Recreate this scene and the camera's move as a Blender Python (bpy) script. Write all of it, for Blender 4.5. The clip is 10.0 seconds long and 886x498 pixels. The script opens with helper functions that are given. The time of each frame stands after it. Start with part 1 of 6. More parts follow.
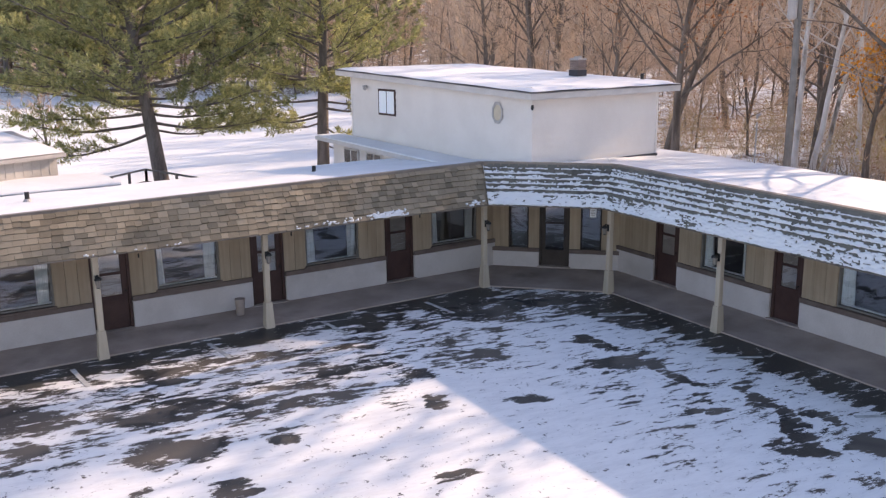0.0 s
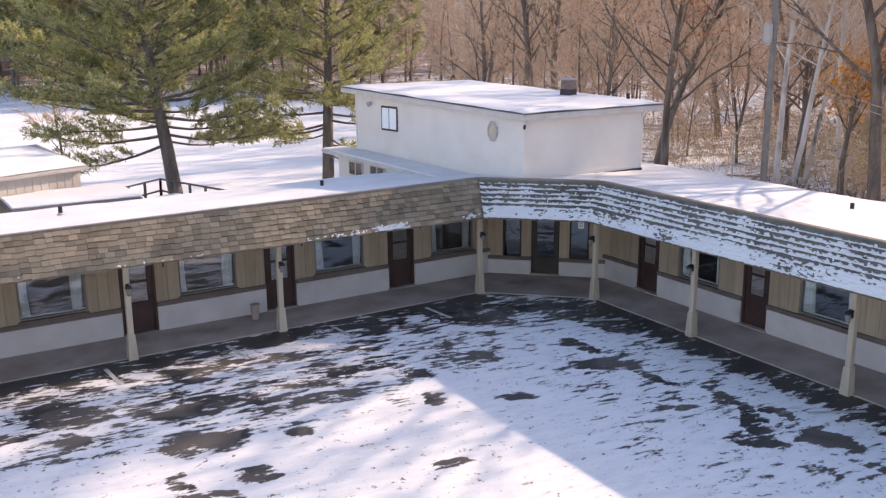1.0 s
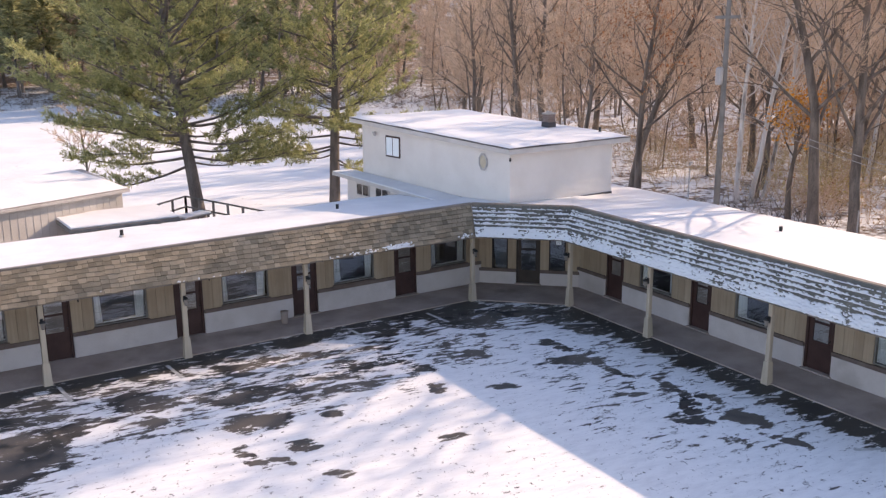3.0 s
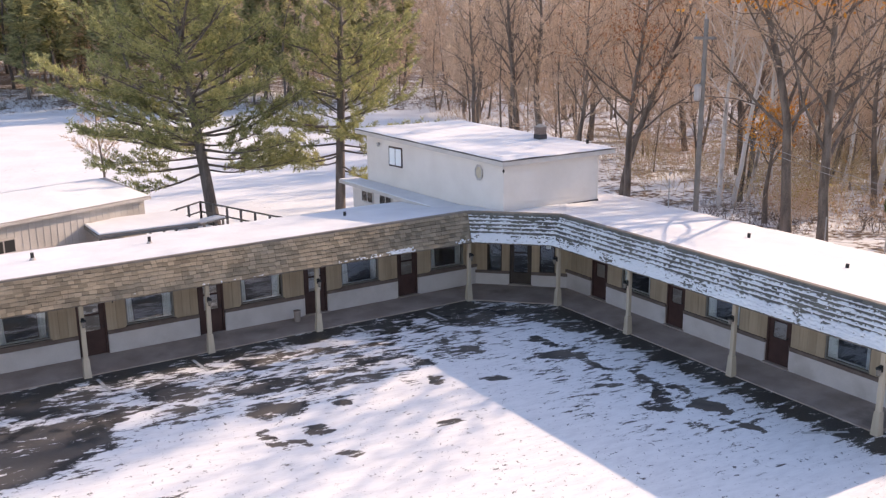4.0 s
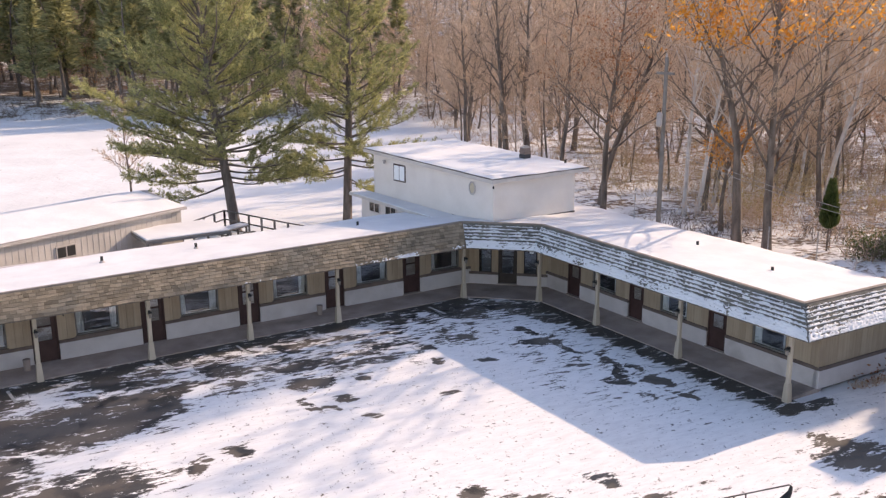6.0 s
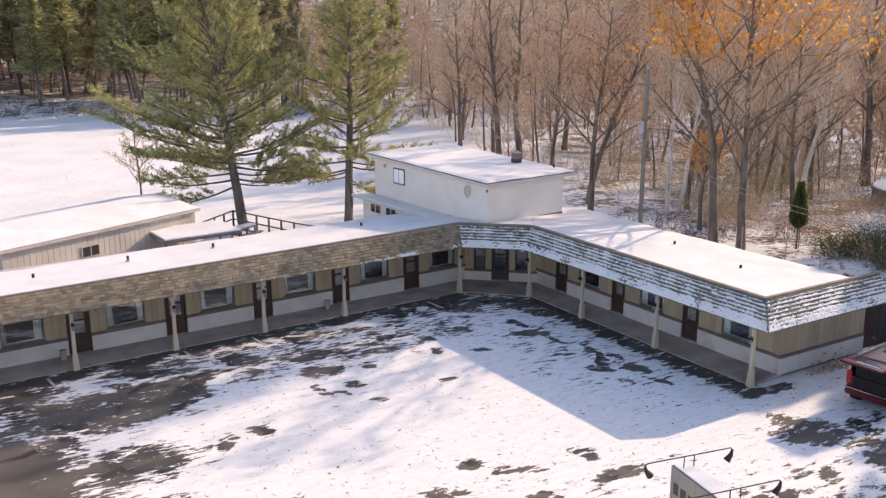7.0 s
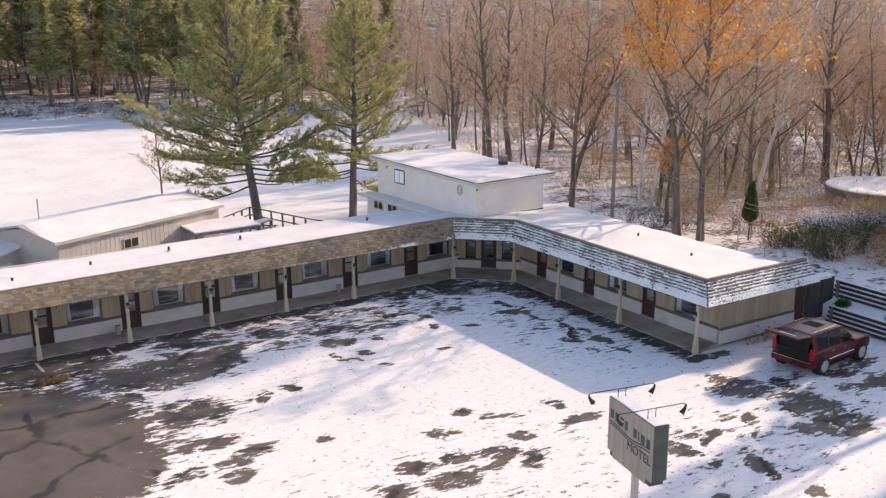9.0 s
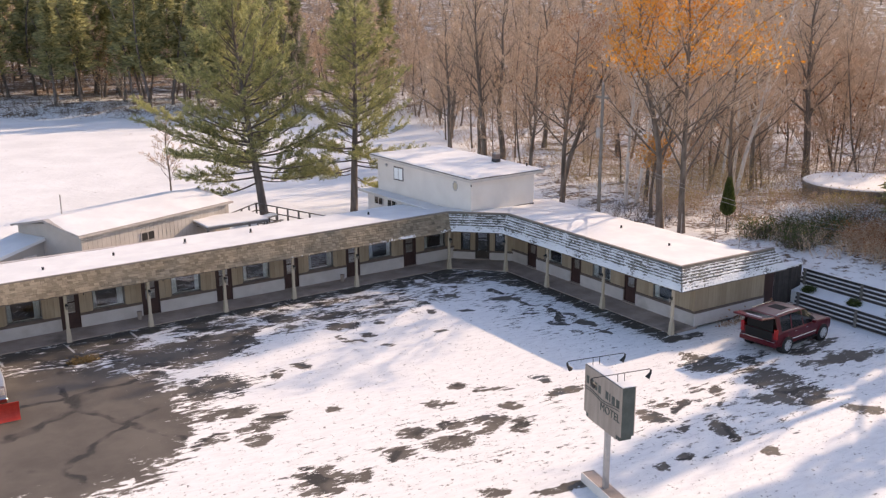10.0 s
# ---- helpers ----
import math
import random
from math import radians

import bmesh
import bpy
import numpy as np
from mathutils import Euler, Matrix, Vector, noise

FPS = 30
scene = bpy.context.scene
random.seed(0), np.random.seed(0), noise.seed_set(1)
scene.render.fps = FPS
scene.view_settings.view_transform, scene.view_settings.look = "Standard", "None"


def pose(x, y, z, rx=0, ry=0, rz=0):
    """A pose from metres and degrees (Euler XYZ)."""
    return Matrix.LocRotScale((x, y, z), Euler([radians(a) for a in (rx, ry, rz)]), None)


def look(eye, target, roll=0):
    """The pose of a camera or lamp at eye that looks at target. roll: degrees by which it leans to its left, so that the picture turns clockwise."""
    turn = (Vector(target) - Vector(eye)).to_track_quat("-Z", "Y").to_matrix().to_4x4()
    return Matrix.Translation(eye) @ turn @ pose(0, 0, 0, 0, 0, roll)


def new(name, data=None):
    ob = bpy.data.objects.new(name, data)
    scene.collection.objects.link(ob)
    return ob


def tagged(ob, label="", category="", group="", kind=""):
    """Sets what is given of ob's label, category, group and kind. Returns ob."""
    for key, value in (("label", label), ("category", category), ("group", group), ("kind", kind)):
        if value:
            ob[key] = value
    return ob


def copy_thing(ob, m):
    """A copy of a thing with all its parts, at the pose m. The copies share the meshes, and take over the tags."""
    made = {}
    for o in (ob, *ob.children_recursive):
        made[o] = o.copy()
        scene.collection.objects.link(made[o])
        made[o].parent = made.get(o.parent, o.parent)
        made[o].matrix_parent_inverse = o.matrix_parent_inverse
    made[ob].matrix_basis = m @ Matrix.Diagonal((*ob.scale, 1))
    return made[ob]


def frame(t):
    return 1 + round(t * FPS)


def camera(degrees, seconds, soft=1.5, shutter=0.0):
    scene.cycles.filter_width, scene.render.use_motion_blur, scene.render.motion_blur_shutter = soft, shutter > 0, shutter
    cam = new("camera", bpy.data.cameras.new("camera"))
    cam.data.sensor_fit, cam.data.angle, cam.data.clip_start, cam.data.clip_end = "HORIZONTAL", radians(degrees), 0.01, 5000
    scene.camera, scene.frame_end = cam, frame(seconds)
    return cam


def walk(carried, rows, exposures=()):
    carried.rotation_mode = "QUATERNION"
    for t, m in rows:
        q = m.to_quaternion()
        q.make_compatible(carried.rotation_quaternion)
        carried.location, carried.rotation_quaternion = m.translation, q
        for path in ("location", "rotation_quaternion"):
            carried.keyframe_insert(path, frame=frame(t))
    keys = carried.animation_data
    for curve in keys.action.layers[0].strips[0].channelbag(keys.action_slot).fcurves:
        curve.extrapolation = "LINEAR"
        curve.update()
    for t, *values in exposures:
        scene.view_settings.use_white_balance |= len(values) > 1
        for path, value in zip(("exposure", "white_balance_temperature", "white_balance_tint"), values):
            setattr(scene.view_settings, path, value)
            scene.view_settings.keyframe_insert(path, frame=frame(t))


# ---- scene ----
cam = camera(51.4, 10.0, 1.3)
PATH = [
    (0, (-0.208, -0.26, 6.686), (0.683, 1.471, 6.231), -0.6),
    (0.5, (-0.587, -1.089, 7.041), (0.303, 0.643, 6.586), -0.7),
    (1, (-1.023, -1.951, 7.407), (-0.132, -0.219, 6.951), -0.5),
    (1.5, (-1.533, -2.809, 7.777), (-0.637, -1.08, 7.32), -0.5),
    (2, (-2.116, -3.651, 8.191), (-1.211, -1.928, 7.731), -0.4),
    (2.5, (-2.746, -4.677, 8.57), (-1.835, -2.956, 8.113), -0.4),
    (4, (-4.499, -8.211, 9.958), (-3.592, -6.491, 9.49), -0.5),
    (4.5, (-5.18, -9.427, 10.306), (-4.271, -7.707, 9.842), -0.4),
    (5, (-5.952, -10.677, 10.663), (-5.037, -8.959, 10.203), -0.4),
    (5.5, (-6.754, -11.934, 11.033), (-5.833, -10.219, 10.573), -0.3),
    (7, (-9.266, -15.829, 12.5), (-8.326, -14.129, 12.022), -0.2),
    (7.5, (-10.001, -17.176, 12.851), (-9.059, -15.478, 12.372), -0.2),
    (8, (-10.773, -18.527, 13.222), (-9.83, -16.831, 12.739), -0.3),
    (8.5, (-11.59, -19.886, 13.534), (-10.642, -18.192, 13.049), -0.2),
    (9, (-12.419, -21.291, 13.843), (-11.468, -19.6, 13.355), -0.2),
    (9.5, (-13.275, -22.782, 14.13), (-12.322, -21.094, 13.638), -0.2),
    (10, (-14.09, -24.312, 14.35), (-13.134, -22.625, 13.858), -0.3),
]
walk(cam, [(t, look(eye, target, roll)) for t, eye, target, roll in PATH], [(0, 0.99, 6950, 23.5), (5, 0.88, 7050, 23), (10, 0.76, 7250, 22)])

# ---- world, sun, exposure ----
SUN_DIR = Vector((6.90, 0.879, 3.305)).normalized()      # towards the sun
sun_data = bpy.data.lights.new("sun", "SUN")
sun_data.energy, sun_data.angle, sun_data.color = 3.2, radians(0.6), (1.0, 0.825, 0.60)
sun = new("sun", sun_data)
sun.matrix_world = look((40, 5, 25), Vector((40, 5, 25)) - SUN_DIR)
world = bpy.data.worlds.new("world")
scene.world = world
world.use_nodes = True
wn = world.node_tree
sky = wn.nodes.new("ShaderNodeTexSky")
sky.sky_type, sky.sun_disc = "NISHITA", False
sky.sun_elevation = math.asin(SUN_DIR.z)
sky.sun_rotation = math.atan2(SUN_DIR.x, SUN_DIR.y)
sky.air_density, sky.dust_density = 1.0, 1.0
wn.nodes["Background"].inputs[1].default_value = 0.15
wn.links.new(sky.outputs[0], wn.nodes["Background"].inputs[0])

# ---- materials ----


class Mat:
    """A node material under construction."""

    def __init__(self, name, rough=0.8, metal=0.0, spec=0.3):
        self.m = bpy.data.materials.new(name)
        self.m.use_nodes = True
        self.t = self.m.node_tree
        self.b = self.t.nodes["Principled BSDF"]
        self.b.inputs["Roughness"].default_value = rough
        self.b.inputs["Metallic"].default_value = metal
        self.b.inputs["Specular IOR Level"].default_value = spec

    def node(self, kind, **inputs):
        n = self.t.nodes.new(kind)
        for k, v in inputs.items():
            self.put(v, n.inputs[k.replace("_", " ")])
        return n

    def put(self, v, sock):
        if isinstance(v, bpy.types.NodeSocket):
            self.t.links.new(v, sock)
        else:
            sock.default_value = v

    def pos(self, scale=(1, 1, 1), rot=0.0, obj=False):
        src = self.t.nodes.new("ShaderNodeTexCoord").outputs["Object"] if obj else self.t.nodes.new("ShaderNodeNewGeometry").outputs["Position"]
        mp = self.t.nodes.new("ShaderNodeMapping")
        mp.inputs["Scale"].default_value = scale
        mp.inputs["Rotation"].default_value = (0, 0, rot)
        self.t.links.new(src, mp.inputs[0])
        return mp.outputs[0]

    def noise(self, vec, scale, detail=4.0, rough=0.55):
        n = self.node("ShaderNodeTexNoise", Vector=vec, Scale=scale, Detail=detail, Roughness=rough)
        return n.outputs[0]

    def math(self, op, a, b=0.0, c=0.0, clamp=False):
        n = self.t.nodes.new("ShaderNodeMath")
        n.operation, n.use_clamp = op, clamp
        for i, v in enumerate((a, b, c)):
            self.put(v, n.inputs[i])
        return n.outputs[0]

    def ramp(self, v, lo, hi, a=0.0, b=1.0):
        n = self.node("ShaderNodeMapRange")
        n.interpolation_type = "SMOOTHSTEP"
        for i, q in enumerate((v, lo, hi, a, b)):
            self.put(q, n.inputs[i])
        return n.outputs[0]

    def mix(self, f, a, b):
        n = self.t.nodes.new("ShaderNodeMix")
        n.data_type = "RGBA"
        for s, v in ((n.inputs[0], f), (n.inputs[6], a), (n.inputs[7], b)):
            self.put((*v, 1) if isinstance(v, tuple) and len(v) == 3 else v, s)
        return n.outputs[2]

    def bump(self, h, strength=0.3, dist=0.02):
        n = self.node("ShaderNodeBump", Height=h, Strength=strength, Distance=dist)
        self.t.links.new(n.outputs[0], self.b.inputs["Normal"])

    def colour(self, c):
        self.put((*c, 1) if isinstance(c, tuple) else c, self.b.inputs["Base Color"])
        return self


def mottled(name, a, b, scale=3.0, fine=40.0, rough=0.8, bump=0.15, spec=0.3, metal=0.0, stretch=(1, 1, 1), per_piece=0.0, dirt=None):
    """A surface between two colours, with coarse patches, fine grain, and a tone for each piece."""
    m = Mat(name, rough, metal, spec)
    v = m.pos(stretch, obj=per_piece < 0)
    coarse, grain = m.noise(v, scale, 5), m.noise(v, fine, 3)
    f = m.math("ADD", m.math("MULTIPLY", coarse, 0.7), m.math("MULTIPLY", grain, 0.3))
    f = m.ramp(f, 0.33, 0.67)
    if per_piece:
        o, g = m.t.nodes.new("ShaderNodeObjectInfo").outputs["Random"], m.t.nodes.new("ShaderNodeNewGeometry").outputs["Random Per Island"]
        r = m.math("FRACT", m.math("ADD", o, g))
        f = m.math("ADD", m.math("MULTIPLY", f, 1 - abs(per_piece)), m.math("MULTIPLY", r, abs(per_piece)))
    c = m.mix(f, a, b)
    if dirt:
        c = m.mix(m.ramp(m.noise(v, scale * 0.6, 6), 0.52, 0.75), c, dirt)
    m.colour(c)
    if bump:
        m.bump(m.math("ADD", grain, coarse), bump, 0.01)
    return m.m


def plain(name, c, rough=0.6, metal=0.0, spec=0.4):
    return mottled(name, tuple(q * 0.9 for q in c), tuple(min(1, q * 1.08) for q in c), 5, 60, rough, 0.05, spec, metal)


def snow_material(name, flecks=0.0):
    m = Mat(name, 0.75, 0, 0.25)
    v = m.pos()
    a, b = m.noise(v, 0.7, 4), m.noise(v, 9, 4)
    c = m.mix(m.ramp(a, 0.3, 0.7), (0.71, 0.71, 0.72), (0.80, 0.80, 0.80))
    if flecks:
        sp = m.ramp(m.noise(v, 7, 5, 0.7), 0.66 - flecks, 0.70)
        c = m.mix(sp, c, (0.30, 0.25, 0.20))
    m.colour(c)
    m.bump(m.math("ADD", m.math("MULTIPLY", a, 2.0), m.math("MULTIPLY", b, 0.4)), 0.35, 0.05)
    return m.m


# where the snow has melted off the asphalt: centre, half length, half width, turn
WEST_BARE = [(-9.9, 11.2, 4.66, 2.35, -52), (-11.6, 5.7, 2.6, 1.85, -49), (-5.5, 10.0, 1.74, 1.17, -2), (-9.9, 16.9, 2.01, 1.89, -3), (-4.2, 14.8, 2.5, 1.73, 20), (-3.4, 17.4, 1.6, 0.77, -14),
        (-7.2, 12.4, 0.89, 0.64, -65), (-5.6, 7.3, 1.1, 0.45, 3), (-4.6, 5.8, 1.0, 0.48, 17), (-6.7, 5.3, 0.62, 0.35, 30), (-5.2, 4.6, 0.51, 0.33, 21), (-8.9, 5.2, 0.52, 0.34, 4),
        (-4.3, 0.8, 0.92, 0.77, 89), (-3.4, 0.5, 0.63, 0.35, 5), (-2.4, 10.1, 0.52, 0.3, 66), (-1.2, 10.4, 0.4, 0.33, 88)]
MIDDLE_BARE = [(-1.2, 1.2, 0.65, 0.35, 1), (-0.1, 2.3, 0.64, 0.31, -6), (1.2, 2.3, 0.54, 0.39, 8), (0.6, 1.1, 1.04, 0.49, -2), (2.5, 1.4, 1.01, 0.24, 26), (2.4, 2.2, 0.6, 0.24, -24),
        (3.6, 1.1, 0.57, 0.34, 19), (4.1, 2.5, 0.45, 0.26, -40), (1.8, 4.2, 0.53, 0.31, -41), (3.4, 5.2, 0.42, 0.22, -11), (4.3, 4.3, 0.68, 0.23, -24), (6.8, 2.8, 0.8, 0.25, -4),
        (6.6, 4.2, 0.4, 0.28, -70), (2.0, -3.5, 0.99, 0.19, -6), (-0.2, -2.6, 0.57, 0.26, -9), (-1.9, 5.7, 0.28, 0.2, 1)]
EAST_BARE = [(8.0, -0.9, 0.61, 0.33, 88), (8.9, -0.3, 0.43, 0.26, 5), (9.5, -0.7, 0.88, 0.19, 32), (11.9, -0.3, 0.49, 0.32, 55), (13.6, 2.0, 1.36, 0.88, -47), (15.4, 1.3, 0.68, 0.4, 69),
        (14.6, -0.9, 1.55, 1.09, -86), (13.8, -2.3, 1.27, 0.58, -25), (8.3, -2.3, 0.35, 0.2, 68), (9.4, -3.0, 0.86, 0.27, 78), (9.6, -4.9, 0.3, 0.22, -29), (5.7, -3.9, 0.33, 0.15, -27),
        (6.8, -3.9, 0.34, 0.15, -6), (15.4, -4.3, 0.69, 0.38, -37), (19.1, 1.1, 1.65, 0.42, 6), (19.3, -0.4, 2.3, 0.41, -5)]
FRONT_BARE = [(-2.1, 15.3, 1.3, 0.6, 61), (0.1, 17.0, 1.09, 0.66, -55), (0.1, 15.5, 0.52, 0.31, -25), (2.7, 18.1, 0.76, 0.38, -47), (2.7, 16.0, 1.18, 0.47, 12), (2.3, 14.2, 0.75, 0.46, -15),
        (1.6, 12.4, 0.6, 0.15, -86), (2.8, 12.5, 0.3, 0.15, -41), (2.1, 12.0, 0.25, 0.15, -41), (3.0, 10.9, 0.2, 0.15, 30), (4.1, 13.9, 0.4, 0.21, -63), (5.9, 16.6, 0.48, 0.31, -73),
        (5.0, 15.3, 0.7, 0.3, -20), (7.1, 14.0, 0.27, 0.22, -31), (5.9, 11.2, 0.29, 0.18, -1), (-2.2, 17.9, 0.56, 0.4, 67)]
SHADE_BARE = [(11.4, 14.1, 0.77, 0.39, -43), (11.8, 13.1, 0.71, 0.2, -82), (12.5, 11.5, 0.5, 0.21, -76), (12.1, 10.4, 1.14, 0.2, 58), (11.4, 9.5, 0.49, 0.22, -35), (12.7, 10.3, 0.33, 0.17, -74),
        (12.5, 8.9, 0.58, 0.25, -69), (12.5, 7.5, 0.51, 0.17, -66), (11.1, 11.5, 0.44, 0.15, -45), (8.6, 13.4, 0.4, 0.18, -28), (11.5, 15.5, 0.58, 0.2, -89), (9.1, 16.0, 0.46, 0.27, -72),
        (14.2, 7.5, 0.47, 0.18, -77), (10.6, 19.2, 1.62, 1.06, -29), (12.7, 18.4, 1.87, 0.83, -43), (13.5, 16.2, 1.14, 0.47, -55)]


def lot_material():
    """Thin, half-melted snow over grey asphalt, bare in patches."""
    m = Mat("snowy_asphalt", 0.8, 0, 0.3)
    p = m.pos()
    warp = m.node("ShaderNodeTexNoise", Vector=p, Scale=0.9, Detail=5.0).outputs[1]
    vm = m.t.nodes.new("ShaderNodeVectorMath")
    vm.operation = "MULTIPLY_ADD"
    m.put(warp, vm.inputs[0]); vm.inputs[1].default_value = (1.1, 1.1, 0)
    off = m.t.nodes.new("ShaderNodeVectorMath")
    m.put(p, off.inputs[0]); off.inputs[1].default_value = (-0.55, -0.55, 0); m.put(off.outputs[0], vm.inputs[2])
    pw = vm.outputs[0]
    sep = m.node("ShaderNodeSeparateXYZ", Vector=pw)
    x, y = sep.outputs[0], sep.outputs[1]
    bare = None
    for patch in WEST_BARE + MIDDLE_BARE + EAST_BARE + FRONT_BARE + SHADE_BARE:
        cx, cy, ra, rb, turn = patch
        c, sn = math.cos(radians(turn)), math.sin(radians(turn))
        ra, rb = ra * 1.05, rb + 0.03
        u = m.math("ADD", m.math("MULTIPLY_ADD", x, c / ra, -(cx * c + cy * sn) / ra), m.math("MULTIPLY", y, sn / ra))
        v = m.math("ADD", m.math("MULTIPLY_ADD", x, -sn / rb, (cx * sn - cy * c) / rb), m.math("MULTIPLY", y, c / rb))
        e = m.ramp(m.math("ADD", m.math("MULTIPLY", u, u), m.math("MULTIPLY", v, v)), 0.0, 2.8, 1.0, 0.0)
        bare = e if bare is None else m.math("MAXIMUM", bare, e)
    # wide stretches where the cover is merely thin
    for cx, cy, rx, ry, wt in ((3.5, 16.8, 7.5, 2.6, 0.62), (11.6, 12.0, 2.6, 6.0, 0.42), (16.5, 0.2, 4.5, 2.6, 0.40), (10.0, 18.6, 4.0, 1.6, 0.7), (2.0, 1.0, 9.0, 3.0, 0.25), (10.0, -1.5, 4.0, 3.0, 0.4), (-11.8, 9.5, 5.2, 6.5, 1.5), (-5.2, 14.6, 3.4, 1.9, 1.1), (-9.5, 17.0, 3.4, 1.6, 1.1)):
        dx, dy = m.math("MULTIPLY_ADD", x, 1 / rx, -cx / rx), m.math("MULTIPLY_ADD", y, 1 / ry, -cy / ry)
        e = m.ramp(m.math("ADD", m.math("MULTIPLY", dx, dx), m.math("MULTIPLY", dy, dy)), 0.2, 1.8, wt, 0.0)
        bare = m.math("MAXIMUM", bare, e)
    sep2 = m.node("ShaderNodeSeparateXYZ", Vector=p)
    x2, y2 = sep2.outputs[0], sep2.outputs[1]
    # strips under the eaves
    left = m.math("ADD", m.math("MULTIPLY", x2, -0.0953), m.math("MULTIPLY_ADD", y2, 0.9954, -19.403))
    right = m.math("ADD", m.math("MULTIPLY", x2, 0.999), m.math("MULTIPLY_ADD", y2, 0.0446, -15.127))
    s1 = m.ramp(left, -1.5, -0.7)
    s2 = m.math("MULTIPLY", m.ramp(right, -1.6, -0.6), m.ramp(y2, 4.3, 4.9))
    strip = m.math("MULTIPLY", m.math("MAXIMUM", s1, s2), m.ramp(right, 2.0, 1.0))
    bare = m.math("MAXIMUM", bare, strip)
    n1 = m.noise(m.pos((0.8, 1.25, 1), 0.35), 1.0, 9, 0.70)
    n2 = m.noise(m.pos((0.5, 1.7, 1), 0.45), 3.0, 9, 0.74)
    n = m.math("ADD", m.math("MULTIPLY", n1, 0.42), m.math("MULTIPLY", n2, 0.58))
    f = m.math("ADD", n, m.math("MULTIPLY", bare, 0.168))
    cover = m.ramp(f, 0.603, 0.622, 1.0, 0.0)
    # small leaves and grit lying on the snow
    grit = m.ramp(m.noise(p, 4.5, 5, 0.72), 0.605, 0.635)
    grit2 = m.ramp(m.noise(p, 1.1, 5, 0.6), 0.40, 0.56)
    cover = m.math("MULTIPLY", cover, m.math("SUBTRACT", 1.0, m.math("MULTIPLY", grit, grit2)))
    cover = m.math("MULTIPLY", cover, m.ramp(m.noise(p, 8.5, 4, 0.65), 0.66, 0.685, 1.0, 0.25))
    a = m.mix(m.ramp(m.noise(p, 0.5, 5), 0.35, 0.65), (0.092, 0.078, 0.066), (0.135, 0.116, 0.098))
    wet = m.math("MAXIMUM", m.ramp(m.noise(p, 0.33, 6, 0.7), 0.50, 0.56), strip)
    wet = m.math("MULTIPLY", wet, m.ramp(m.math("ADD", x2, m.math("MULTIPLY", y2, 0.8)), -4.0, 8.0))
    a = m.mix(m.math("MULTIPLY", wet, 0.85), a, (0.014, 0.018, 0.019))
    crack = m.t.nodes.new("ShaderNodeTexVoronoi")
    crack.feature = "DISTANCE_TO_EDGE"
    m.put(pw, crack.inputs["Vector"]); crack.inputs["Scale"].default_value = 0.28
    ck = m.math("MULTIPLY", m.ramp(crack.outputs["Distance"], 0.02, 0.05, 1.0, 0.0), m.ramp(m.noise(p, 0.4, 3), 0.42, 0.55))
    a = m.mix(ck, a, (0.028, 0.026, 0.025))
    a = m.mix(m.ramp(m.noise(p, 60, 2), 0.45, 0.75, 0, 0.5), a, (0.16, 0.15, 0.14))
    s = m.mix(m.ramp(n2, 0.40, 0.66), (0.83, 0.82, 0.81), (0.73, 0.72, 0.715))
    m.colour(m.mix(cover, a, s))
    m.put(m.math("SUBTRACT", 0.78, m.math("MULTIPLY", m.math("SUBTRACT", 1.0, cover), m.math("MULTIPLY", wet, 0.4))), m.b.inputs["Roughness"])
    h = m.math("ADD", m.math("MULTIPLY", cover, 1.0), m.math("ADD", m.math("MULTIPLY", m.noise(p, 12, 5), 0.25), m.math("MULTIPLY", n2, 0.25)))
    m.bump(h, 0.4, 0.03)
    return m.m


def field_material():
    """Open snow, with litter and brown undergrowth towards the woods."""
    m = Mat("snow_field", 0.8, 0, 0.2)
    p = m.pos()
    sep = m.node("ShaderNodeSeparateXYZ", Vector=p)
    x, y = sep.outputs[0], sep.outputs[1]
    east = m.ramp(x, 21.0, 30.0)
    far = m.ramp(m.math("MULTIPLY_ADD", x, 0.55, y), 124.0, 134.0)
    wood = m.math("MAXIMUM", m.math("MULTIPLY", east, m.ramp(m.math("MULTIPLY_ADD", x, 1.9, m.math("MULTIPLY", y, -1.0)), 6.0, 30.0)), far)
    n = m.math("ADD", m.math("MULTIPLY", m.noise(p, 0.35, 7, 0.65), 0.5), m.math("MULTIPLY", m.noise(p, 2.6, 5, 0.65), 0.5))
    f = m.math("ADD", m.math("ADD", n, m.math("MULTIPLY", wood, 0.12)), m.math("MULTIPLY", m.ramp(m.math("MULTIPLY_ADD", x, 0.55, y), 136.0, 175.0), 0.07))
    lit = m.ramp(f, 0.60, 0.68)
    litter = m.mix(m.ramp(m.noise(p, 3.0, 5), 0.35, 0.65), (0.10, 0.07, 0.05), (0.22, 0.15, 0.10))
    snow = m.mix(m.ramp(m.noise(p, 0.2, 4), 0.3, 0.7), (0.70, 0.70, 0.70), (0.79, 0.79, 0.79))
    m.colour(m.mix(lit, snow, litter))
    m.bump(m.math("ADD", m.noise(p, 1.2, 6, 0.6), m.math("MULTIPLY", lit, 0.5)), 0.5, 0.12)
    return m.m


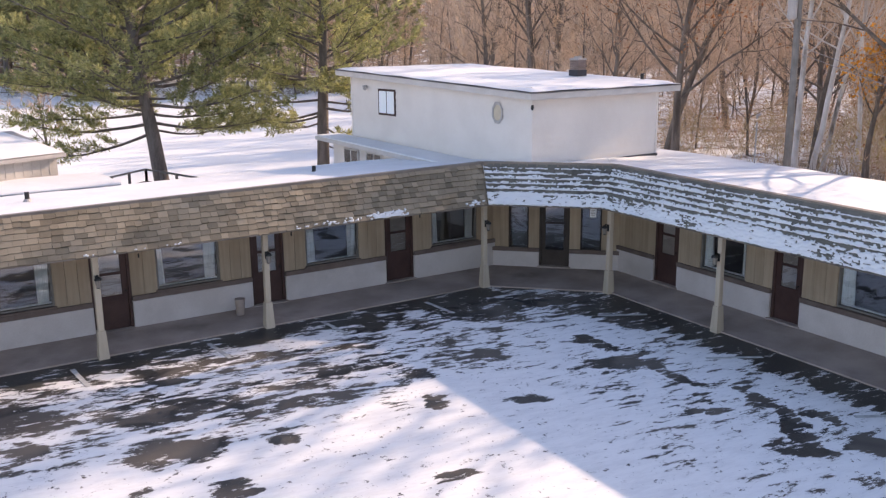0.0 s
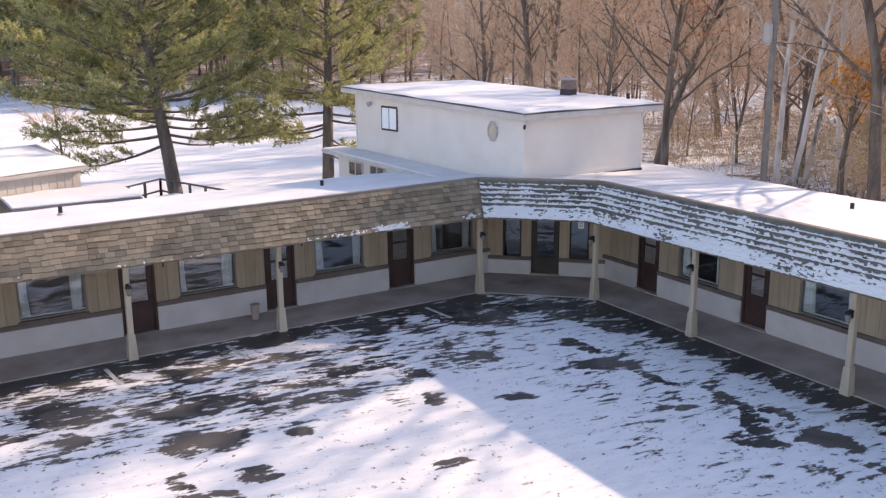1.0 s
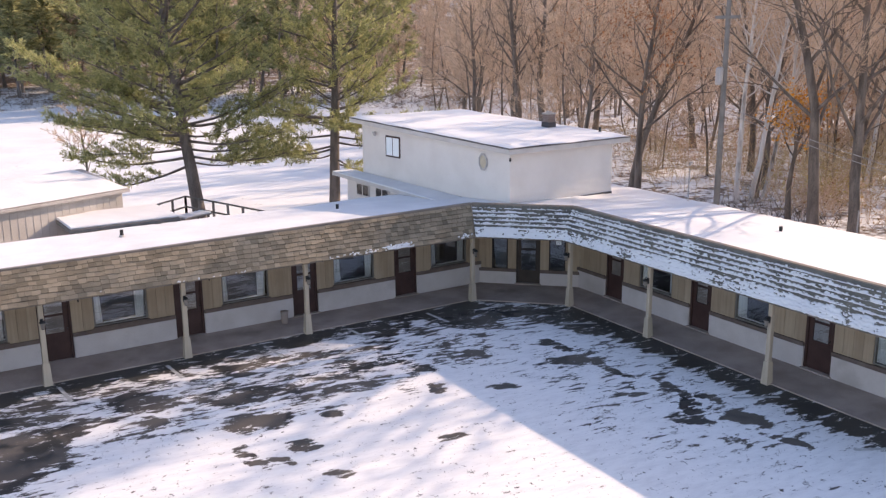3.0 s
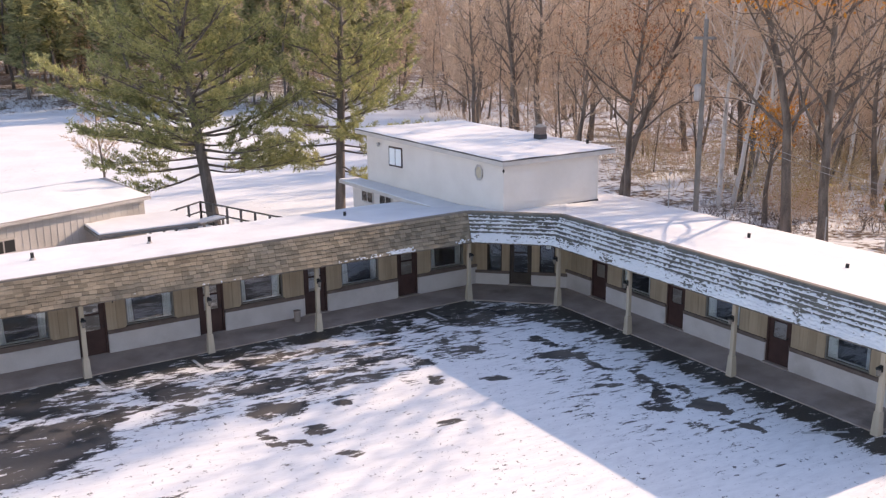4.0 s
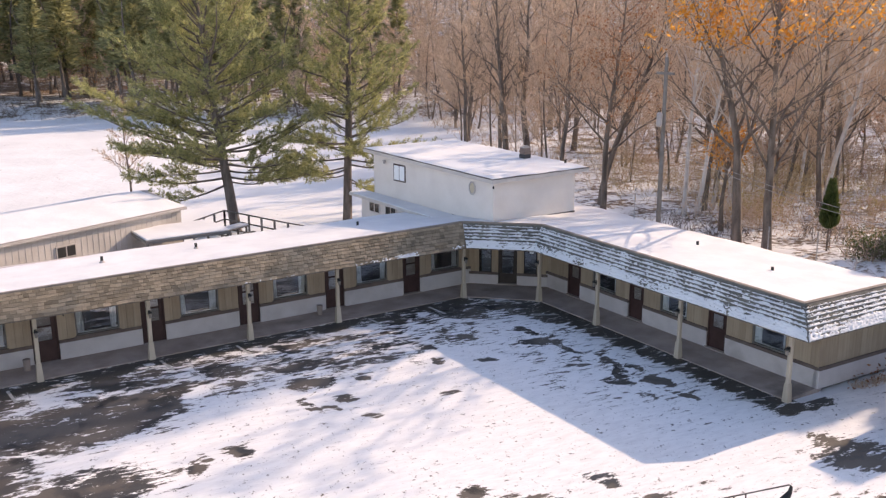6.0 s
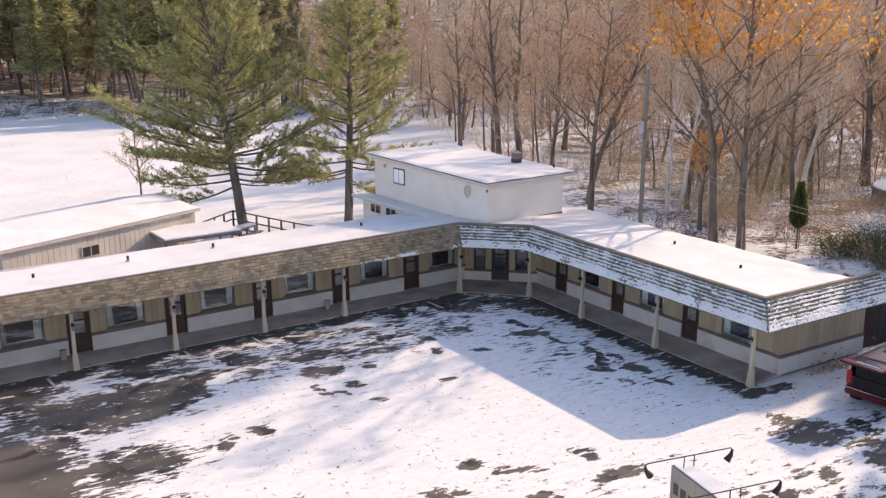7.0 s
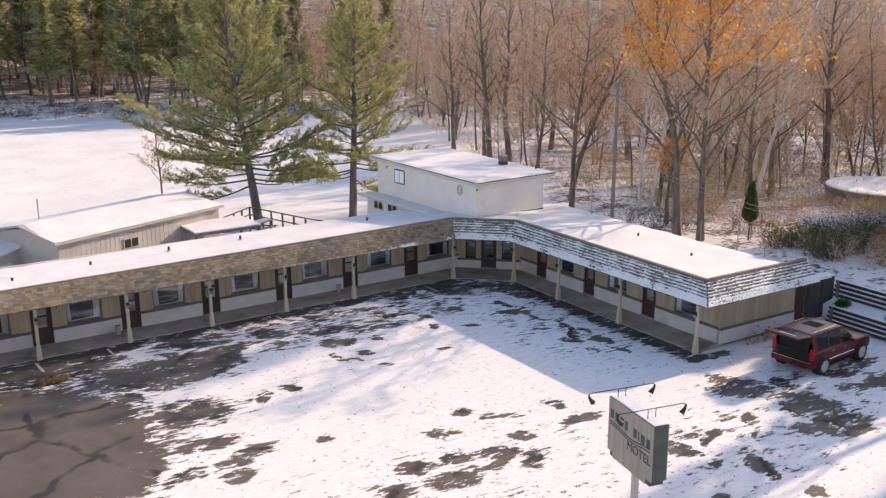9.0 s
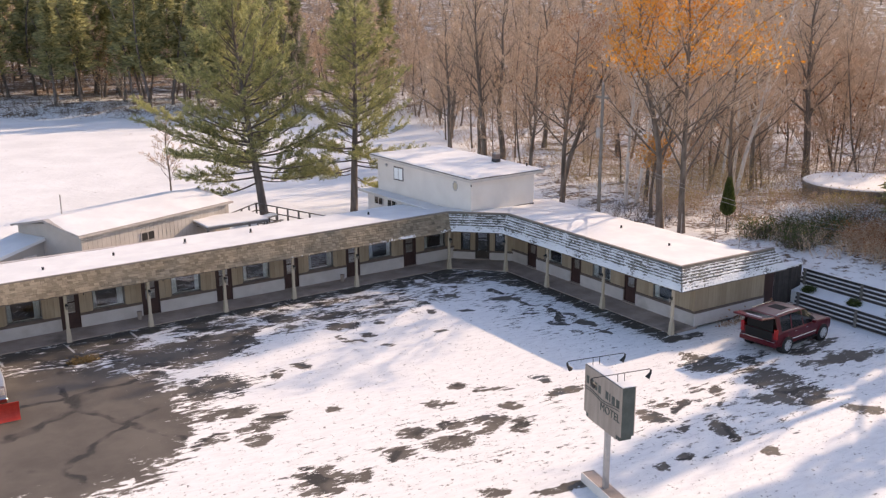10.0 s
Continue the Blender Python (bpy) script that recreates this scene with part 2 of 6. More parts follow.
def wood_material(name, a, b, grain=(14, 14, 0.7), rough=0.75):
    m = Mat(name, rough, 0, 0.25)
    v = m.pos(grain, obj=True)
    n, k = m.noise(v, 1.0, 6, 0.6), m.noise(m.pos(), 2.0, 4)
    o = m.t.nodes.new("ShaderNodeObjectInfo").outputs["Random"]
    f = m.math("ADD", m.math("MULTIPLY", n, 0.6), m.math("ADD", m.math("MULTIPLY", k, 0.25), m.math("MULTIPLY", o, 0.2)))
    m.colour(m.mix(m.ramp(f, 0.3, 0.75), a, b))
    m.bump(n, 0.25, 0.006)
    return m.m


def glass_material(name, tint=(0.96, 0.985, 0.98)):
    m = Mat(name)
    t = m.t
    g, tr, mx, fr = (t.nodes.new(k) for k in ("ShaderNodeBsdfGlossy", "ShaderNodeBsdfTransparent", "ShaderNodeMixShader", "ShaderNodeFresnel"))
    g.inputs["Roughness"].default_value = 0.015
    tr.inputs[0].default_value = (*tint, 1)
    fr.inputs[0].default_value = 2.9
    t.links.new(fr.outputs[0], mx.inputs[0]); t.links.new(tr.outputs[0], mx.inputs[1]); t.links.new(g.outputs[0], mx.inputs[2])
    t.links.new(mx.outputs[0], t.nodes["Material Output"].inputs[0])
    return m.m


SNOW = snow_material("snow")
ROOF_SNOW = snow_material("roof_snow", 0.0)
LOT, FIELD = lot_material(), field_material()
WHITE_WALL = mottled("white_masonry", (0.53, 0.475, 0.45), (0.62, 0.565, 0.54), 1.2, 30, 0.85, 0.25, dirt=(0.45, 0.40, 0.37))
TAN = wood_material("tan_plywood", (0.33, 0.25, 0.175), (0.45, 0.355, 0.255))
BAND = mottled("brown_sill_paint", (0.13, 0.092, 0.08), (0.185, 0.14, 0.12), 3, 40, 0.7)
DOOR_PAINT = mottled("dark_maroon_paint", (0.052, 0.026, 0.023), (0.078, 0.041, 0.035), 2, 30, 0.5)
POST_PAINT = wood_material("beige_post_paint", (0.46, 0.38, 0.29), (0.56, 0.47, 0.36))
CURTAIN = mottled("white_curtain", (0.88, 0.91, 0.92), (0.94, 0.96, 0.96), 3, 30, 0.9, 0.05)
SHEER = mottled("beige_sheer", (0.34, 0.29, 0.27), (0.44, 0.39, 0.36), 3, 40, 0.7, 0.05)
GLASS = glass_material("window_glass")
FRAME_METAL = plain("grey_aluminium", (0.38, 0.38, 0.38), 0.45, 0.6)
WINDOW_METAL = plain("dull_window_metal", (0.20, 0.185, 0.17), 0.6, 0.2)
# the unlit look of the rooms is put into this wall colour
DARK_ROOM = mottled("darkened_room_wall", (0.10, 0.09, 0.08), (0.15, 0.13, 0.11), 1.5, 20, 0.9)
CONCRETE = mottled("walkway_concrete", (0.31, 0.245, 0.21), (0.46, 0.375, 0.33), 0.9, 50, 0.85, 0.3, dirt=(0.17, 0.14, 0.12))
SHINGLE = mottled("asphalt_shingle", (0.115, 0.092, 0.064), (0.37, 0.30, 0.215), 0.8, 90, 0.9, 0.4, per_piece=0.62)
# darker, greyer shingle for the corner, east and south faces
SHINGLE_DARK = mottled("dark_grey_shingle", (0.10, 0.095, 0.085), (0.21, 0.195, 0.165), 1.0, 90, 0.9, 0.4, per_piece=0.5)
EDGE_METAL = mottled("brown_edge_flashing", (0.17, 0.14, 0.115), (0.25, 0.21, 0.175), 2, 40, 0.6)
SIDING = mottled("white_vinyl_siding", (0.72, 0.655, 0.60), (0.80, 0.735, 0.68), 0.8, 30, 0.6, 0.06)
FASCIA = mottled("grey_fascia", (0.36, 0.33, 0.31), (0.45, 0.42, 0.40), 2, 30, 0.6)
DARK_EDGE = plain("dark_drip_edge", (0.055, 0.05, 0.055), 0.6)
DRIP = plain("weathered_drip_edge", (0.16, 0.14, 0.135), 0.6)
OFFICE_PAINT = mottled("dark_brown_paint", (0.042, 0.030, 0.025), (0.062, 0.046, 0.038), 2, 30, 0.5)
BLACK = plain("black_iron", (0.02, 0.02, 0.02), 0.5)
LAMP_GLASS = plain("frosted_lamp_glass", (0.6, 0.57, 0.5), 0.3)
DUSTY_GLASS = plain("dusty_lantern_glass", (0.24, 0.21, 0.18), 0.3)
WHITE_PAINT = mottled("worn_line_paint", (0.36, 0.36, 0.35), (0.58, 0.58, 0.56), 6, 30, 0.8)
SHED_WALL = mottled("pale_metal_siding", (0.40, 0.37, 0.34), (0.50, 0.465, 0.43), 0.8, 20, 0.6, 0.05)
GREY_WOOD = wood_material("weathered_grey_wood", (0.12, 0.11, 0.10), (0.24, 0.22, 0.20), (3, 3, 3))
DARK_WOOD = wood_material("dark_stained_wood", (0.035, 0.030, 0.030), (0.075, 0.065, 0.060), (3, 3, 3))
BARK = mottled("grey_bark", (0.088, 0.072, 0.060), (0.235, 0.19, 0.158), 2, 25, 0.95, 0.6, stretch=(2, 2, 0.4))
TWIG = mottled("brown_twigs", (0.40, 0.295, 0.205), (0.78, 0.595, 0.445), 1, 10, 0.95, 0, per_piece=0.3)
OLIVE_TWIG = mottled("olive_twigs", (0.38, 0.29, 0.155), (0.64, 0.50, 0.29), 1, 10, 0.95, 0, per_piece=0.3)
BIRCH = mottled("birch_bark", (0.52, 0.48, 0.44), (0.72, 0.68, 0.64), 3, 30, 0.85, 0.3, stretch=(1, 1, 0.4), dirt=(0.16, 0.14, 0.12))
PINE_BARK = mottled("pine_bark", (0.10, 0.085, 0.077), (0.21, 0.18, 0.165), 2, 20, 0.95, 0.7, stretch=(2, 2, 0.5))


def leaf_material(name, a, b, trans=0.35):
    m = Mat(name, 0.6, 0, 0.3)
    g, o = m.t.nodes.new("ShaderNodeNewGeometry").outputs["Random Per Island"], m.noise(m.pos(), 0.5, 3)
    c = m.mix(m.ramp(m.math("ADD", m.math("MULTIPLY", g, 0.6), m.math("MULTIPLY", o, 0.6)), 0.25, 0.95), a, b)
    m.colour(c)
    t, mx = m.t.nodes.new("ShaderNodeBsdfTranslucent"), m.t.nodes.new("ShaderNodeMixShader")
    m.put(c, t.inputs[0]); mx.inputs[0].default_value = trans
    m.t.links.new(m.b.outputs[0], mx.inputs[1]); m.t.links.new(t.outputs[0], mx.inputs[2])
    m.t.links.new(mx.outputs[0], m.t.nodes["Material Output"].inputs[0])
    return m.m


NEEDLE = leaf_material("pine_needles", (0.245, 0.26, 0.115), (0.51, 0.495, 0.225), 0.5)
NEEDLE_DARK = leaf_material("far_needles", (0.20, 0.21, 0.11), (0.44, 0.425, 0.21), 0.5)
CEDAR = leaf_material("cedar_needles", (0.06, 0.085, 0.025), (0.12, 0.15, 0.05))
ORANGE = leaf_material("orange_leaves", (0.55, 0.21, 0.025), (0.80, 0.40, 0.07))
RUST = leaf_material("rust_leaves", (0.24, 0.10, 0.045), (0.42, 0.20, 0.09))
DRY = leaf_material("dry_brush_leaves", (0.20, 0.13, 0.06), (0.38, 0.26, 0.11))

# ---- mesh building ----


class MB:
    """Vertices and faces of one part."""

    def __init__(self, m=None):
        self.v, self.f, self.m = [], [], m or Matrix()

    def add(self, verts, faces, m=None):
        k = len(self.v)
        t = self.m @ m if m else self.m
        self.v += [tuple(t @ Vector(q)) for q in verts]
        self.f += [tuple(i + k for i in q) for q in faces]
        return self

    def box(self, x0, x1, y0, y1, z0, z1, b=0.0, m=None):
        """A box, with chamfered edges where b is given."""
        x0, x1, y0, y1, z0, z1 = min(x0, x1), max(x0, x1), min(y0, y1), max(y0, y1), min(z0, z1), max(z0, z1)
        if b <= 0:
            vs = [(x, y, z) for x in (x0, x1) for y in (y0, y1) for z in (z0, z1)]
            return self.add(vs, [(0, 1, 3, 2), (4, 6, 7, 5), (0, 4, 5, 1), (2, 3, 7, 6), (0, 2, 6, 4), (1, 5, 7, 3)], m)
        b = min(b, (x1 - x0) * 0.4, (y1 - y0) * 0.4, (z1 - z0) * 0.4)
        bm = bmesh.new()
        bmesh.ops.create_cube(bm, size=1.0)
        for q in bm.verts:
            q.co = Vector(((x0 + x1) / 2 + q.co.x * (x1 - x0), (y0 + y1) / 2 + q.co.y * (y1 - y0), (z0 + z1) / 2 + q.co.z * (z1 - z0)))
        bmesh.ops.bevel(bm, geom=bm.edges[:], offset=b, segments=1, affect="EDGES")
        bm.verts.index_update()
        out = [tuple(q.co) for q in bm.verts], [tuple(q.index for q in fc.verts) for fc in bm.faces]
        bm.free()
        return self.add(*out, m)

    def prism(self, poly, z0, z1, m=None):
        """A plan polygon (counter-clockwise) raised from z0 to z1; z0 and z1 may be one value a corner."""
        n = len(poly)
        a = z0 if isinstance(z0, (list, tuple)) else [z0] * n
        c = z1 if isinstance(z1, (list, tuple)) else [z1] * n
        vs = [(x, y, a[i]) for i, (x, y) in enumerate(poly)] + [(x, y, c[i]) for i, (x, y) in enumerate(poly)]
        fs = [tuple(range(n))[::-1], tuple(range(n, 2 * n))] + [(i, (i + 1) % n, n + (i + 1) % n, n + i) for i in range(n)]
        return self.add(vs, fs, m)

    def tube(self, pts, radii, n=8, cap=True, m=None):
        pts = [Vector(p) for p in pts]
        vs, fs = [], []
        for i, p in enumerate(pts):
            d = (pts[min(i + 1, len(pts) - 1)] - pts[max(i - 1, 0)]).normalized()
            s = d.orthogonal().normalized() if i == 0 else (s - d * s.dot(d)).normalized()
            t = d.cross(s)
            r = radii[i] if isinstance(radii, (list, tuple)) else radii
            vs += [tuple(p + (s * math.cos(6.2832 * k / n) + t * math.sin(6.2832 * k / n)) * r) for k in range(n)]
        for i in range(len(pts) - 1):
            fs += [(i * n + k, i * n + (k + 1) % n, i * n + n + (k + 1) % n, i * n + n + k) for k in range(n)]
        if cap:
            fs += [tuple(range(n))[::-1], tuple(range((len(pts) - 1) * n, len(pts) * n))]
        return self.add(vs, fs, m)

    def mesh(self, name, material, smooth=False):
        me = bpy.data.meshes.new(name)
        me.from_pydata(self.v, [], self.f)
        me.materials.append(material)
        if smooth:
            me.shade_smooth()
        me.update()
        return me


def part(name, mb, material, parent=None, label="", smooth=False, m=None):
    """One mesh object, under a thing or a part where one is given."""
    ob = new(name, mb.mesh(name, material, smooth) if isinstance(mb, MB) else mb)
    if parent:
        ob.parent = parent
    if m:
        ob.matrix_basis = m
    if label:
        ob["label"] = label
    return ob


def thing(name, m, label, category, group="", kind=""):
    ob = new(name)
    ob.matrix_basis = m
    return tagged(ob, label, category, group, kind)


def arrays(name, v, f, material, smooth=False):
    """A mesh of triangles from arrays."""
    me = bpy.data.meshes.new(name)
    v, f = np.asarray(v, np.float32), np.asarray(f, np.int32)
    me.vertices.add(len(v)); me.vertices.foreach_set("co", v.ravel())
    me.loops.add(f.size); me.loops.foreach_set("vertex_index", f.ravel())
    me.polygons.add(len(f)); me.polygons.foreach_set("loop_start", np.arange(0, f.size, f.shape[1], dtype=np.int32))
    me.update(calc_edges=True)
    me.validate()
    me.materials.append(material)
    if smooth:
        me.shade_smooth()
    return me


def smooth(a, b, x):
    t = min(1.0, max(0.0, (x - a) / (b - a)))
    return t * t * (3 - 2 * t)


# ---- frames of the three fronts: x along the front, y into the building, z up ----
def front(ox, oy, ang):
    return Matrix.Translation((ox, oy, 0)) @ Matrix.Rotation(ang, 4, "Z")


A_LEFT, A_RIGHT, A_MID, A_BLOCK = radians(5.47), radians(-87.44), radians(-40.2), radians(8.5)
F_LEFT, F_RIGHT, F_MID = front(11.784, 20.62, A_LEFT), front(14.317, 18.483, A_RIGHT), front(13.05, 19.55, A_MID)
FALL = Matrix(((1, 0, 0, 0), (0, 1, 0, 0), (0.008, 0, 1, 0), (0, 0, 0, 1)))      # the long wing sinks a little towards the west
F_NORTH = F_LEFT @ FALL
F_BLOCK = front(13.45, 20.9, A_BLOCK)
WALL, MID_WALL, WALK = 1.55, 2.08, 0.10
EAVE_Z, TOP_Z, EAVE_Y, TOP_Y = 2.36, 3.30, -0.5, 0.12
LEFT_END, RIGHT_END = -34.0, 12.92


def ground_z(x, y):
    north = smooth(26, 34, y)
    z = -0.6 * north
    bank = smooth(23.6, 26.5, x) * (1.0 - smooth(20, 36, y)) * (1.05 + 0.6 * smooth(20, 8, y))
    z += bank * (0.35 + 0.65 * smooth(-12, 2, y))
    d = 0.55 * x + y - 131
    z += 1.6 * smooth(0, 7, d)
    r = math.hypot(x - 10, y - 15)
    z += 0.012 * max(0, x - 45) * smooth(40, 70, x)
    z += 26 * smooth(135, 420, r) * smooth(-160, 60, 0.7 * x + y)
    if r > 30:
        z += noise.noise((x * 0.05, y * 0.05, 0)) * 0.5 * smooth(36, 50, x) + noise.noise((x * 0.012, y * 0.012, 3)) * 5 * smooth(150, 260, r)
    return z


# ---- ground ----
def build_ground():
    xs = [-900, -500, -300, -200, -140, -100, -70] + [x for x in range(-50, 20, 5)] + [20 + i for i in range(0, 40)] + list(range(60, 140, 5)) + [150, 175, 200, 240, 300, 400, 600, 900]
    ys = [-900, -500, -200, -100, -60] + list(range(-40, -10, 5)) + [-10 + i for i in range(0, 50)] + list(range(40, 150, 4)) + [150, 165, 180, 200, 230, 270, 320, 400, 600, 900]
    v = [(x, y, ground_z(x, y) - 0.05) for y in ys for x in xs]
    w = len(xs)
    f = [(j * w + i, j * w + i + 1, j * w + w + i + 1, j * w + w + i) for j in range(len(ys) - 1) for i in range(w - 1)]
    ob = new("ground", arrays("ground", v, f, FIELD, True))
    tagged(ob, "open snow-covered ground with brown litter towards the woods", "ground", kind="structure")
    mb = MB()
    pts = [(-60, -60), (22.6, -60), (22.6, 5.2), (15.2, 5.2), (15.0, 19.5), (13.0, 21.3), (-60, 15.0)]
    mb.prism(pts, -0.04, 0.0)
    tagged(part("parking_lot", mb, LOT), "grey asphalt parking lot under thin patchy melting snow", "parking lot", kind="structure")


build_ground()


# ---- the motel's fronts ----
def sheet(x0, x1, y, z0, z1):
    """A pane of glass that faces out of the building."""
    return MB().add([(x0, y, z0), (x1, y, z0), (x1, y, z1), (x0, y, z1)], [(0, 1, 2, 3)])


def window_unit(F, x0, x1, z0, z1, y, curtain=(1, 1), tall=False, name="window"):
    """A picture window with a metal frame, a sill, a glass pane and curtains inside."""
    w = thing(name, F @ pose(0, y, 0), "fixed picture window with grey metal frame and white curtains" if not tall else "narrow tall fixed window with dark wooden frame beside the office door", "window", "motel windows", "structure")
    b = 0.045
    fr = MB()
    for q in ((x0, x0 + b, z0, z1), (x1 - b, x1, z0, z1), (x0 + b, x1 - b, z0, z0 + b), (x0 + b, x1 - b, z1 - b, z1)):
        fr.box(q[0], q[1], -0.03, 0.06, q[2], q[3], 0.006)
    part("window_frame", fr, OFFICE_PAINT if tall else WINDOW_METAL, w)
    part("window_sill", MB().box(x0 - 0.04, x1 + 0.04, -0.10, -0.031, z0 - 0.07, z0 - 0.005, 0.01), BAND, w)
    pane = part("pane", sheet(x0 + b, x1 - b, 0.014, z0 + b, z1 - b), GLASS, w)
    pane.visible_shadow = False
    if not tall:
        part("inner_sill", MB().box(x0 + b, x1 - b, 0.062, 0.12, z0 + b, z0 + b + 0.035, 0.01), CURTAIN, w, "white inner sill board")
    width = (x1 - x0) * 0.16
    for side, on in zip((0, 1), curtain):
        if not on:
            continue
        a, c = (x0 + b, x0 + b + width * on) if side == 0 else (x1 - b - width * on, x1 - b)
        n = 24
        vs, fs = [], []
        for k in range(n + 1):
            x = a + (c - a) * k / n
            yy = 0.075 + 0.025 * math.sin(k * 1.9 + x) + 0.01 * math.sin(k * 0.7)
            flare = (0.05 if side == 0 else -0.05) * k / n
            vs += [(x + flare, yy, z0 + 0.05), (x, yy, z1 - 0.03), (x, yy + 0.008, z1 - 0.03), (x + flare, yy + 0.008, z0 + 0.05)]
            if k:
                p, q = (k - 1) * 4, k * 4
                fs += [(p + i, q + i, q + (i + 1) % 4, p + (i + 1) % 4) for i in range(4)]
        part("curtain", MB().add(vs, fs), CURTAIN, w, "gathered white curtain", True)
    return w


def door_unit(F, x0, x1, y, name="door", glass=False):
    """A dark door in its frame, with an upper and a lower pane behind which a sheer hangs."""
    d = thing(name, F @ pose(0, y, 0), "dark maroon room door with a two-pane storm window" if not glass else "dark brown office entrance door with large glass panes", "door", "motel doors", "structure")
    z0, z1, b = WALK + 0.05, 2.20, 0.07
    paint = OFFICE_PAINT if glass else DOOR_PAINT
    fr = MB()
    fr.box(x0, x0 + b, -0.05, 0.08, z0, z1, 0.01).box(x1 - b, x1, -0.05, 0.08, z0, z1, 0.01).box(x0 + b, x1 - b, -0.05, 0.08, z1 - b, z1, 0.01)
    part("door_frame", fr, paint, d)
    part("threshold", MB().box(x0 - 0.05, x1 + 0.05, -0.16, 0.1, WALK + 0.004, z0, 0.01), CONCRETE, d, "worn concrete threshold")
    lo = 0.95 if not glass else 0.62
    mid = 1.47 if not glass else 1.40
    s = 0.13 if not glass else 0.10
    a, c = x0 + b, x1 - b
    leaf = MB().box(a, c, -0.005, 0.04, z0, lo, 0.008)
    leaf.box(a, a + s, -0.005, 0.04, lo, z1 - b).box(c - s, c, -0.005, 0.04, lo, z1 - b).box(a + s, c - s, -0.005, 0.04, mid - 0.03, mid + 0.03).box(a + s, c - s, -0.005, 0.04, z1 - b - 0.1, z1 - b)
    part("door_leaf", leaf, paint, d)
    for p, q in ((lo, mid - 0.03), (mid + 0.03, z1 - b - 0.1)):
        pane = part("pane", sheet(a + s, c - s, 0.014, p, q), GLASS, d)
        pane.visible_shadow = False
        if not glass:
            part("sheer", MB().box(a + s, c - s, 0.026, 0.034, p, q), SHEER, d, "beige sheer curtain behind the pane")
    part("handle", MB().tube([(c - 0.05, -0.006, 1.05), (c - 0.05, -0.05, 1.05), (c - 0.05, -0.06, 1.02)], [0.012, 0.014, 0.022], 8), BLACK, d, "dark metal knob")
    return d


def wall_run(name, F, y, x0, x1, doors, windows, sill, label, end_caps=()):
    """One front: white masonry below, brown band, tan boards above; openings go through."""
    w = thing(name, F @ pose(0, y, 0), label, "wall", kind="structure")
    t, top = 0.16, 2.60
    cuts = sorted(list(doors) + list(windows))
    # masonry below, broken at the doors
    xs = [x0]
    for a, b in sorted(doors):
        xs += [a - 0.001, b + 0.001]
    xs.append(x1)
    base, band = MB(), MB()
    for a, b in zip(xs[::2], xs[1::2]):
        if b - a > 0.02:
            base.box(a, b, -0.07, t, WALK, sill, 0.012)
            band.box(a, b, -0.09, -0.022, sill + 0.002, sill + 0.115, 0.008)
            band.box(a, b, 0.0, t, sill, sill + 0.074)
    part("masonry_base", base, WHITE_WALL, w, "white-painted masonry base")
    part("sill_band", band, BAND, w, "brown painted band")
    # boards above, about 0.6 m wide with grooved joints
    xs = [x0]
    for a, b in cuts:
        xs += [a, b]
    xs.append(x1)
    for a, b in zip(xs[::2], xs[1::2]):
        if b - a < 0.02:
            continue
        k = max(1, round((b - a) / 0.31))
        for i in range(k):
            p, q = a + (b - a) * i / k, a + (b - a) * (i + 1) / k
            dy = random.uniform(0, 0.003)
            part("board", MB().box(p + 0.002, q - 0.002, -0.02 - dy, 0.03, sill + 0.076, top, 0.005), TAN, w)
    back = MB()
    for a, b in zip(xs[::2], xs[1::2]):
        if b - a > 0.02:
            back.box(a, b, 0.031, t, sill + 0.076, top)
    for a, b in cuts:
        back.box(a, b, 0.031, t, 2.205, top)
    part("wall_core", back, TAN, w)
    return w


def shift(spans, d):
    return [(a + d, b + d) for a, b in spans]


SILL_N, SILL, HEAD = 0.77, 0.72, 2.16
left_doors, left_windows = [], []
for i in range(-1, 9):
    left_doors.append((-2.18 - 3.80 * i, -1.30 - 3.80 * i))
    left_windows.append((-0.70 - 3.80 * i, 0.83 - 3.80 * i))
left_doors = [q for q in left_doors if q[0] > LEFT_END and q[1] < 0]
left_windows = [q for q in left_windows if q[0] > LEFT_END and q[1] < 1.0]
right_doors = [(0.05, 0.92), (3.97, 4.80), (8.17, 9.04)]
right_windows = [(1.68, 3.16), (5.70, 7.12), (10.18, 11.60)]
mid_doors, mid_windows = [(-0.43, 0.43)], [(-1.32, -0.74), (0.74, 1.33)]
# the meeting points of the three wall lines
wall_run("wall_north", F_NORTH, WALL, LEFT_END, 1.44, left_doors, left_windows, SILL_N, "long motel front, white masonry base with tan boards above")
wall_run("wall_east", F_RIGHT, WALL, -1.47, RIGHT_END, right_doors, right_windows, SILL, "short motel front, white masonry base with tan boards above")
wall_run("wall_corner", F_MID, MID_WALL, -1.80, 1.84, mid_doors, [(a, b) for a, b in mid_windows], 0.55, "angled office front with tan boards over white masonry")
for i, (a, b) in enumerate(left_windows):
    window_unit(F_NORTH @ pose(0, WALL, 0), a, b, SILL_N + 0.165, HEAD, 0.03, [(0.7, 1.15), (0.9, 1.0), (0.5, 1.25)][i % 3], name="window_%d" % (i + 1))
for i, (a, b) in enumerate(right_windows):
    window_unit(F_RIGHT @ pose(0, WALL, 0), a, b, SILL + 0.125, HEAD, 0.03, (1.15, 0.6), name="window_%d" % (i + 20))
for i, (a, b) in enumerate(mid_windows):
    window_unit(F_MID @ pose(0, MID_WALL, 0), a, b, 0.63, 2.2, 0.03, (0, 0), True, name="window_%d" % (i + 30))
for i, (a, b) in enumerate(left_doors):
    door_unit(F_NORTH @ pose(0, WALL, 0), a, b, 0.03, "door_%d" % (i + 1))
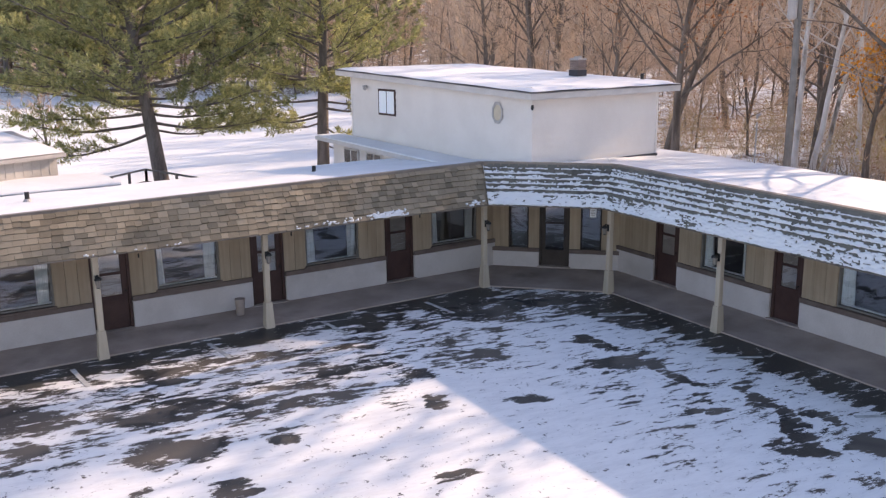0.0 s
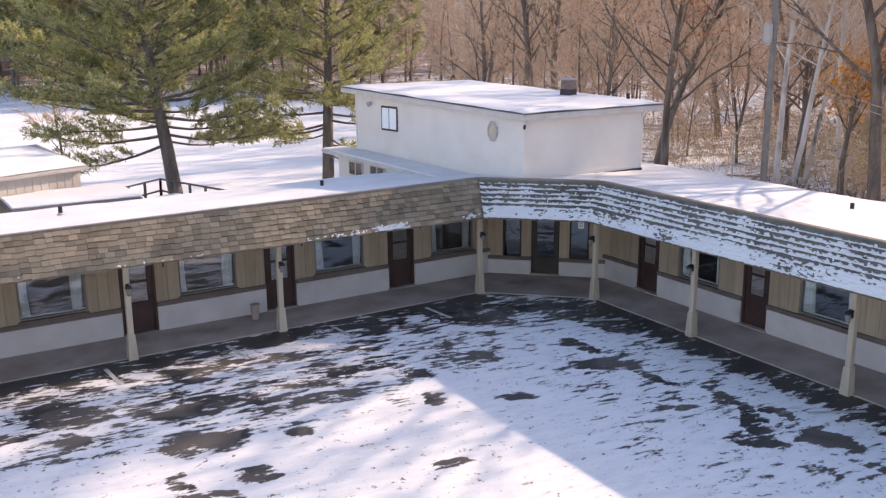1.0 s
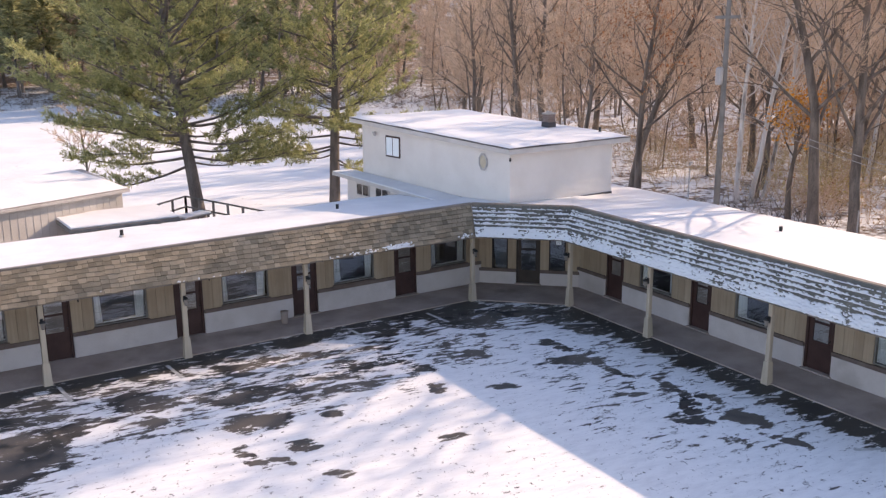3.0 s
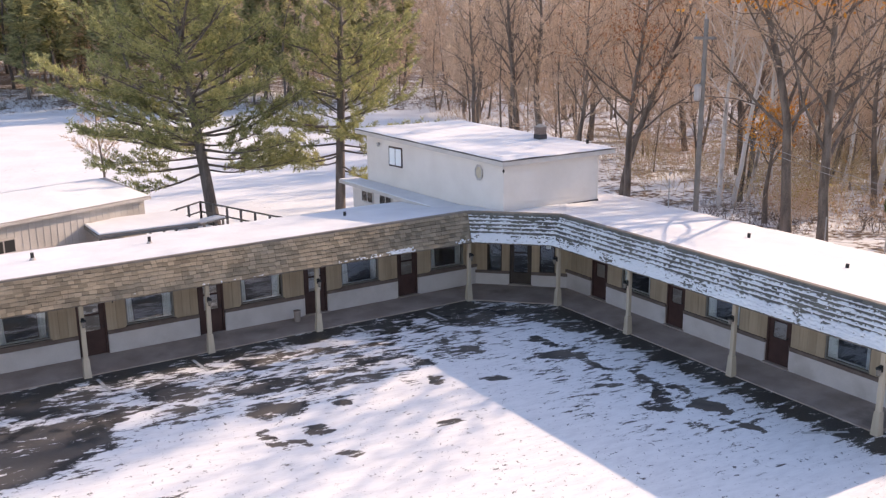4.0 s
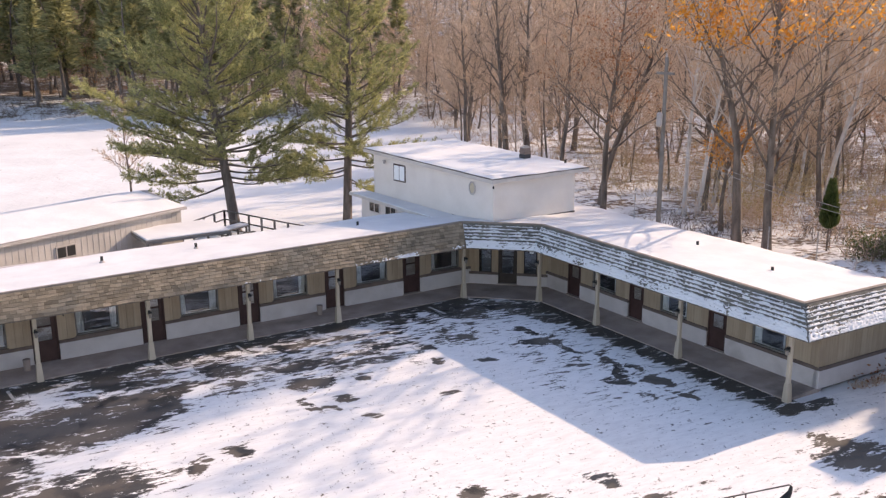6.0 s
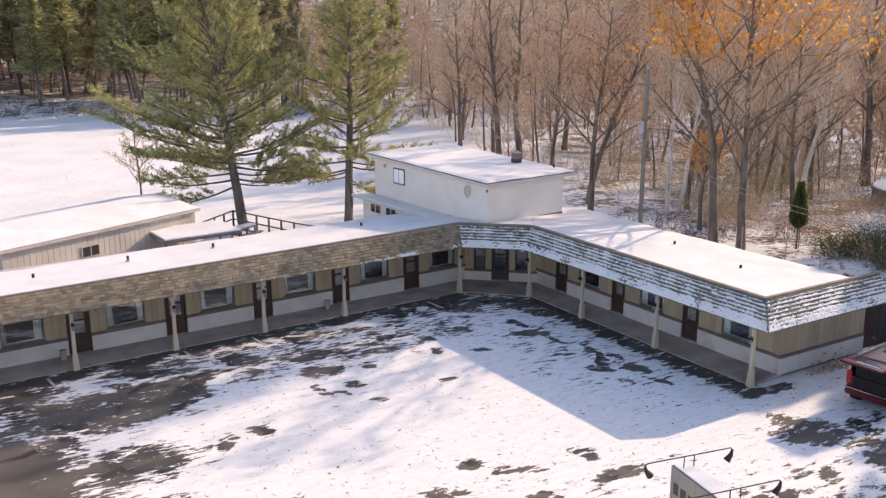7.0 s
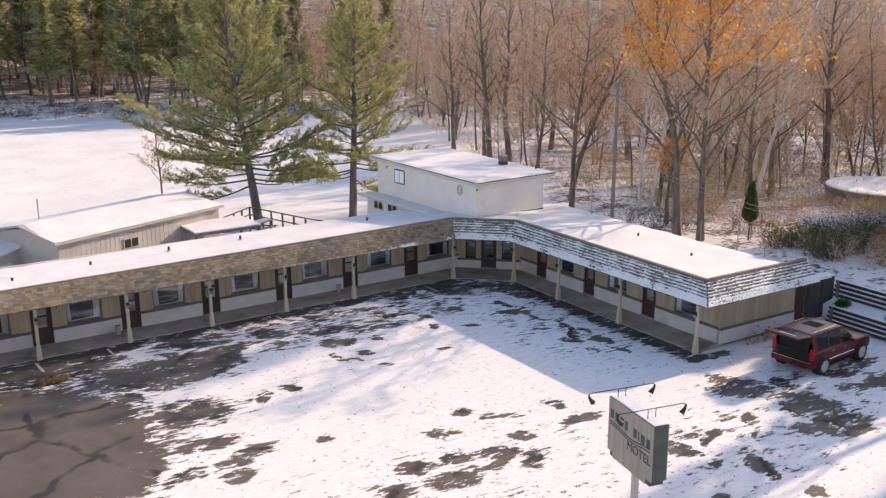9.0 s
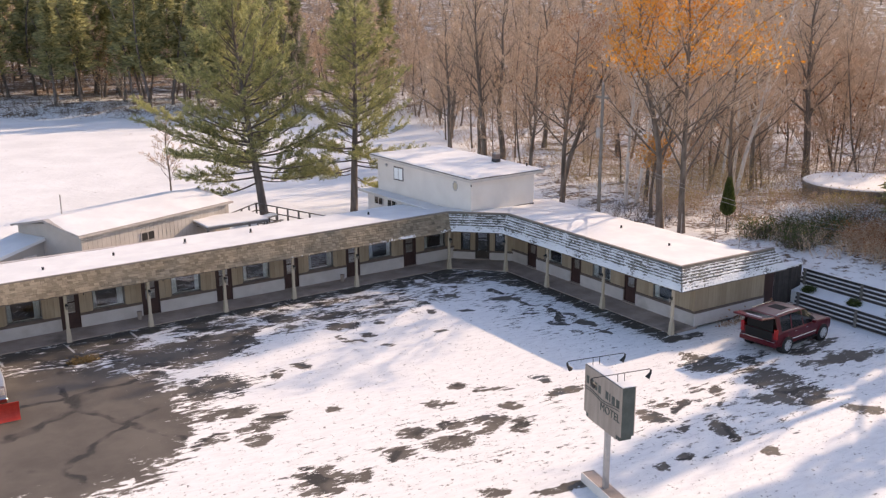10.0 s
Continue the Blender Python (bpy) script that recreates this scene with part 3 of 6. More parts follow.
for i, (a, b) in enumerate(right_doors):
    door_unit(F_RIGHT @ pose(0, WALL, 0), a, b, 0.03, "door_%d" % (i + 20))
door_unit(F_MID @ pose(0, MID_WALL, 0), *mid_doors[0], 0.03, "door_30", True)


def to_world(F, x, y):
    p = F @ Vector((x, y, 0))
    return p.x, p.y


def ring(left, mid, right, y, ym, end=0.0):
    """The plan line that runs along the three fronts at depth y (ym on the angled one), as world points from west to south."""
    def meet(Fa, ya, Fb, yb):
        p, d = Fa @ Vector((0, ya, 0)), (Fa.to_3x3() @ Vector((1, 0, 0)))
        q, e = Fb @ Vector((0, yb, 0)), (Fb.to_3x3() @ Vector((1, 0, 0)))
        k = ((q.x - p.x) * e.y - (q.y - p.y) * e.x) / (d.x * e.y - d.y * e.x)
        return (p.x + d.x * k, p.y + d.y * k)
    return [to_world(F_LEFT, LEFT_END, y), meet(F_LEFT, y, F_MID, ym), meet(F_MID, ym, F_RIGHT, y), to_world(F_RIGHT, RIGHT_END + end, y)]


BACK_L, BACK_R = 5.9, 6.45
# walkway slab
inner, outer = ring(0, 0, 0, WALL + 0.2, MID_WALL + 0.2), ring(0, 0, 0, 0.03, 0.03)
mb = MB()
for i in range(3):
    mb.prism([outer[i], outer[i + 1], inner[i + 1], inner[i]], -0.1, [0.035, 0.035, WALK + 0.015, WALK + 0.015])
tagged(part("walkway", mb, CONCRETE), "worn concrete walkway along the motel fronts", "walkway", kind="structure")

# rooms behind the glass: floor, ceiling and back wall, coloured dark to look unlit
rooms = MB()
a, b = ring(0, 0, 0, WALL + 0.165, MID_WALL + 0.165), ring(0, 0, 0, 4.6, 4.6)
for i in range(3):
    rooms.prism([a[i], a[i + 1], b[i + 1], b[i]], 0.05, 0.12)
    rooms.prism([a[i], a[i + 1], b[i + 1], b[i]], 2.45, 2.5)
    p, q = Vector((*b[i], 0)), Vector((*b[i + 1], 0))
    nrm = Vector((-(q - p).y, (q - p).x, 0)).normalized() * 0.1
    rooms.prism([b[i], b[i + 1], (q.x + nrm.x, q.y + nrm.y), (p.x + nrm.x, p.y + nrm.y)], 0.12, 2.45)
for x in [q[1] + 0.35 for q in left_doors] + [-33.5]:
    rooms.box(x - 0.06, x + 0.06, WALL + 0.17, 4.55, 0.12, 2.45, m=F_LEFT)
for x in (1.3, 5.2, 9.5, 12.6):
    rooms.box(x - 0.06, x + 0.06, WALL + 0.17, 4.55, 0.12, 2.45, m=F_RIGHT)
tagged(part("room_partitions", rooms, DARK_ROOM), "plain room walls behind the windows, coloured dark to look unlit", "interior wall", kind="structure")

# end wall of the east wing, boards over masonry, and the back walls
F_END = F_RIGHT @ pose(RIGHT_END, 0, 0, 0, 0, 90)      # x runs east along the end wall, y runs north into it
w = wall_run("wall_south", F_END, 0, WALL - 0.07, BACK_R - 0.1, [], [], SILL, "plain end wall with tan boards over white masonry")
mb = MB()
bl, br = [to_world(F_LEFT, LEFT_END, BACK_L - 0.3), to_world(F_LEFT, 3, BACK_L - 0.3)], [to_world(F_RIGHT, -6, BACK_R - 0.1), to_world(F_RIGHT, RIGHT_END - 0.17, BACK_R - 0.1)]
mb.box(LEFT_END, 1.0, BACK_L - 0.45, BACK_L - 0.3, -0.6, 2.8, m=F_LEFT)
mb.box(-5.5, RIGHT_END - 0.17, BACK_R - 0.28, BACK_R - 0.1, -0.6, 2.7, m=F_RIGHT)
mb.box(LEFT_END, LEFT_END + 0.15, WALL + 0.17, BACK_L - 0.46, 0, 2.8, m=F_LEFT)
tagged(part("wall_back", mb, WHITE_WALL), "plain white-painted back wall of the motel", "wall", kind="structure")

# flat roof under snow, sloping gently to the back
oL, oM1, oM2, oR = ring(0, 0, 0, TOP_Y + 0.02, TOP_Y + 0.02, TOP_Y * 0 + 0.25)
backL = to_world(F_LEFT, LEFT_END, BACK_L)
p = F_LEFT @ Vector((0, BACK_L, 0)); d = F_LEFT.to_3x3() @ Vector((1, 0, 0))
q = F_RIGHT @ Vector((0, BACK_R, 0)); e = F_RIGHT.to_3x3() @ Vector((1, 0, 0))
k = ((q.x - p.x) * e.y - (q.y - p.y) * e.x) / (d.x * e.y - d.y * e.x)
corner = (p.x + d.x * k, p.y + d.y * k)
backR = to_world(F_RIGHT, RIGHT_END + 0.25, BACK_R)


def roof_sheet(name, quad, zs, label):
    """A roof deck with a slightly uneven blanket of snow."""
    n, w = 60, 16
    deck = MB().prism(quad, [z - 0.18 for z in zs], [z - 0.05 for z in zs])
    r = tagged(part(name, deck, EDGE_METAL), label, "roof", kind="structure")
    vs, fs = [], []
    P = [Vector((*quad[i], zs[i])) for i in range(4)]
    for j in range(w + 1):
        for i in range(n + 1):
            s, t = i / n, j / w
            c = (P[0] * (1 - s) + P[1] * s) * (1 - t) + (P[3] * (1 - s) + P[2] * s) * t
            edge = min(s * n, (1 - s) * n, t * w, (1 - t) * w)
            c.z += (0.03 * noise.noise(c * 0.8) + 0.015 * noise.noise(c * 3)) - (0.045 if edge < 0.5 else 0)
            vs.append(tuple(c))
    for j in range(w):
        for i in range(n):
            a = j * (n + 1) + i
            fs.append((a, a + 1, a + n + 2, a + n + 1))
    part("snow_blanket", MB().add(vs, fs), ROOF_SNOW, r, "smooth white snow cover", True)
    return r


roof_sheet("roof_north", [oL, oM1, corner, backL], [2.88, 3.23, 2.92, 2.66], "flat roof of the long wing under snow")
roof_sheet("roof_east", [oM2, oR, backR, corner], [3.23, 3.15, 2.86, 2.90], "flat roof of the short wing under snow")
mb = MB().prism([oM1, oM2, corner], 2.97, [3.22, 3.22, 2.91])
tagged(part("roof_corner", mb, ROOF_SNOW), "snowy roof over the office corner", "roof", kind="structure")

# soffit under the eaves
mb = MB()
a, b = ring(0, 0, 0, EAVE_Y + 0.03, EAVE_Y + 0.03, 1.0), ring(0, 0, 0, WALL + 0.1, MID_WALL + 0.1, 1.0)
for i in range(3):
    mb.prism([a[i], a[i + 1], b[i + 1], b[i]], EAVE_Z + 0.03, EAVE_Z + 0.07)
mb.box(0.2, BACK_R + 0.1, -1.0, -0.03, EAVE_Z + 0.03, EAVE_Z + 0.07, m=F_END)
tagged(part("soffit", mb, GREY_WOOD), "weathered wooden soffit under the eaves", "soffit", kind="structure")

# ---- the shingled mansard: four sloping faces ----
eave, top = ring(0, 0, 0, EAVE_Y, EAVE_Y, 1.03), ring(0, 0, 0, TOP_Y, TOP_Y, 0.33)
end_eave, end_top = to_world(F_RIGHT, RIGHT_END + 1.03, BACK_R + 0.15), to_world(F_RIGHT, RIGHT_END + 0.33, BACK_R + 0.02)
TOPS = [3.0, 3.35, 3.35, 3.26, 3.26]       # the top edge is not quite level
FACES = [(eave[i], eave[i + 1], top[i], top[i + 1], TOPS[i], TOPS[i + 1]) for i in range(3)] + [(eave[3], end_eave, top[3], end_top, TOPS[3], TOPS[4])]


def face_point(face, s, h):
    """A point on a mansard face: s metres along the eave from its first end, h from 0 (eave) to 1 (top)."""
    a, b, c, d = (Vector((*q, 0)) for q in face[:4])
    L = (b - a).length
    lo, hi = a + (b - a) * (s / L), c + (d - c) * (s / L)
    p = lo + (hi - lo) * h
    p.z = EAVE_Z + (face[4] + (face[5] - face[4]) * s / L - EAVE_Z) * h
    return p


def face_axes(face):
    a, b, c, d = (Vector((*q, 0)) for q in face[:4])
    x = (b - a).normalized()
    up = face_point(face, (b - a).length / 2, 1) - face_point(face, (b - a).length / 2, 0)
    up = (up - x * up.dot(x)).normalized()
    return x, up, x.cross(up) * -1


mansards = []
names = [("mansard_north", "brown shingled mansard along the long wing, snow-dusted near the corner"), ("mansard_corner", "dark shingled mansard over the office, half covered with snow"),
         ("mansard_east", "dark shingled mansard with rows of snow on its courses"), ("mansard_south", "dark shingled mansard end with rows of snow on its courses")]
for i, (face, (nm, lab)) in enumerate(zip(FACES, names)):
    L = (Vector(face[1]) - Vector(face[0])).length
    nrm = -face_axes(face)[2]
    if nrm.z < 0:
        nrm = -nrm
    q = [face_point(face, 0, 0), face_point(face, L, 0), face_point(face, L, 1), face_point(face, 0, 1)]
    vs = [tuple(p - nrm * 0.02) for p in q] + [tuple(p - nrm * 0.05) for p in q]
    mb = MB().add(vs, [(0, 1, 2, 3), (7, 6, 5, 4), (0, 4, 5, 1), (1, 5, 6, 2), (2, 6, 7, 3), (3, 7, 4, 0)])
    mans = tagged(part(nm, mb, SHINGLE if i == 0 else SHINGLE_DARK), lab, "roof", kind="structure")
    mansards.append((mans, face, L, nrm))
    cap = MB()
    for o in (0.03,):
        x, up, _ = face_axes(face)
        a, b = face_point(face, 0, 1), face_point(face, L, 1)
        out = Vector((nrm.x, nrm.y, 0)).normalized()
        vs = []
        for p in (a, b):
            z0, z1 = p.z - 0.055, p.z + 0.045
            vs += [tuple(Vector((p.x, p.y, z0)) + out * o), tuple(Vector((p.x, p.y, z1)) + out * o), tuple(Vector((p.x, p.y, z1)) - out * 0.12), tuple(Vector((p.x, p.y, z0)) - out * 0.12)]
        cap.add(vs, [(0, 1, 5, 4), (1, 2, 6, 5), (2, 3, 7, 6), (3, 0, 4, 7), (0, 3, 2, 1), (4, 5, 6, 7)])
    part("edge_flashing", cap, EDGE_METAL, mans, "brown metal flashing")
    a, b = face_point(face, 0, 0), face_point(face, L, 0)
    out = Vector((nrm.x, nrm.y, 0)).normalized()
    vs = []
    for p in (a, b):
        vs += [tuple(Vector((p.x, p.y, EAVE_Z - 0.03)) + out * 0.0), tuple(Vector((p.x, p.y, EAVE_Z + 0.02)) + out * 0.0), tuple(Vector((p.x, p.y, EAVE_Z + 0.02)) - out * 0.1), tuple(Vector((p.x, p.y, EAVE_Z - 0.03)) - out * 0.1)]
    part("eave_board", MB().add(vs, [(0, 1, 5, 4), (1, 2, 6, 5), (2, 3, 7, 6), (3, 0, 4, 7), (0, 3, 2, 1), (4, 5, 6, 7)]), EDGE_METAL, mans)


# ---- posts with wall lanterns ----
def build_post():
    p = thing("porch_post", pose(0, 0, 0), "beige painted wooden porch post with flared boxed base", "post", "porch posts")
    part("shaft", MB().box(-0.065, 0.065, -0.065, 0.065, 0.62, EAVE_Z + 0.03, 0.012), POST_PAINT, p)
    vs = [(-0.11, -0.11, -0.02), (0.11, -0.11, -0.02), (0.11, 0.11, -0.02), (-0.11, 0.11, -0.02), (-0.08, -0.08, 0.62), (0.08, -0.08, 0.62), (0.08, 0.08, 0.62), (-0.08, 0.08, 0.62)]
    part("boxed_base", MB().add(vs, [(3, 2, 1, 0), (4, 5, 6, 7), (0, 1, 5, 4), (1, 2, 6, 5), (2, 3, 7, 6), (3, 0, 4, 7)]), POST_PAINT, p)
    return p


def build_lantern():
    l = thing("wall_lantern", pose(0, 0, 0), "small black carriage lantern fixed to a porch post", "lantern", "post lanterns")
    part("bracket", MB().box(-0.04, 0.04, -0.02, 0.0, -0.08, 0.1, 0.006).tube([(0, -0.02, 0.06), (0, -0.09, 0.12), (0, -0.12, 0.09)], 0.012, 6), BLACK, l)
    part("lamp_glass", MB().tube([(0, -0.12, -0.14), (0, -0.12, 0.02)], [0.045, 0.065], 8), DUSTY_GLASS, l, "dusty glass")
    part("hood", MB().tube([(0, -0.12, 0.02), (0, -0.12, 0.06), (0, -0.12, 0.10)], [0.085, 0.07, 0.015], 8), BLACK, l)
    part("lamp_foot", MB().tube([(0, -0.12, -0.16), (0, -0.12, -0.14)], [0.03, 0.05], 8), BLACK, l)
    return l


post0, lamp0 = build_post(), build_lantern()
spots = [F_LEFT @ pose(x, 0, 0) for x in (0.0, -6.2, -9.97, -13.73, -17.5, -21.25, -25.0, -28.8, -32.5)] + [F_RIGHT @ pose(x, 0, 0) for x in (0, 3.8, 8.27, 12.98)]
for i, s in enumerate(spots):
    if i:
        copy_thing(post0, s)
        copy_thing(lamp0, s @ pose(0, -0.068, 1.75))
post0.matrix_basis, lamp0.matrix_basis = spots[0], spots[0] @ pose(0, -0.068, 1.75)

# ---- the upper storey block ----
BLOCK_TRIM = mottled("pale_trim_paint", (0.55, 0.50, 0.46), (0.64, 0.59, 0.55), 2, 30, 0.6)
BW, BL = 4.95, 9.6
block = thing("upper_storey", F_BLOCK, "white-sided upper storey under a snowy low-slope roof", "building")
z0, z1f, z1b = 2.7, 4.98, 5.30
part("wall_body", MB().prism([(0.02, 0.02), (BW - 0.02, 0.02), (BW - 0.02, BL), (0.02, BL)], z0, [z1f, z1f, z1b, z1b]), SIDING, block)
COURSE = 0.205
k = 0
while z0 + 0.1 + (k + 1) * COURSE < z1b + 0.05:
    za, zb = z0 + 0.1 + k * COURSE, z0 + 0.1 + (k + 1) * COURSE
    if zb < z1f + 0.1:
        b = MB().add([(-0.034, -0.034, za), (BW + 0.002, -0.034, za), (BW + 0.002, -0.006, zb), (-0.006, -0.006, zb), (-0.006, 0.019, zb), (BW, 0.019, zb), (BW, 0.019, za), (-0.034, 0.019, za)],
                     [(0, 1, 2, 3), (3, 2, 5, 4), (4, 5, 6, 7), (7, 6, 1, 0), (0, 3, 4, 7), (1, 6, 5, 2)])
        part("siding_course", b, SIDING, block)
    b = MB().add([(-0.034, 0.02, za), (-0.006, 0.02, zb), (-0.006, BL, zb), (-0.034, BL, za), (0.019, 0.02, za), (0.019, 0.02, zb), (0.019, BL, zb), (0.019, BL, za)],
                 [(0, 3, 2, 1), (4, 5, 6, 7), (0, 1, 5, 4), (1, 2, 6, 5), (2, 3, 7, 6), (3, 0, 4, 7)])
    part("siding_course", b, SIDING, block)
    k += 1
part("base_flashing", MB().box(-0.06, BW + 0.05, -0.06, 0.0, 2.98, 3.10).box(-0.06, -0.03, 0, BL, 2.9, 3.06), DARK_EDGE, block, "dark flashing strip")
for x, y in ((-0.03, -0.03), (BW - 0.02, -0.03), (-0.03, BL - 0.04)):
    part("corner_trim", MB().box(x - 0.012, x + 0.05, y - 0.012, y + 0.05, z0, z1f if y < 1 else z1b), SIDING, block)
ox0, ox1, oy0, oy1 = -0.36, BW + 0.62, -0.36, BL + 0.5
zf, zb2 = 5.06, 5.42
part("roof_fascia", MB().prism([(ox0, oy0), (ox1, oy0), (ox1, oy1), (ox0, oy1)], [zf - 0.11, zf - 0.11, zb2 - 0.11, zb2 - 0.11], [zf + 0.06, zf + 0.06, zb2 + 0.06, zb2 + 0.06]), BLOCK_TRIM, block, "pale grey fascia and soffit")
part("drip_edge", MB().prism([(ox0 - 0.03, oy0 - 0.03), (ox1 + 0.03, oy0 - 0.03), (ox1 + 0.03, oy1 + 0.03), (ox0 - 0.03, oy1 + 0.03)], [zf + 0.061, zf + 0.061, zb2 + 0.061, zb2 + 0.061], [zf + 0.085, zf + 0.085, zb2 + 0.085, zb2 + 0.085]), DRIP, block, "dark metal drip edge")
vs, fs, n = [], [], 30
for j in range(n + 1):
    for i in range(n + 1):
        s, t = i / n, j / n
        e = min(i, j, n - i, n - j)
        c = Vector((ox0 + (ox1 - ox0) * s, oy0 + (oy1 - oy0) * t, zf + (zb2 - zf) * t + 0.16))
        c.z += 0.025 * noise.noise(c * 0.9) - (0.055 if e == 0 else 0)
        vs.append(tuple(c))
for j in range(n):
    for i in range(n):
        a = j * (n + 1) + i
        fs.append((a, a + 1, a + n + 2, a + n + 1))
part("snow_blanket", MB().add(vs, fs), ROOF_SNOW, block, "smooth white snow cover", True)
# sliding window on the long side
w = part("window", MB().box(-0.05, 0.03, 6.75, 7.80, 4.05, 4.92, 0.01), DOOR_PAINT, block, "dark-framed sliding window with white blinds")
for a, b in ((6.82, 7.25), (7.30, 7.73)):
    part("blind", MB().box(-0.056, -0.0505, a, b, 4.12, 4.85), CURTAIN, w, "white blind behind glass")
# eight-sided window
oc = []
for r, x in ((0.33, -0.05), (0.24, -0.05), (0.24, -0.03), (0.33, 0.0)):
    oc += [(x, 1.45 + r * 0.78 * math.cos(radians(22.5 + 45 * i)), 4.50 + r * math.sin(radians(22.5 + 45 * i))) for i in range(8)]
fs = []
for q in range(3):
    fs += [(q * 8 + i, q * 8 + 8 + i, q * 8 + 8 + (i + 1) % 8, q * 8 + (i + 1) % 8) for i in range(8)]
w = part("octagon_window", MB().add(oc, fs), FASCIA, block, "eight-sided window with grey frame")
part("pane", MB().add([(-0.035, y, z) for _, y, z in oc[16:24]] + [(-0.03, y, z) for _, y, z in oc[16:24]], [tuple(range(8)), tuple(range(8, 16))[::-1]]), plain("cream_pane", (0.55, 0.48, 0.36), 0.15, 0, 0.6), w, "cream-lit pane")
part("floodlight", MB().box(-0.16, -0.02, 8.5, 8.62, 4.93, 5.0, 0.01).tube([(-0.1, 8.48, 4.95), (-0.2, 8.4, 4.9)], [0.05, 0.07], 8), FASCIA, block, "twin floodlight")
part("corner_lamp", MB().tube([(-0.08, -0.08, 4.80), (-0.08, -0.08, 4.72), (-0.08, -0.08, 4.66)], [0.03, 0.045, 0.02], 8), BLACK, block)

# chimney and vents
ch = thing("chimney", F_BLOCK @ pose(4.5, 2.95, 5.28) @ Matrix.Diagonal((0.6, 0.6, 1.0, 1)), "short brick chimney with dark flashing on the snowy roof", "chimney")
part("flashing", MB().box(-0.34, 0.34, -0.34, 0.34, -0.1, 0.24, 0.01), DARK_EDGE, ch)
BRICK = mottled("grey_brown_brick", (0.20, 0.14, 0.12), (0.30, 0.23, 0.20), 4, 40, 0.9, 0.3, per_piece=0.5)
for r in range(4):
    for sx, sy, lx, ly in ((0, -0.26, 0.6, 0.1), (0, 0.26, 0.6, 0.1), (-0.26, 0, 0.1, 0.42), (0.26, 0, 0.1, 0.42)):
        for kk in (-1, 1):
            cx, cy = sx + (kk * lx / 4 if lx > ly else 0), sy + (kk * ly / 4 if ly > lx else 0)
            hx, hy = (lx / 4 - 0.005, ly / 2) if lx > ly else (lx / 2, ly / 4 - 0.005)
            part("brick", MB().box(cx - hx, cx + hx, cy - hy, cy + hy, 0.245 + r * 0.075, 0.31 + r * 0.075), BRICK, ch)
part("flue_cap", MB().box(-0.33, 0.33, -0.33, 0.33, 0.545, 0.60, 0.01).box(-0.15, 0.15, -0.15, 0.15, 0.60, 0.66), FASCIA, ch)


def build_vent():
    v = thing("roof_vent", pose(0, 0, 0), "short dark plumbing vent pipe standing in roof snow", "vent pipe", "roof vents")
    part("pipe", MB().tube([(0, 0, -0.15), (0, 0, 0.22)], 0.055, 10), BLACK, v)
    part("boot", MB().tube([(0, 0, -0.05), (0, 0, 0.06)], [0.13, 0.07], 10), FASCIA, v)
    return v


vent0 = build_vent()
vents = [(-9.9, 21.1), (-6.5, 22.3), (-2.8, 22.9), (0.9, 23.4), (8.3, 24.1), (18.7, 13.7), (18.1, 9.3), (-13.5, 21.6)]
for i, (x, y) in enumerate(vents):
    m = pose(x, y, 2.92 if x > -3 else 2.80)
    if i:
        copy_thing(vent0, m)
    else:
        vent0.matrix_basis = m
copy_thing(vent0, F_BLOCK @ pose(5.1, 0.75, 5.22))

CAR_GLASS = plain("tinted_glass", (0.012, 0.014, 0.016), 0.08, 0, 0.8)
# low annex beside the block
an = thing("low_annex", F_BLOCK, "low white annex with snowy eaves beside the upper storey", "building")
part("wall_body", MB().box(-0.55, -0.04, 5.6, 10.1, 0.0, 2.98), SIDING, an)
part("roof_slab", MB().prism([(-1.15, 2.2), (-0.035, 1.0), (-0.035, 10.6), (-1.0, 10.6)], [2.86, 2.86, 3.04, 3.04], [2.99, 2.99, 3.17, 3.17]), BLOCK_TRIM, an, "pale roof edge")
part("snow_blanket", MB().prism([(-1.12, 2.25), (-0.065, 1.05), (-0.065, 10.55), (-0.97, 10.55)], [2.992, 2.992, 3.172, 3.172], [3.03, 3.03, 3.22, 3.22]), ROOF_SNOW, an)
for y in (6.8, 8.3):
    w = part("window", MB().box(-0.60, -0.551, y, y + 1.0, 2.3, 2.85, 0.01), BLOCK_TRIM, an, "small window with pale frame")
    for a in (y + 0.07, y + 0.54):
        part("pane", MB().box(-0.606, -0.601, a, a + 0.39, 2.36, 2.79), CAR_GLASS, w, "dark pane")

# ---- painted stall lines, walkway things ----
for x in (-2.1, -5.0, -7.8, -10.7, -13.55, -18.6, -21.5, -24.4):
    tagged(part("stall_line", MB().box(-0.05, 0.05, -1.55, -0.35, 0.004, 0.010), WHITE_PAINT, m=F_LEFT @ pose(x, 0, 0, 0, 0, 3)), "worn white stall line on dark asphalt", "painted line", "stall lines", "structure")
for x in (2.2, 5.75, 9.3, 12.75):
    tagged(part("stall_line", MB().box(-0.05, 0.05, -1.7, -0.5, 0.004, 0.010), WHITE_PAINT, m=F_RIGHT @ pose(x, 0, 0, 0, 0, -28)), "worn white stall line on dark asphalt", "painted line", "stall lines", "structure")


def build_bin():
    b = thing("ash_bin", pose(0, 0, 0), "small grey concrete ash bin on the walkway", "bin", "ash bins")
    part("body", MB().tube([(0, 0, 0), (0, 0, 0.42)], [0.13, 0.15], 14), CONCRETE, b, smooth=False)
    part("rim", MB().tube([(0, 0, 0.42), (0, 0, 0.47)], [0.16, 0.16], 14), CONCRETE, b)
    return b


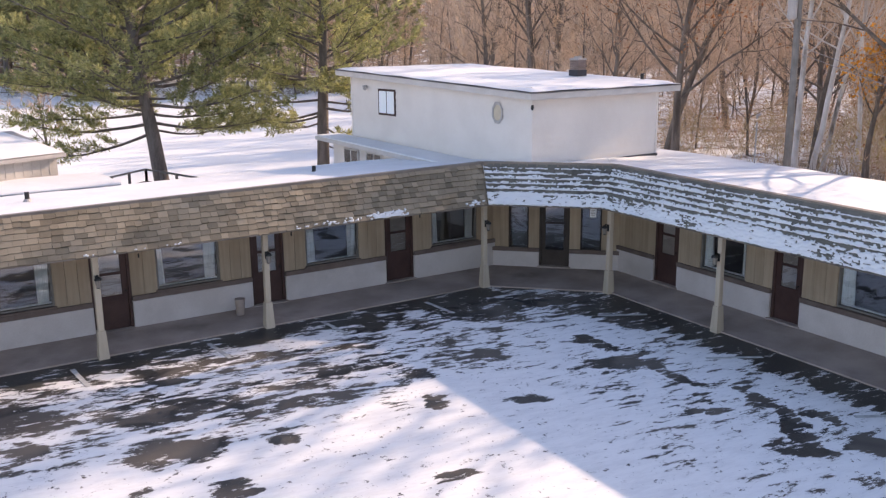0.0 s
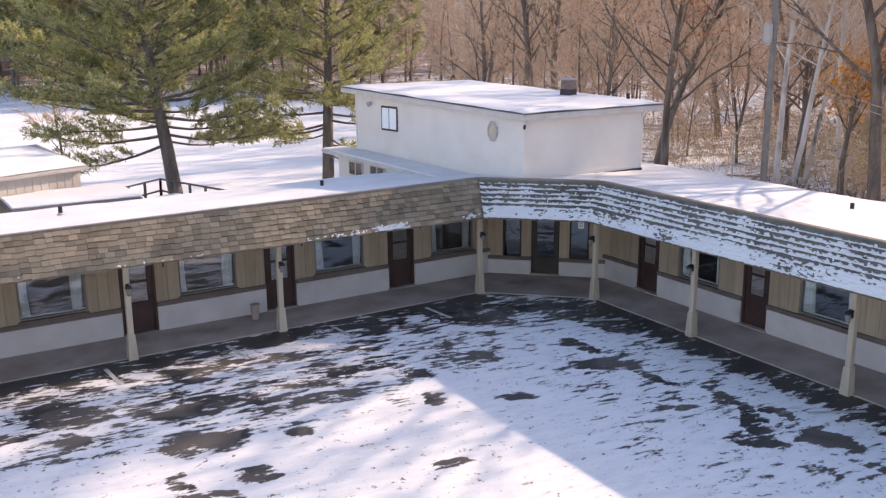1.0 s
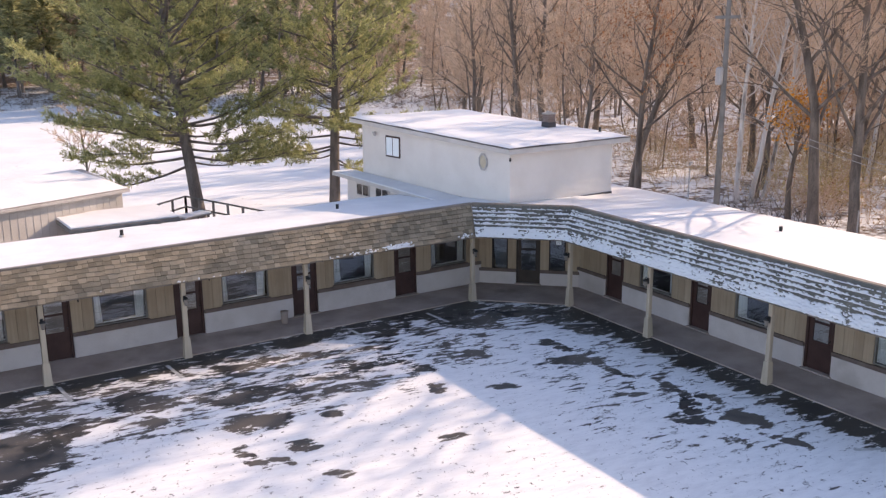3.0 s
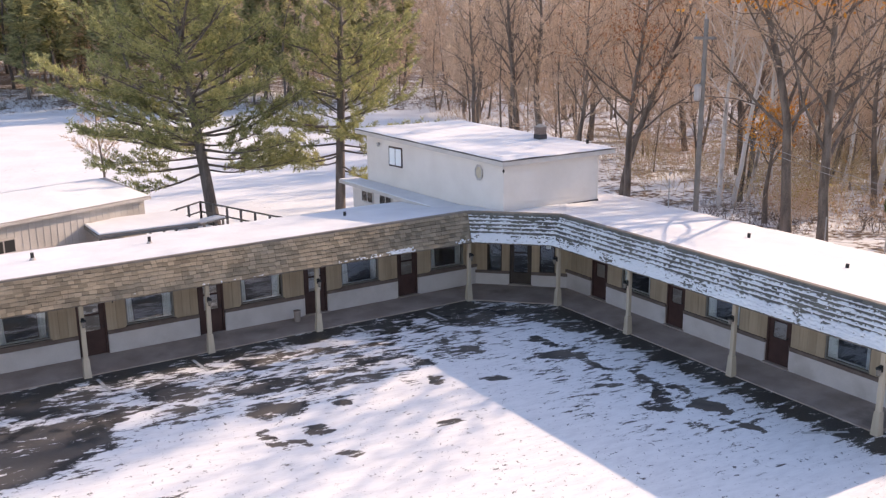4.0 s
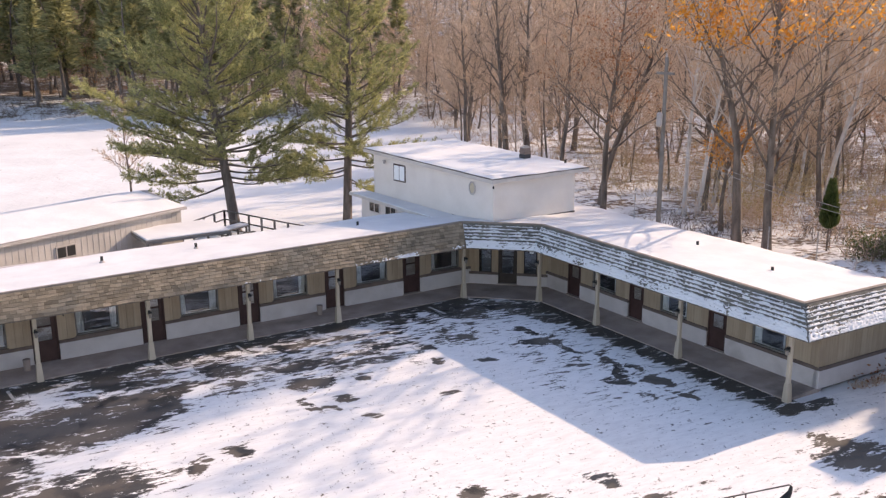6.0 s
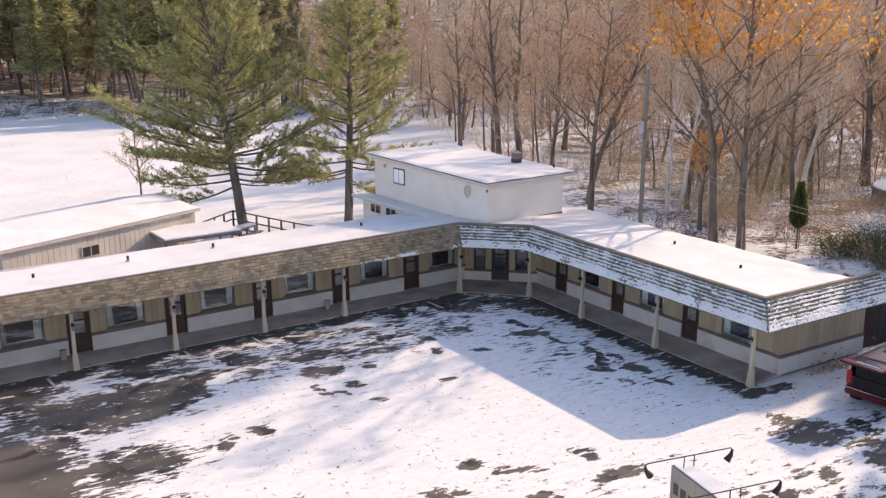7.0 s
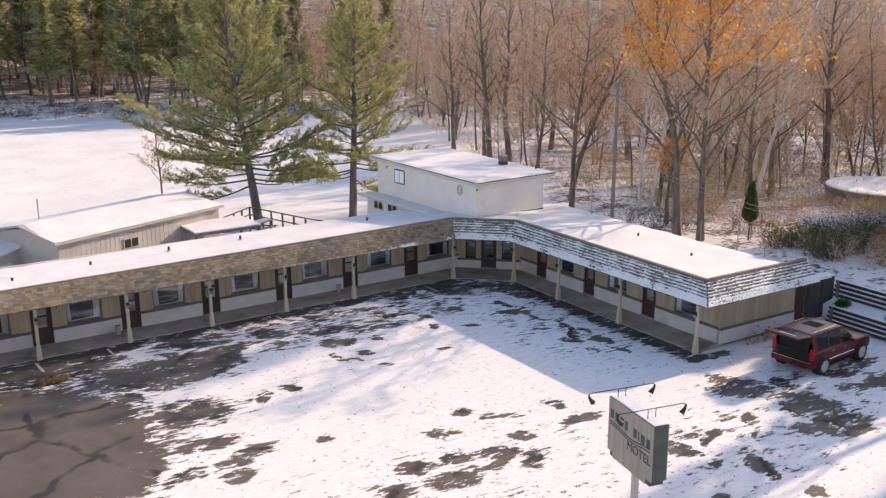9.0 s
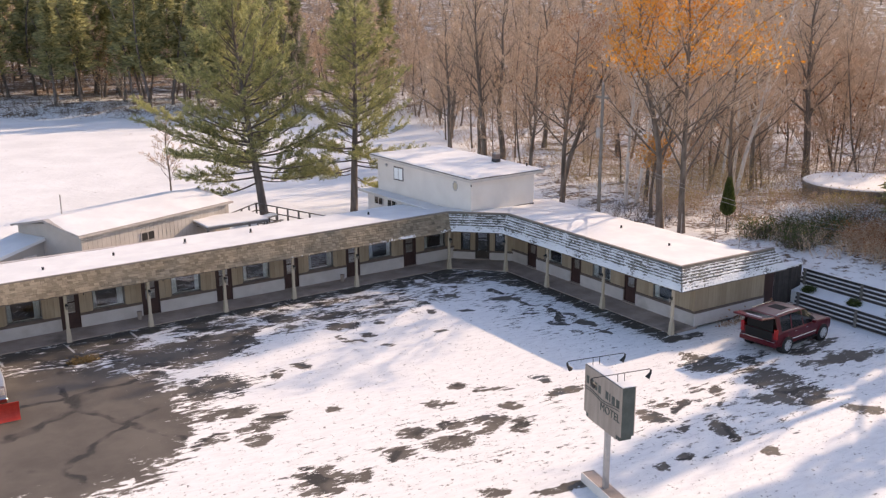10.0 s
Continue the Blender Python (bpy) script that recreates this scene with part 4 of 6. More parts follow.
bin0 = build_bin()
bin0.matrix_basis = F_LEFT @ pose(-6.5, 1.05, WALK)
bin0.scale = (0.8, 0.8, 0.85)
copy_thing(bin0, F_LEFT @ pose(-17.7, 1.05, WALK))
notice = thing("paper_notice", F_MID @ pose(1.08, MID_WALL + 0.02, 1.72), "white paper notice taped inside the office window", "notice")
part("sheet", MB().box(-0.09, 0.09, -0.004, 0.0, -0.12, 0.12), CURTAIN, notice)
for i in range(4):
    part("print_bar", MB().box(-0.06, 0.06 - 0.015 * (i % 2), -0.006, -0.0045, 0.07 - i * 0.045, 0.085 - i * 0.045), FASCIA, notice)
# room plaques beside the doors (plain bars)
for F, spans in ((F_NORTH, left_doors), (F_RIGHT, right_doors)):
    for a, b in spans:
        p = thing("room_plaque", F @ pose(b + 0.22, WALL - 0.022, 1.85), "small dark metal plaque on a tan board", "plaque", "room plaques")
        part("plate", MB().box(-0.02, 0.02, -0.008, 0.0, -0.05, 0.05, 0.003), BLACK, p)

# ---- shingles ----
SH_ROWS = 8
LIMIT = [300, 60, 200, 80]


def shingle_verts(x, up, nrm, w, h, t):
    """A tab whose lower edge stands proud; origin at the middle of its lower edge."""
    a = [x * (-w / 2), x * (w / 2)]
    return [a[0] + nrm * t, a[1] + nrm * t, a[1] + up * h + nrm * 0.004, a[0] + up * h + nrm * 0.004, a[0] - nrm * 0.02, a[1] - nrm * 0.02]


SH_F = [(0, 1, 2, 3), (4, 5, 1, 0), (0, 3, 4), (1, 5, 2)]
for fi, (mans, face, L, nrm) in enumerate(mansards):
    x, up, _ = face_axes(face)
    if up.z < 0:
        up = -up
    slope = (face_point(face, L / 2, 1) - face_point(face, L / 2, 0)).length
    e = slope / SH_ROWS
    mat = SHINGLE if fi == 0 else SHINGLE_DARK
    shapes = []
    for k, (w, t) in enumerate(((0.22, 0.016), (0.19, 0.022), (0.25, 0.018), (0.16, 0.026))):
        me = MB().add([tuple(q) for q in shingle_verts(x, up, nrm, w - 0.006, e * 1.12, t)], SH_F).mesh("shingle", mat)
        shapes.append((w, me, t))
    cells = []
    for r in range(SH_ROWS):
        s = random.uniform(-0.1, 0.0)
        while s < L:
            k = random.choice((0, 0, 1, 2, 3))
            w = shapes[k][0]
            mid = s + w / 2
            if 0.08 < mid < L - 0.08:
                cells.append((mid, r, k))
            s += w
    cells.sort(key=lambda c: abs(c[0] - (L - 6.0 if fi == 0 else L / 2)))
    rest = MB()
    for i, (mid, r, k) in enumerate(cells):
        h = r / SH_ROWS
        p = face_point(face, mid, h) + nrm * random.uniform(0.016, 0.022) + up * random.choice((-0.02, -0.006, 0.0, 0.006))
        if i < LIMIT[fi]:
            part("shingle", shapes[k][1], None, mans, m=Matrix.Translation(p))
        else:
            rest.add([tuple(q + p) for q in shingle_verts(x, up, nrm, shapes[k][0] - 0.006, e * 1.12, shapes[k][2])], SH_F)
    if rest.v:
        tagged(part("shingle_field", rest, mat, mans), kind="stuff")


# ---- snow lying on the mansard courses ----
def course_snow(face, L, nrm, amount, seed, s0=0.0, s1=None):
    """Snow caught on the shingle courses: a thin broken crust, thick along the eave."""
    x, up, _ = face_axes(face)
    if up.z < 0:
        up = -up
    s1 = L if s1 is None else s1
    step, hn = 0.035, 48
    n = int((s1 - s0) / step)
    keep, vs, fs, idx = {}, [], [], {}

    def val(i, j):
        s, h = s0 + i * step, j / hn
        ph = (h * SH_ROWS) % 1.0
        k = noise.noise((s * 2.1 + seed, h * 5, seed)) * 0.55 + noise.noise((s * 7.3, h * 19 + seed, 2)) * 0.58 + noise.noise((s * 16, h * 36 + seed, 6)) * 0.48 + noise.noise((s * 0.5, h * 2, seed)) * 0.35
        ledge = 0.55 - ph * 1.35 if h > 0.3 else 0.40 - ph * 0.40
        top_fade = -0.7 * smooth(0.86, 0.93, h)
        return k + ledge + amount(s, h) + top_fade

    def vert(i, j, lift):
        key = (i, j, lift)
        if key not in idx:
            s, h = s0 + i * step, j / hn
            p = face_point(face, min(max(s, 0), L), h)
            v = val(i, j)
            p += nrm * ((0.042 + 0.030 * min(1.0, max(0.0, v)) + 0.028 * noise.noise((s * 9, h * 21, 5))) if lift else 0.004)
            p += x * 0.018 * noise.noise((s * 13, h * 30, 7)) + up * 0.014 * noise.noise((s * 11, h * 25, 9))
            idx[key] = len(vs)
            vs.append(tuple(p))
        return idx[key]

    cell = {(i, j) for i in range(n) for j in range(hn) if val(i + 0.5, j + 0.5) > 0.0}
    for i, j in cell:
        fs.append((vert(i, j, 1), vert(i + 1, j, 1), vert(i + 1, j + 1, 1), vert(i, j + 1, 1)))
        for di, dj, a, b in ((0, -1, (i, j), (i + 1, j)), (1, 0, (i + 1, j), (i + 1, j + 1)), (0, 1, (i + 1, j + 1), (i, j + 1)), (-1, 0, (i, j + 1), (i, j))):
            if (i + di, j + dj) not in cell:
                fs.append((vert(*a, 0), vert(*b, 0), vert(*b, 1), vert(*a, 1)))
    return MB().add(vs, fs)


for fi, amt in ((1, lambda s, h: -0.02 + 0.14 * (h < 0.3)), (2, lambda s, h: 0.10 + 0.04 * math.sin(s)), (3, lambda s, h: 0.14)):
    mans, face, L, nrm = mansards[fi]
    tagged(part("course_snow", course_snow(face, L, nrm, amt, fi * 3.1), SNOW, mans, "broken crust of snow on the courses", True), kind="stuff")
mans, face, L, nrm = mansards[0]
tagged(part("course_snow", course_snow(face, L, nrm, lambda s, h: -3.0 * smooth(0.10, 0.24, h) - 0.42 - 0.045 * (L - s) + 0.95 * noise.noise((s * 0.6, 0, 4)), 1.7, L - 15.0, L), SNOW, mans, "broken line of snow along the eave", True), kind="stuff")


# ---- trees ----
class Wood:
    """Triangles of trunks, limbs and twigs."""

    def __init__(self, seed):
        self.r = random.Random(seed)
        self.v, self.f, self.n = [], [], 0
        self.tv, self.tn = [], 0
        self.tips = []

    def tube(self, pts, radii, k):
        P = np.array([tuple(p) for p in pts])
        d = np.gradient(P, axis=0)
        d /= np.linalg.norm(d, axis=1)[:, None] + 1e-9
        ref = np.array((0.3, 0.2, 1.0)) if abs(d[0][2]) < 0.8 else np.array((1.0, 0.2, 0.1))
        s = np.cross(d, ref); s /= np.linalg.norm(s, axis=1)[:, None] + 1e-9
        t = np.cross(d, s)
        a = np.arange(k) * 2 * math.pi / k
        R = np.asarray(radii)[:, None, None]
        V = P[:, None, :] + R * (np.cos(a)[None, :, None] * s[:, None, :] + np.sin(a)[None, :, None] * t[:, None, :])
        self.v.append(V.reshape(-1, 3))
        m = len(P)
        i, j = np.meshgrid(np.arange(m - 1), np.arange(k), indexing="ij")
        a0, b0 = i * k + j, i * k + (j + 1) % k
        q = np.stack((np.stack((a0, b0, b0 + k), -1), np.stack((a0, b0 + k, a0 + k), -1)), 2).reshape(-1, 3)
        self.f.append(q + self.n)
        self.n += m * k

    def twig(self, p, q, w):
        d = (q - p).normalized()
        s = d.cross(Vector((self.r.uniform(-1, 1), self.r.uniform(-1, 1), self.r.uniform(-1, 1)))).normalized() * w
        self.tv += [tuple(p - s), tuple(p + s), tuple(q)]

    def path(self, p, d, length, n, wig, lift):
        pts, d = [p.copy()], d.normalized()
        for i in range(n):
            d = (d + Vector((self.r.gauss(0, wig), self.r.gauss(0, wig), self.r.gauss(0, wig) + lift))).normalized()
            p = p + d * (length / n)
            pts.append(p.copy())
        return pts

    def branch(self, p, d, length, rad, level, cfg):
        if level >= cfg["levels"]:
            for _ in range(cfg["twigs"]):
                e = (d + Vector((self.r.gauss(0, 0.5), self.r.gauss(0, 0.5), self.r.gauss(0.12, 0.4)))).normalized()
                q = p + e * length * self.r.uniform(0.5, 1.1)
                self.twig(p, q, cfg["w"])
                self.tips.append(q)
            return
        n = 5 if level == 1 else 3
        pts = self.path(p, d, length, n, 0.13, cfg["lift"])
        self.tube(pts, [rad * (1 - 0.8 * i / n) for i in range(n + 1)], cfg["sides"][min(level, 2)])
        k = cfg["kids"][min(level, len(cfg["kids"]) - 1)]
        for i in range(k):
            t = 0.2 + 0.8 * (i + self.r.random()) / k
            a = pts[min(n - 1, int(t * n))].lerp(pts[min(n, int(t * n) + 1)], t * n - int(t * n))
            ax = (pts[-1] - pts[0]).normalized()
            side = ax.cross(Vector((self.r.uniform(-1, 1), self.r.uniform(-1, 1), self.r.uniform(-1, 1)))).normalized()
            e = ax * self.r.uniform(0.5, 1.0) + side * self.r.uniform(0.5, 0.9) + Vector((0, 0, 0.18))
            self.branch(a, e, length * self.r.uniform(0.32, 0.55) * (1.15 - 0.5 * t), rad * 0.42, level + 1, cfg)

    def tree(self, H, R, cfg, lean=0.03, first=0.3, spread=0.34, tilt=(0, 0)):
        d = Vector((self.r.gauss(0, lean) + tilt[0], self.r.gauss(0, lean) + tilt[1], 1))
        pts = self.path(Vector((0, 0, -0.3)), d, H, 12, 0.05, 0.02)
        self.tube(pts, [R * (1.25 if i == 0 else 1) * (1 - 0.9 * i / 12) + 0.012 for i in range(13)], cfg["sides"][0])
        for i in range(cfg["limbs"]):
            t = first + (0.98 - first) * (i + self.r.random()) / cfg["limbs"]
            a = pts[min(11, int(t * 12))].lerp(pts[min(12, int(t * 12) + 1)], t * 12 - int(t * 12))
            az = i * 2.4 + self.r.uniform(-0.5, 0.5)
            el = self.r.uniform(0.45, 1.15)
            e = Vector((math.cos(az) * math.cos(el), math.sin(az) * math.cos(el), math.sin(el)))
            self.branch(a, e, H * spread * (1.15 - 0.8 * t) * self.r.uniform(0.7, 1.2), R * 0.42 * (1.1 - 0.8 * t), 1, cfg)
        return self

    def data(self):
        return np.concatenate(self.v), np.concatenate(self.f)

    def twig_data(self):
        v = np.array(self.tv if self.tv else [(0, 0, 0)] * 3)
        return v, np.arange(len(v)).reshape(-1, 3)


NEAR = dict(levels=3, limbs=20, kids=(0, 7, 6), twigs=6, w=0.011, lift=0.06, sides=(8, 5, 3))
FAR = dict(levels=2, limbs=16, kids=(0, 9), twigs=11, w=0.018, lift=0.08, sides=(5, 3, 3))


def scatter_leaves(points, size, count, rnd, spread=0.25):
    """Small leaf blades round the given points."""
    c = np.array([points[rnd.randrange(len(points))] for _ in range(count)]) + np.array([[rnd.gauss(0, spread) for _ in range(3)] for _ in range(count)])
    a = np.array([[rnd.gauss(0, 1) for _ in range(3)] for _ in range(count)]); a /= np.linalg.norm(a, axis=1)[:, None]
    b = np.cross(a, np.array([[rnd.gauss(0, 1) for _ in range(3)] for _ in range(count)])); b /= np.linalg.norm(b, axis=1)[:, None]
    s = size * np.array([rnd.uniform(0.6, 1.3) for _ in range(count)])[:, None]
    v = np.stack((c - a * s, c + b * s * 0.5, c + a * s, c - b * s * 0.5), 1).reshape(-1, 3)
    return v, np.arange(len(v)).reshape(-1, 4)


def bare_tree(name, x, y, H, R, seed, label, leaves=None, bark=None, first=0.3, lean=0.03, leaf_count=1500, leaf_low=0.0, spread=0.34, cfg=NEAR, leaf_spread=0.25, tilt=(0, 0), leaf_size=0.075):
    w = Wood(seed).tree(H, R, cfg, lean, first, spread, tilt)
    t = thing(name, pose(x, y, ground_z(x, y) - 0.05), label, "tree", "bare trees")
    part("trunk", arrays("trunk", *w.data(), bark or BARK, True), None, t)
    part("crown", arrays("crown", *w.twig_data(), TWIG), None, t, "bare fine twigs")
    if leaves:
        pts = [q for q in w.tips if q.z > H * leaf_low]
        part("foliage", arrays("foliage", *scatter_leaves(pts, leaf_size, leaf_count, w.r, leaf_spread), leaves), None, t, "sparse autumn leaves")
    return t


def pine(name, x, y, H, R, reach, seed, label, first=0.2, density=1.0, layers=26, dome=None, lean=(0.02, -0.01), lower=()):
    """A white pine: a full crown of rising plumes over a few long, flat lower limbs (height, bearing, length, rise)."""
    w = Wood(seed)
    r = w.r
    pts = w.path(Vector((0, 0, -0.3)), Vector((*lean, 1)), H, 14, 0.025, 0.05)
    w.tube(pts, [R * (1.3 if i == 0 else 1) * (1 - 0.93 * i / 14) + 0.015 for i in range(15)], 10)
    limbs, tufts = [(t, radians(b), ln, rise, 0.24) for t, b, ln, rise in lower], []
    limbs += [(t - 0.025, radians(b + r.uniform(-24, 24)), ln * r.uniform(0.6, 0.95), rise - 0.08, 0.24) for t, b, ln, rise in lower]
    for L in range(layers):
        t = first + (0.985 - first) * L / (layers - 1)
        k, az0 = r.choice((3, 4, 4, 5)), r.uniform(0, 6.28)
        for i in range(k):
            az = az0 + i * 6.283 / k + r.uniform(-0.35, 0.35)
            ln = reach * max(0.09, dome(t)) * r.uniform(0.6, 1.12) * (0.88 + 0.2 * math.sin(az * 2 + seed + t * 9))
            limbs.append((t, az, ln, 0.10 + 0.95 * t * t + r.uniform(-0.15, 0.2), 0.22))
    for t, az, ln, rise, bare in limbs:
        tt = min(0.99, max(0.05, t + r.uniform(-0.012, 0.012)))
        a = pts[min(13, int(tt * 14))].lerp(pts[min(14, int(tt * 14) + 1)], tt * 14 - int(tt * 14))
        n = 7
        bp = w.path(a, Vector((math.cos(az), math.sin(az), rise)), ln, n, 0.06, 0.045)
        rad = 0.020 + 0.010 * ln
        w.tube(bp, [rad * (1 - 0.85 * q / n) for q in range(n + 1)], 4)
        ax = (bp[-1] - bp[0]).normalized()
        m = int(ln * (5.2 if bare < 0.225 else 9.0) * density) + 3
        for s in range(m):
            u = bare + (1 - bare) * (s + r.random()) / m
            b0 = bp[min(n - 1, int(u * n))].lerp(bp[min(n, int(u * n) + 1)], u * n - int(u * n))
            side = ax.cross(Vector((0, 0, 1))).normalized() * r.choice((-1, 1))
            sl = (0.45 + 0.95 * r.random()) * min(1.0, ln / 2.6) * (1.25 - 0.75 * abs(u - 0.55))
            e = (ax * r.uniform(0.4, 1.0) + side * r.uniform(0.2, 1.0) + Vector((0, 0, r.uniform(-0.15, 0.65 + 0.5 * t)))).normalized()
            q = b0 + e * sl
            w.tube([b0, q], [0.012, 0.006], 3)
            for z in range(max(2, int(sl / 0.19))):
                tufts.append(tuple(b0.lerp(q, 0.25 + 0.75 * (z + r.random()) / max(2, int(sl / 0.19)))) + tuple(e))
    T = np.array(tufts)
    rng = np.random.RandomState(seed)
    nd = 15
    c, ax = np.repeat(T[:, :3], nd, 0), np.repeat(T[:, 3:], nd, 0)
    d = rng.normal(0, 0.75, c.shape) + ax * 0.8 + np.array((0, 0, 0.35))
    d /= np.linalg.norm(d, axis=1)[:, None]
    s = np.cross(d, rng.normal(0, 1, c.shape)); s /= np.linalg.norm(s, axis=1)[:, None]
    ln = rng.uniform(0.10, 0.25, (len(c), 1))
    c = c + rng.normal(0, 0.05, c.shape)
    # each tuft stays one island: its blades share the tuft's centre
    cen = T[:, :3]
    v = np.concatenate((cen, (c + d * ln * 0.55 + s * 0.019), (c + d * ln)))
    k = len(cen)
    own = np.repeat(np.arange(k), nd)
    f = np.stack((own, k + np.arange(len(c)), k + len(c) + np.arange(len(c))), 1)
    t = thing(name, pose(x, y, ground_z(x, y) - 0.05), label, "tree", "tall pines")
    part("trunk", arrays("trunk", *w.data(), PINE_BARK, True), None, t)
    part("crown", arrays("crown", v, f, NEEDLE), None, t, "green tufts of long needles")
    return t


LOWER = [(0.40, 150, 9.2, 0.10), (0.36, 168, 8.0, 0.02), (0.31, 140, 6.0, -0.05), (0.26, 158, 5.4, -0.28), (0.35, -28, 6.0, 0.0), (0.30, -48, 5.6, -0.12), (0.26, -22, 4.8, -0.25), (0.33, -120, 4.8, 0.0), (0.37, 60, 5.5, 0.1), (0.29, 100, 4.5, -0.1)]
pine("pine_tree", 7.0, 38.8, 16.6, 0.33, 6.3, 11, "broad white pine with long drooping lower limbs beside the deck", 0.35, 0.66, 24, lambda t: 0.95 if t < 0.66 else 0.95 * max(0.02, (1.03 - t) / 0.37) ** 0.62, (-0.085, 0.045), LOWER)
LOWER = [(0.34, 150, 4.2, -0.05), (0.30, -35, 5.2, -0.05), (0.28, 170, 4.0, -0.2), (0.25, -60, 4.2, -0.25), (0.24, 140, 4.4, -0.3), (0.33, -110, 3.6, 0.0), (0.20, -20, 3.2, -0.3)]
pine("pine_tree", 13.6, 38.2, 17.5, 0.30, 4.7, 23, "tall straight white pine behind the annex", 0.31, 0.66, 22, lambda t: 0.9 if t < 0.5 else 0.9 * max(0.02, (1.04 - t) / 0.54) ** 0.75, (-0.02, 0.01), LOWER)

bare_tree("bare_sapling", 3.6, 53.0, 7.6, 0.08, 5, "slender leafless sapling standing in open snow", first=0.22, lean=0.02, spread=0.34)
bare_tree("bare_sapling", -14.5, 31.0, 5.5, 0.08, 6, "slender leafless sapling beside the shed", first=0.15, spread=0.5)
# the stand east of the motel
bare_tree("maple_tree", 26.4, 18.9, 15.5, 0.24, 31, "tall grey-barked tree with golden orange leaves in its upper crown", ORANGE, first=0.26, leaf_count=3700, leaf_low=0.62, leaf_spread=0.22, spread=0.46, leaf_size=0.12)
bare_tree("maple_tree", 26.6, 17.2, 15.5, 0.22, 32, "tall grey-barked tree spreading wide limbs with orange leaves", ORANGE, first=0.2, leaf_count=3300, leaf_low=0.64, leaf_spread=0.22, lean=0.02, spread=0.56, tilt=(0.07, -0.03), leaf_size=0.12)
bare_tree("young_oak", 28.4, 22.0, 5.4, 0.14, 33, "short dark tree holding a cluster of yellow-orange leaves", ORANGE, first=0.55, leaf_count=1000, leaf_low=0.6, spread=0.50, leaf_size=0.085)
bare_tree("bare_tree", 29.5, 33.5, 14.5, 0.22, 34, "grey-trunked tree with rust leaves beyond the east wing", RUST, first=0.3, leaf_count=2600, spread=0.42, leaf_size=0.08)
bare_tree("bare_tree", 33.0, 38.0, 15.5, 0.24, 35, "leafless tree with a grey trunk beyond the east wing", RUST, first=0.3, leaf_count=350)
bare_tree("bare_tree", 38.3, 55.5, 17.5, 0.32, 36, "leafless tree with forked trunk by the frozen field", first=0.28)
bare_tree("bare_tree", 38.0, 58.5, 18.0, 0.30, 37, "leafless tree by the frozen field", first=0.34)
bare_tree("bare_tree", 38.9, 61.0, 15.0, 0.20, 38, "slim leafless tree by the frozen field", first=0.3)
bare_tree("bare_tree", 39.0, 67.6, 16.0, 0.24, 39, "leafless tree with twin stems by the frozen field", first=0.2)
bare_tree("bare_tree", 43.0, 26.5, 14.0, 0.20, 40, "leafless tree in the brown woods", first=0.25)
bare_tree("bare_tree", 55.0, 31.0, 17.0, 0.34, 41, "large leafless tree beside the water tank", first=0.3)
bare_tree("bare_tree", 36.0, 22.0, 12.0, 0.16, 42, "leafless tree in the brown woods", first=0.25)
bare_tree("bare_tree", 34.5, 45.0, 14.0, 0.18, 43, "leafless tree in the brown woods", RUST, first=0.3, leaf_count=300)
for i, (x, y, h, rad, tilt) in enumerate(((31.0, 27.5, 15.0, 0.14, (0.0, 0.0)), (31.6, 27.2, 14.5, 0.13, (0.07, -0.03)), (36.2, 30.6, 15.0, 0.13, (0.20, -0.10)), (33.4, 26.4, 14.0, 0.11, (0.03, 0.0)), (36.8, 22.6, 15.5, 0.17, (0.24, -0.13)), (37.6, 23.4, 14.0, 0.13, (0.14, -0.05)), (40.5, 27.5, 14.0, 0.12, (0.05, 0.0)))):
    bare_tree("birch_tree", x, y, h, rad, 440 + i, "white-barked birch leaning over the brush" if tilt[0] > 0.1 else "white-barked birch with fine bare twigs", bark=BIRCH, first=0.36, lean=0.015, tilt=tilt)
for i, (x, y, h, r) in enumerate(((46, 41, 15, 0.24), (51, 52, 16, 0.26), (44, 76, 16, 0.26), (49, 63, 17, 0.3), (61, 42, 16, 0.28), (41, 35, 13, 0.2), (53, 37, 15, 0.24), (36, 31, 12, 0.17), (66, 60, 18, 0.3), (58, 80, 18, 0.3))):
    bare_tree("bare_tree", x, y, h, r, 300 + i, "leafless tree in the brown woods", first=0.22 + 0.03 * (i % 4), lean=0.07)
# trees out of view south of the east wing, added so that their shadows cross the lot
bare_tree("bare_tree", 36.0, -2.4, 19.0, 0.30, 49, "leafless spreading tree beyond the terraces", first=0.35, lean=0.0, cfg=dict(NEAR, limbs=12, twigs=2))


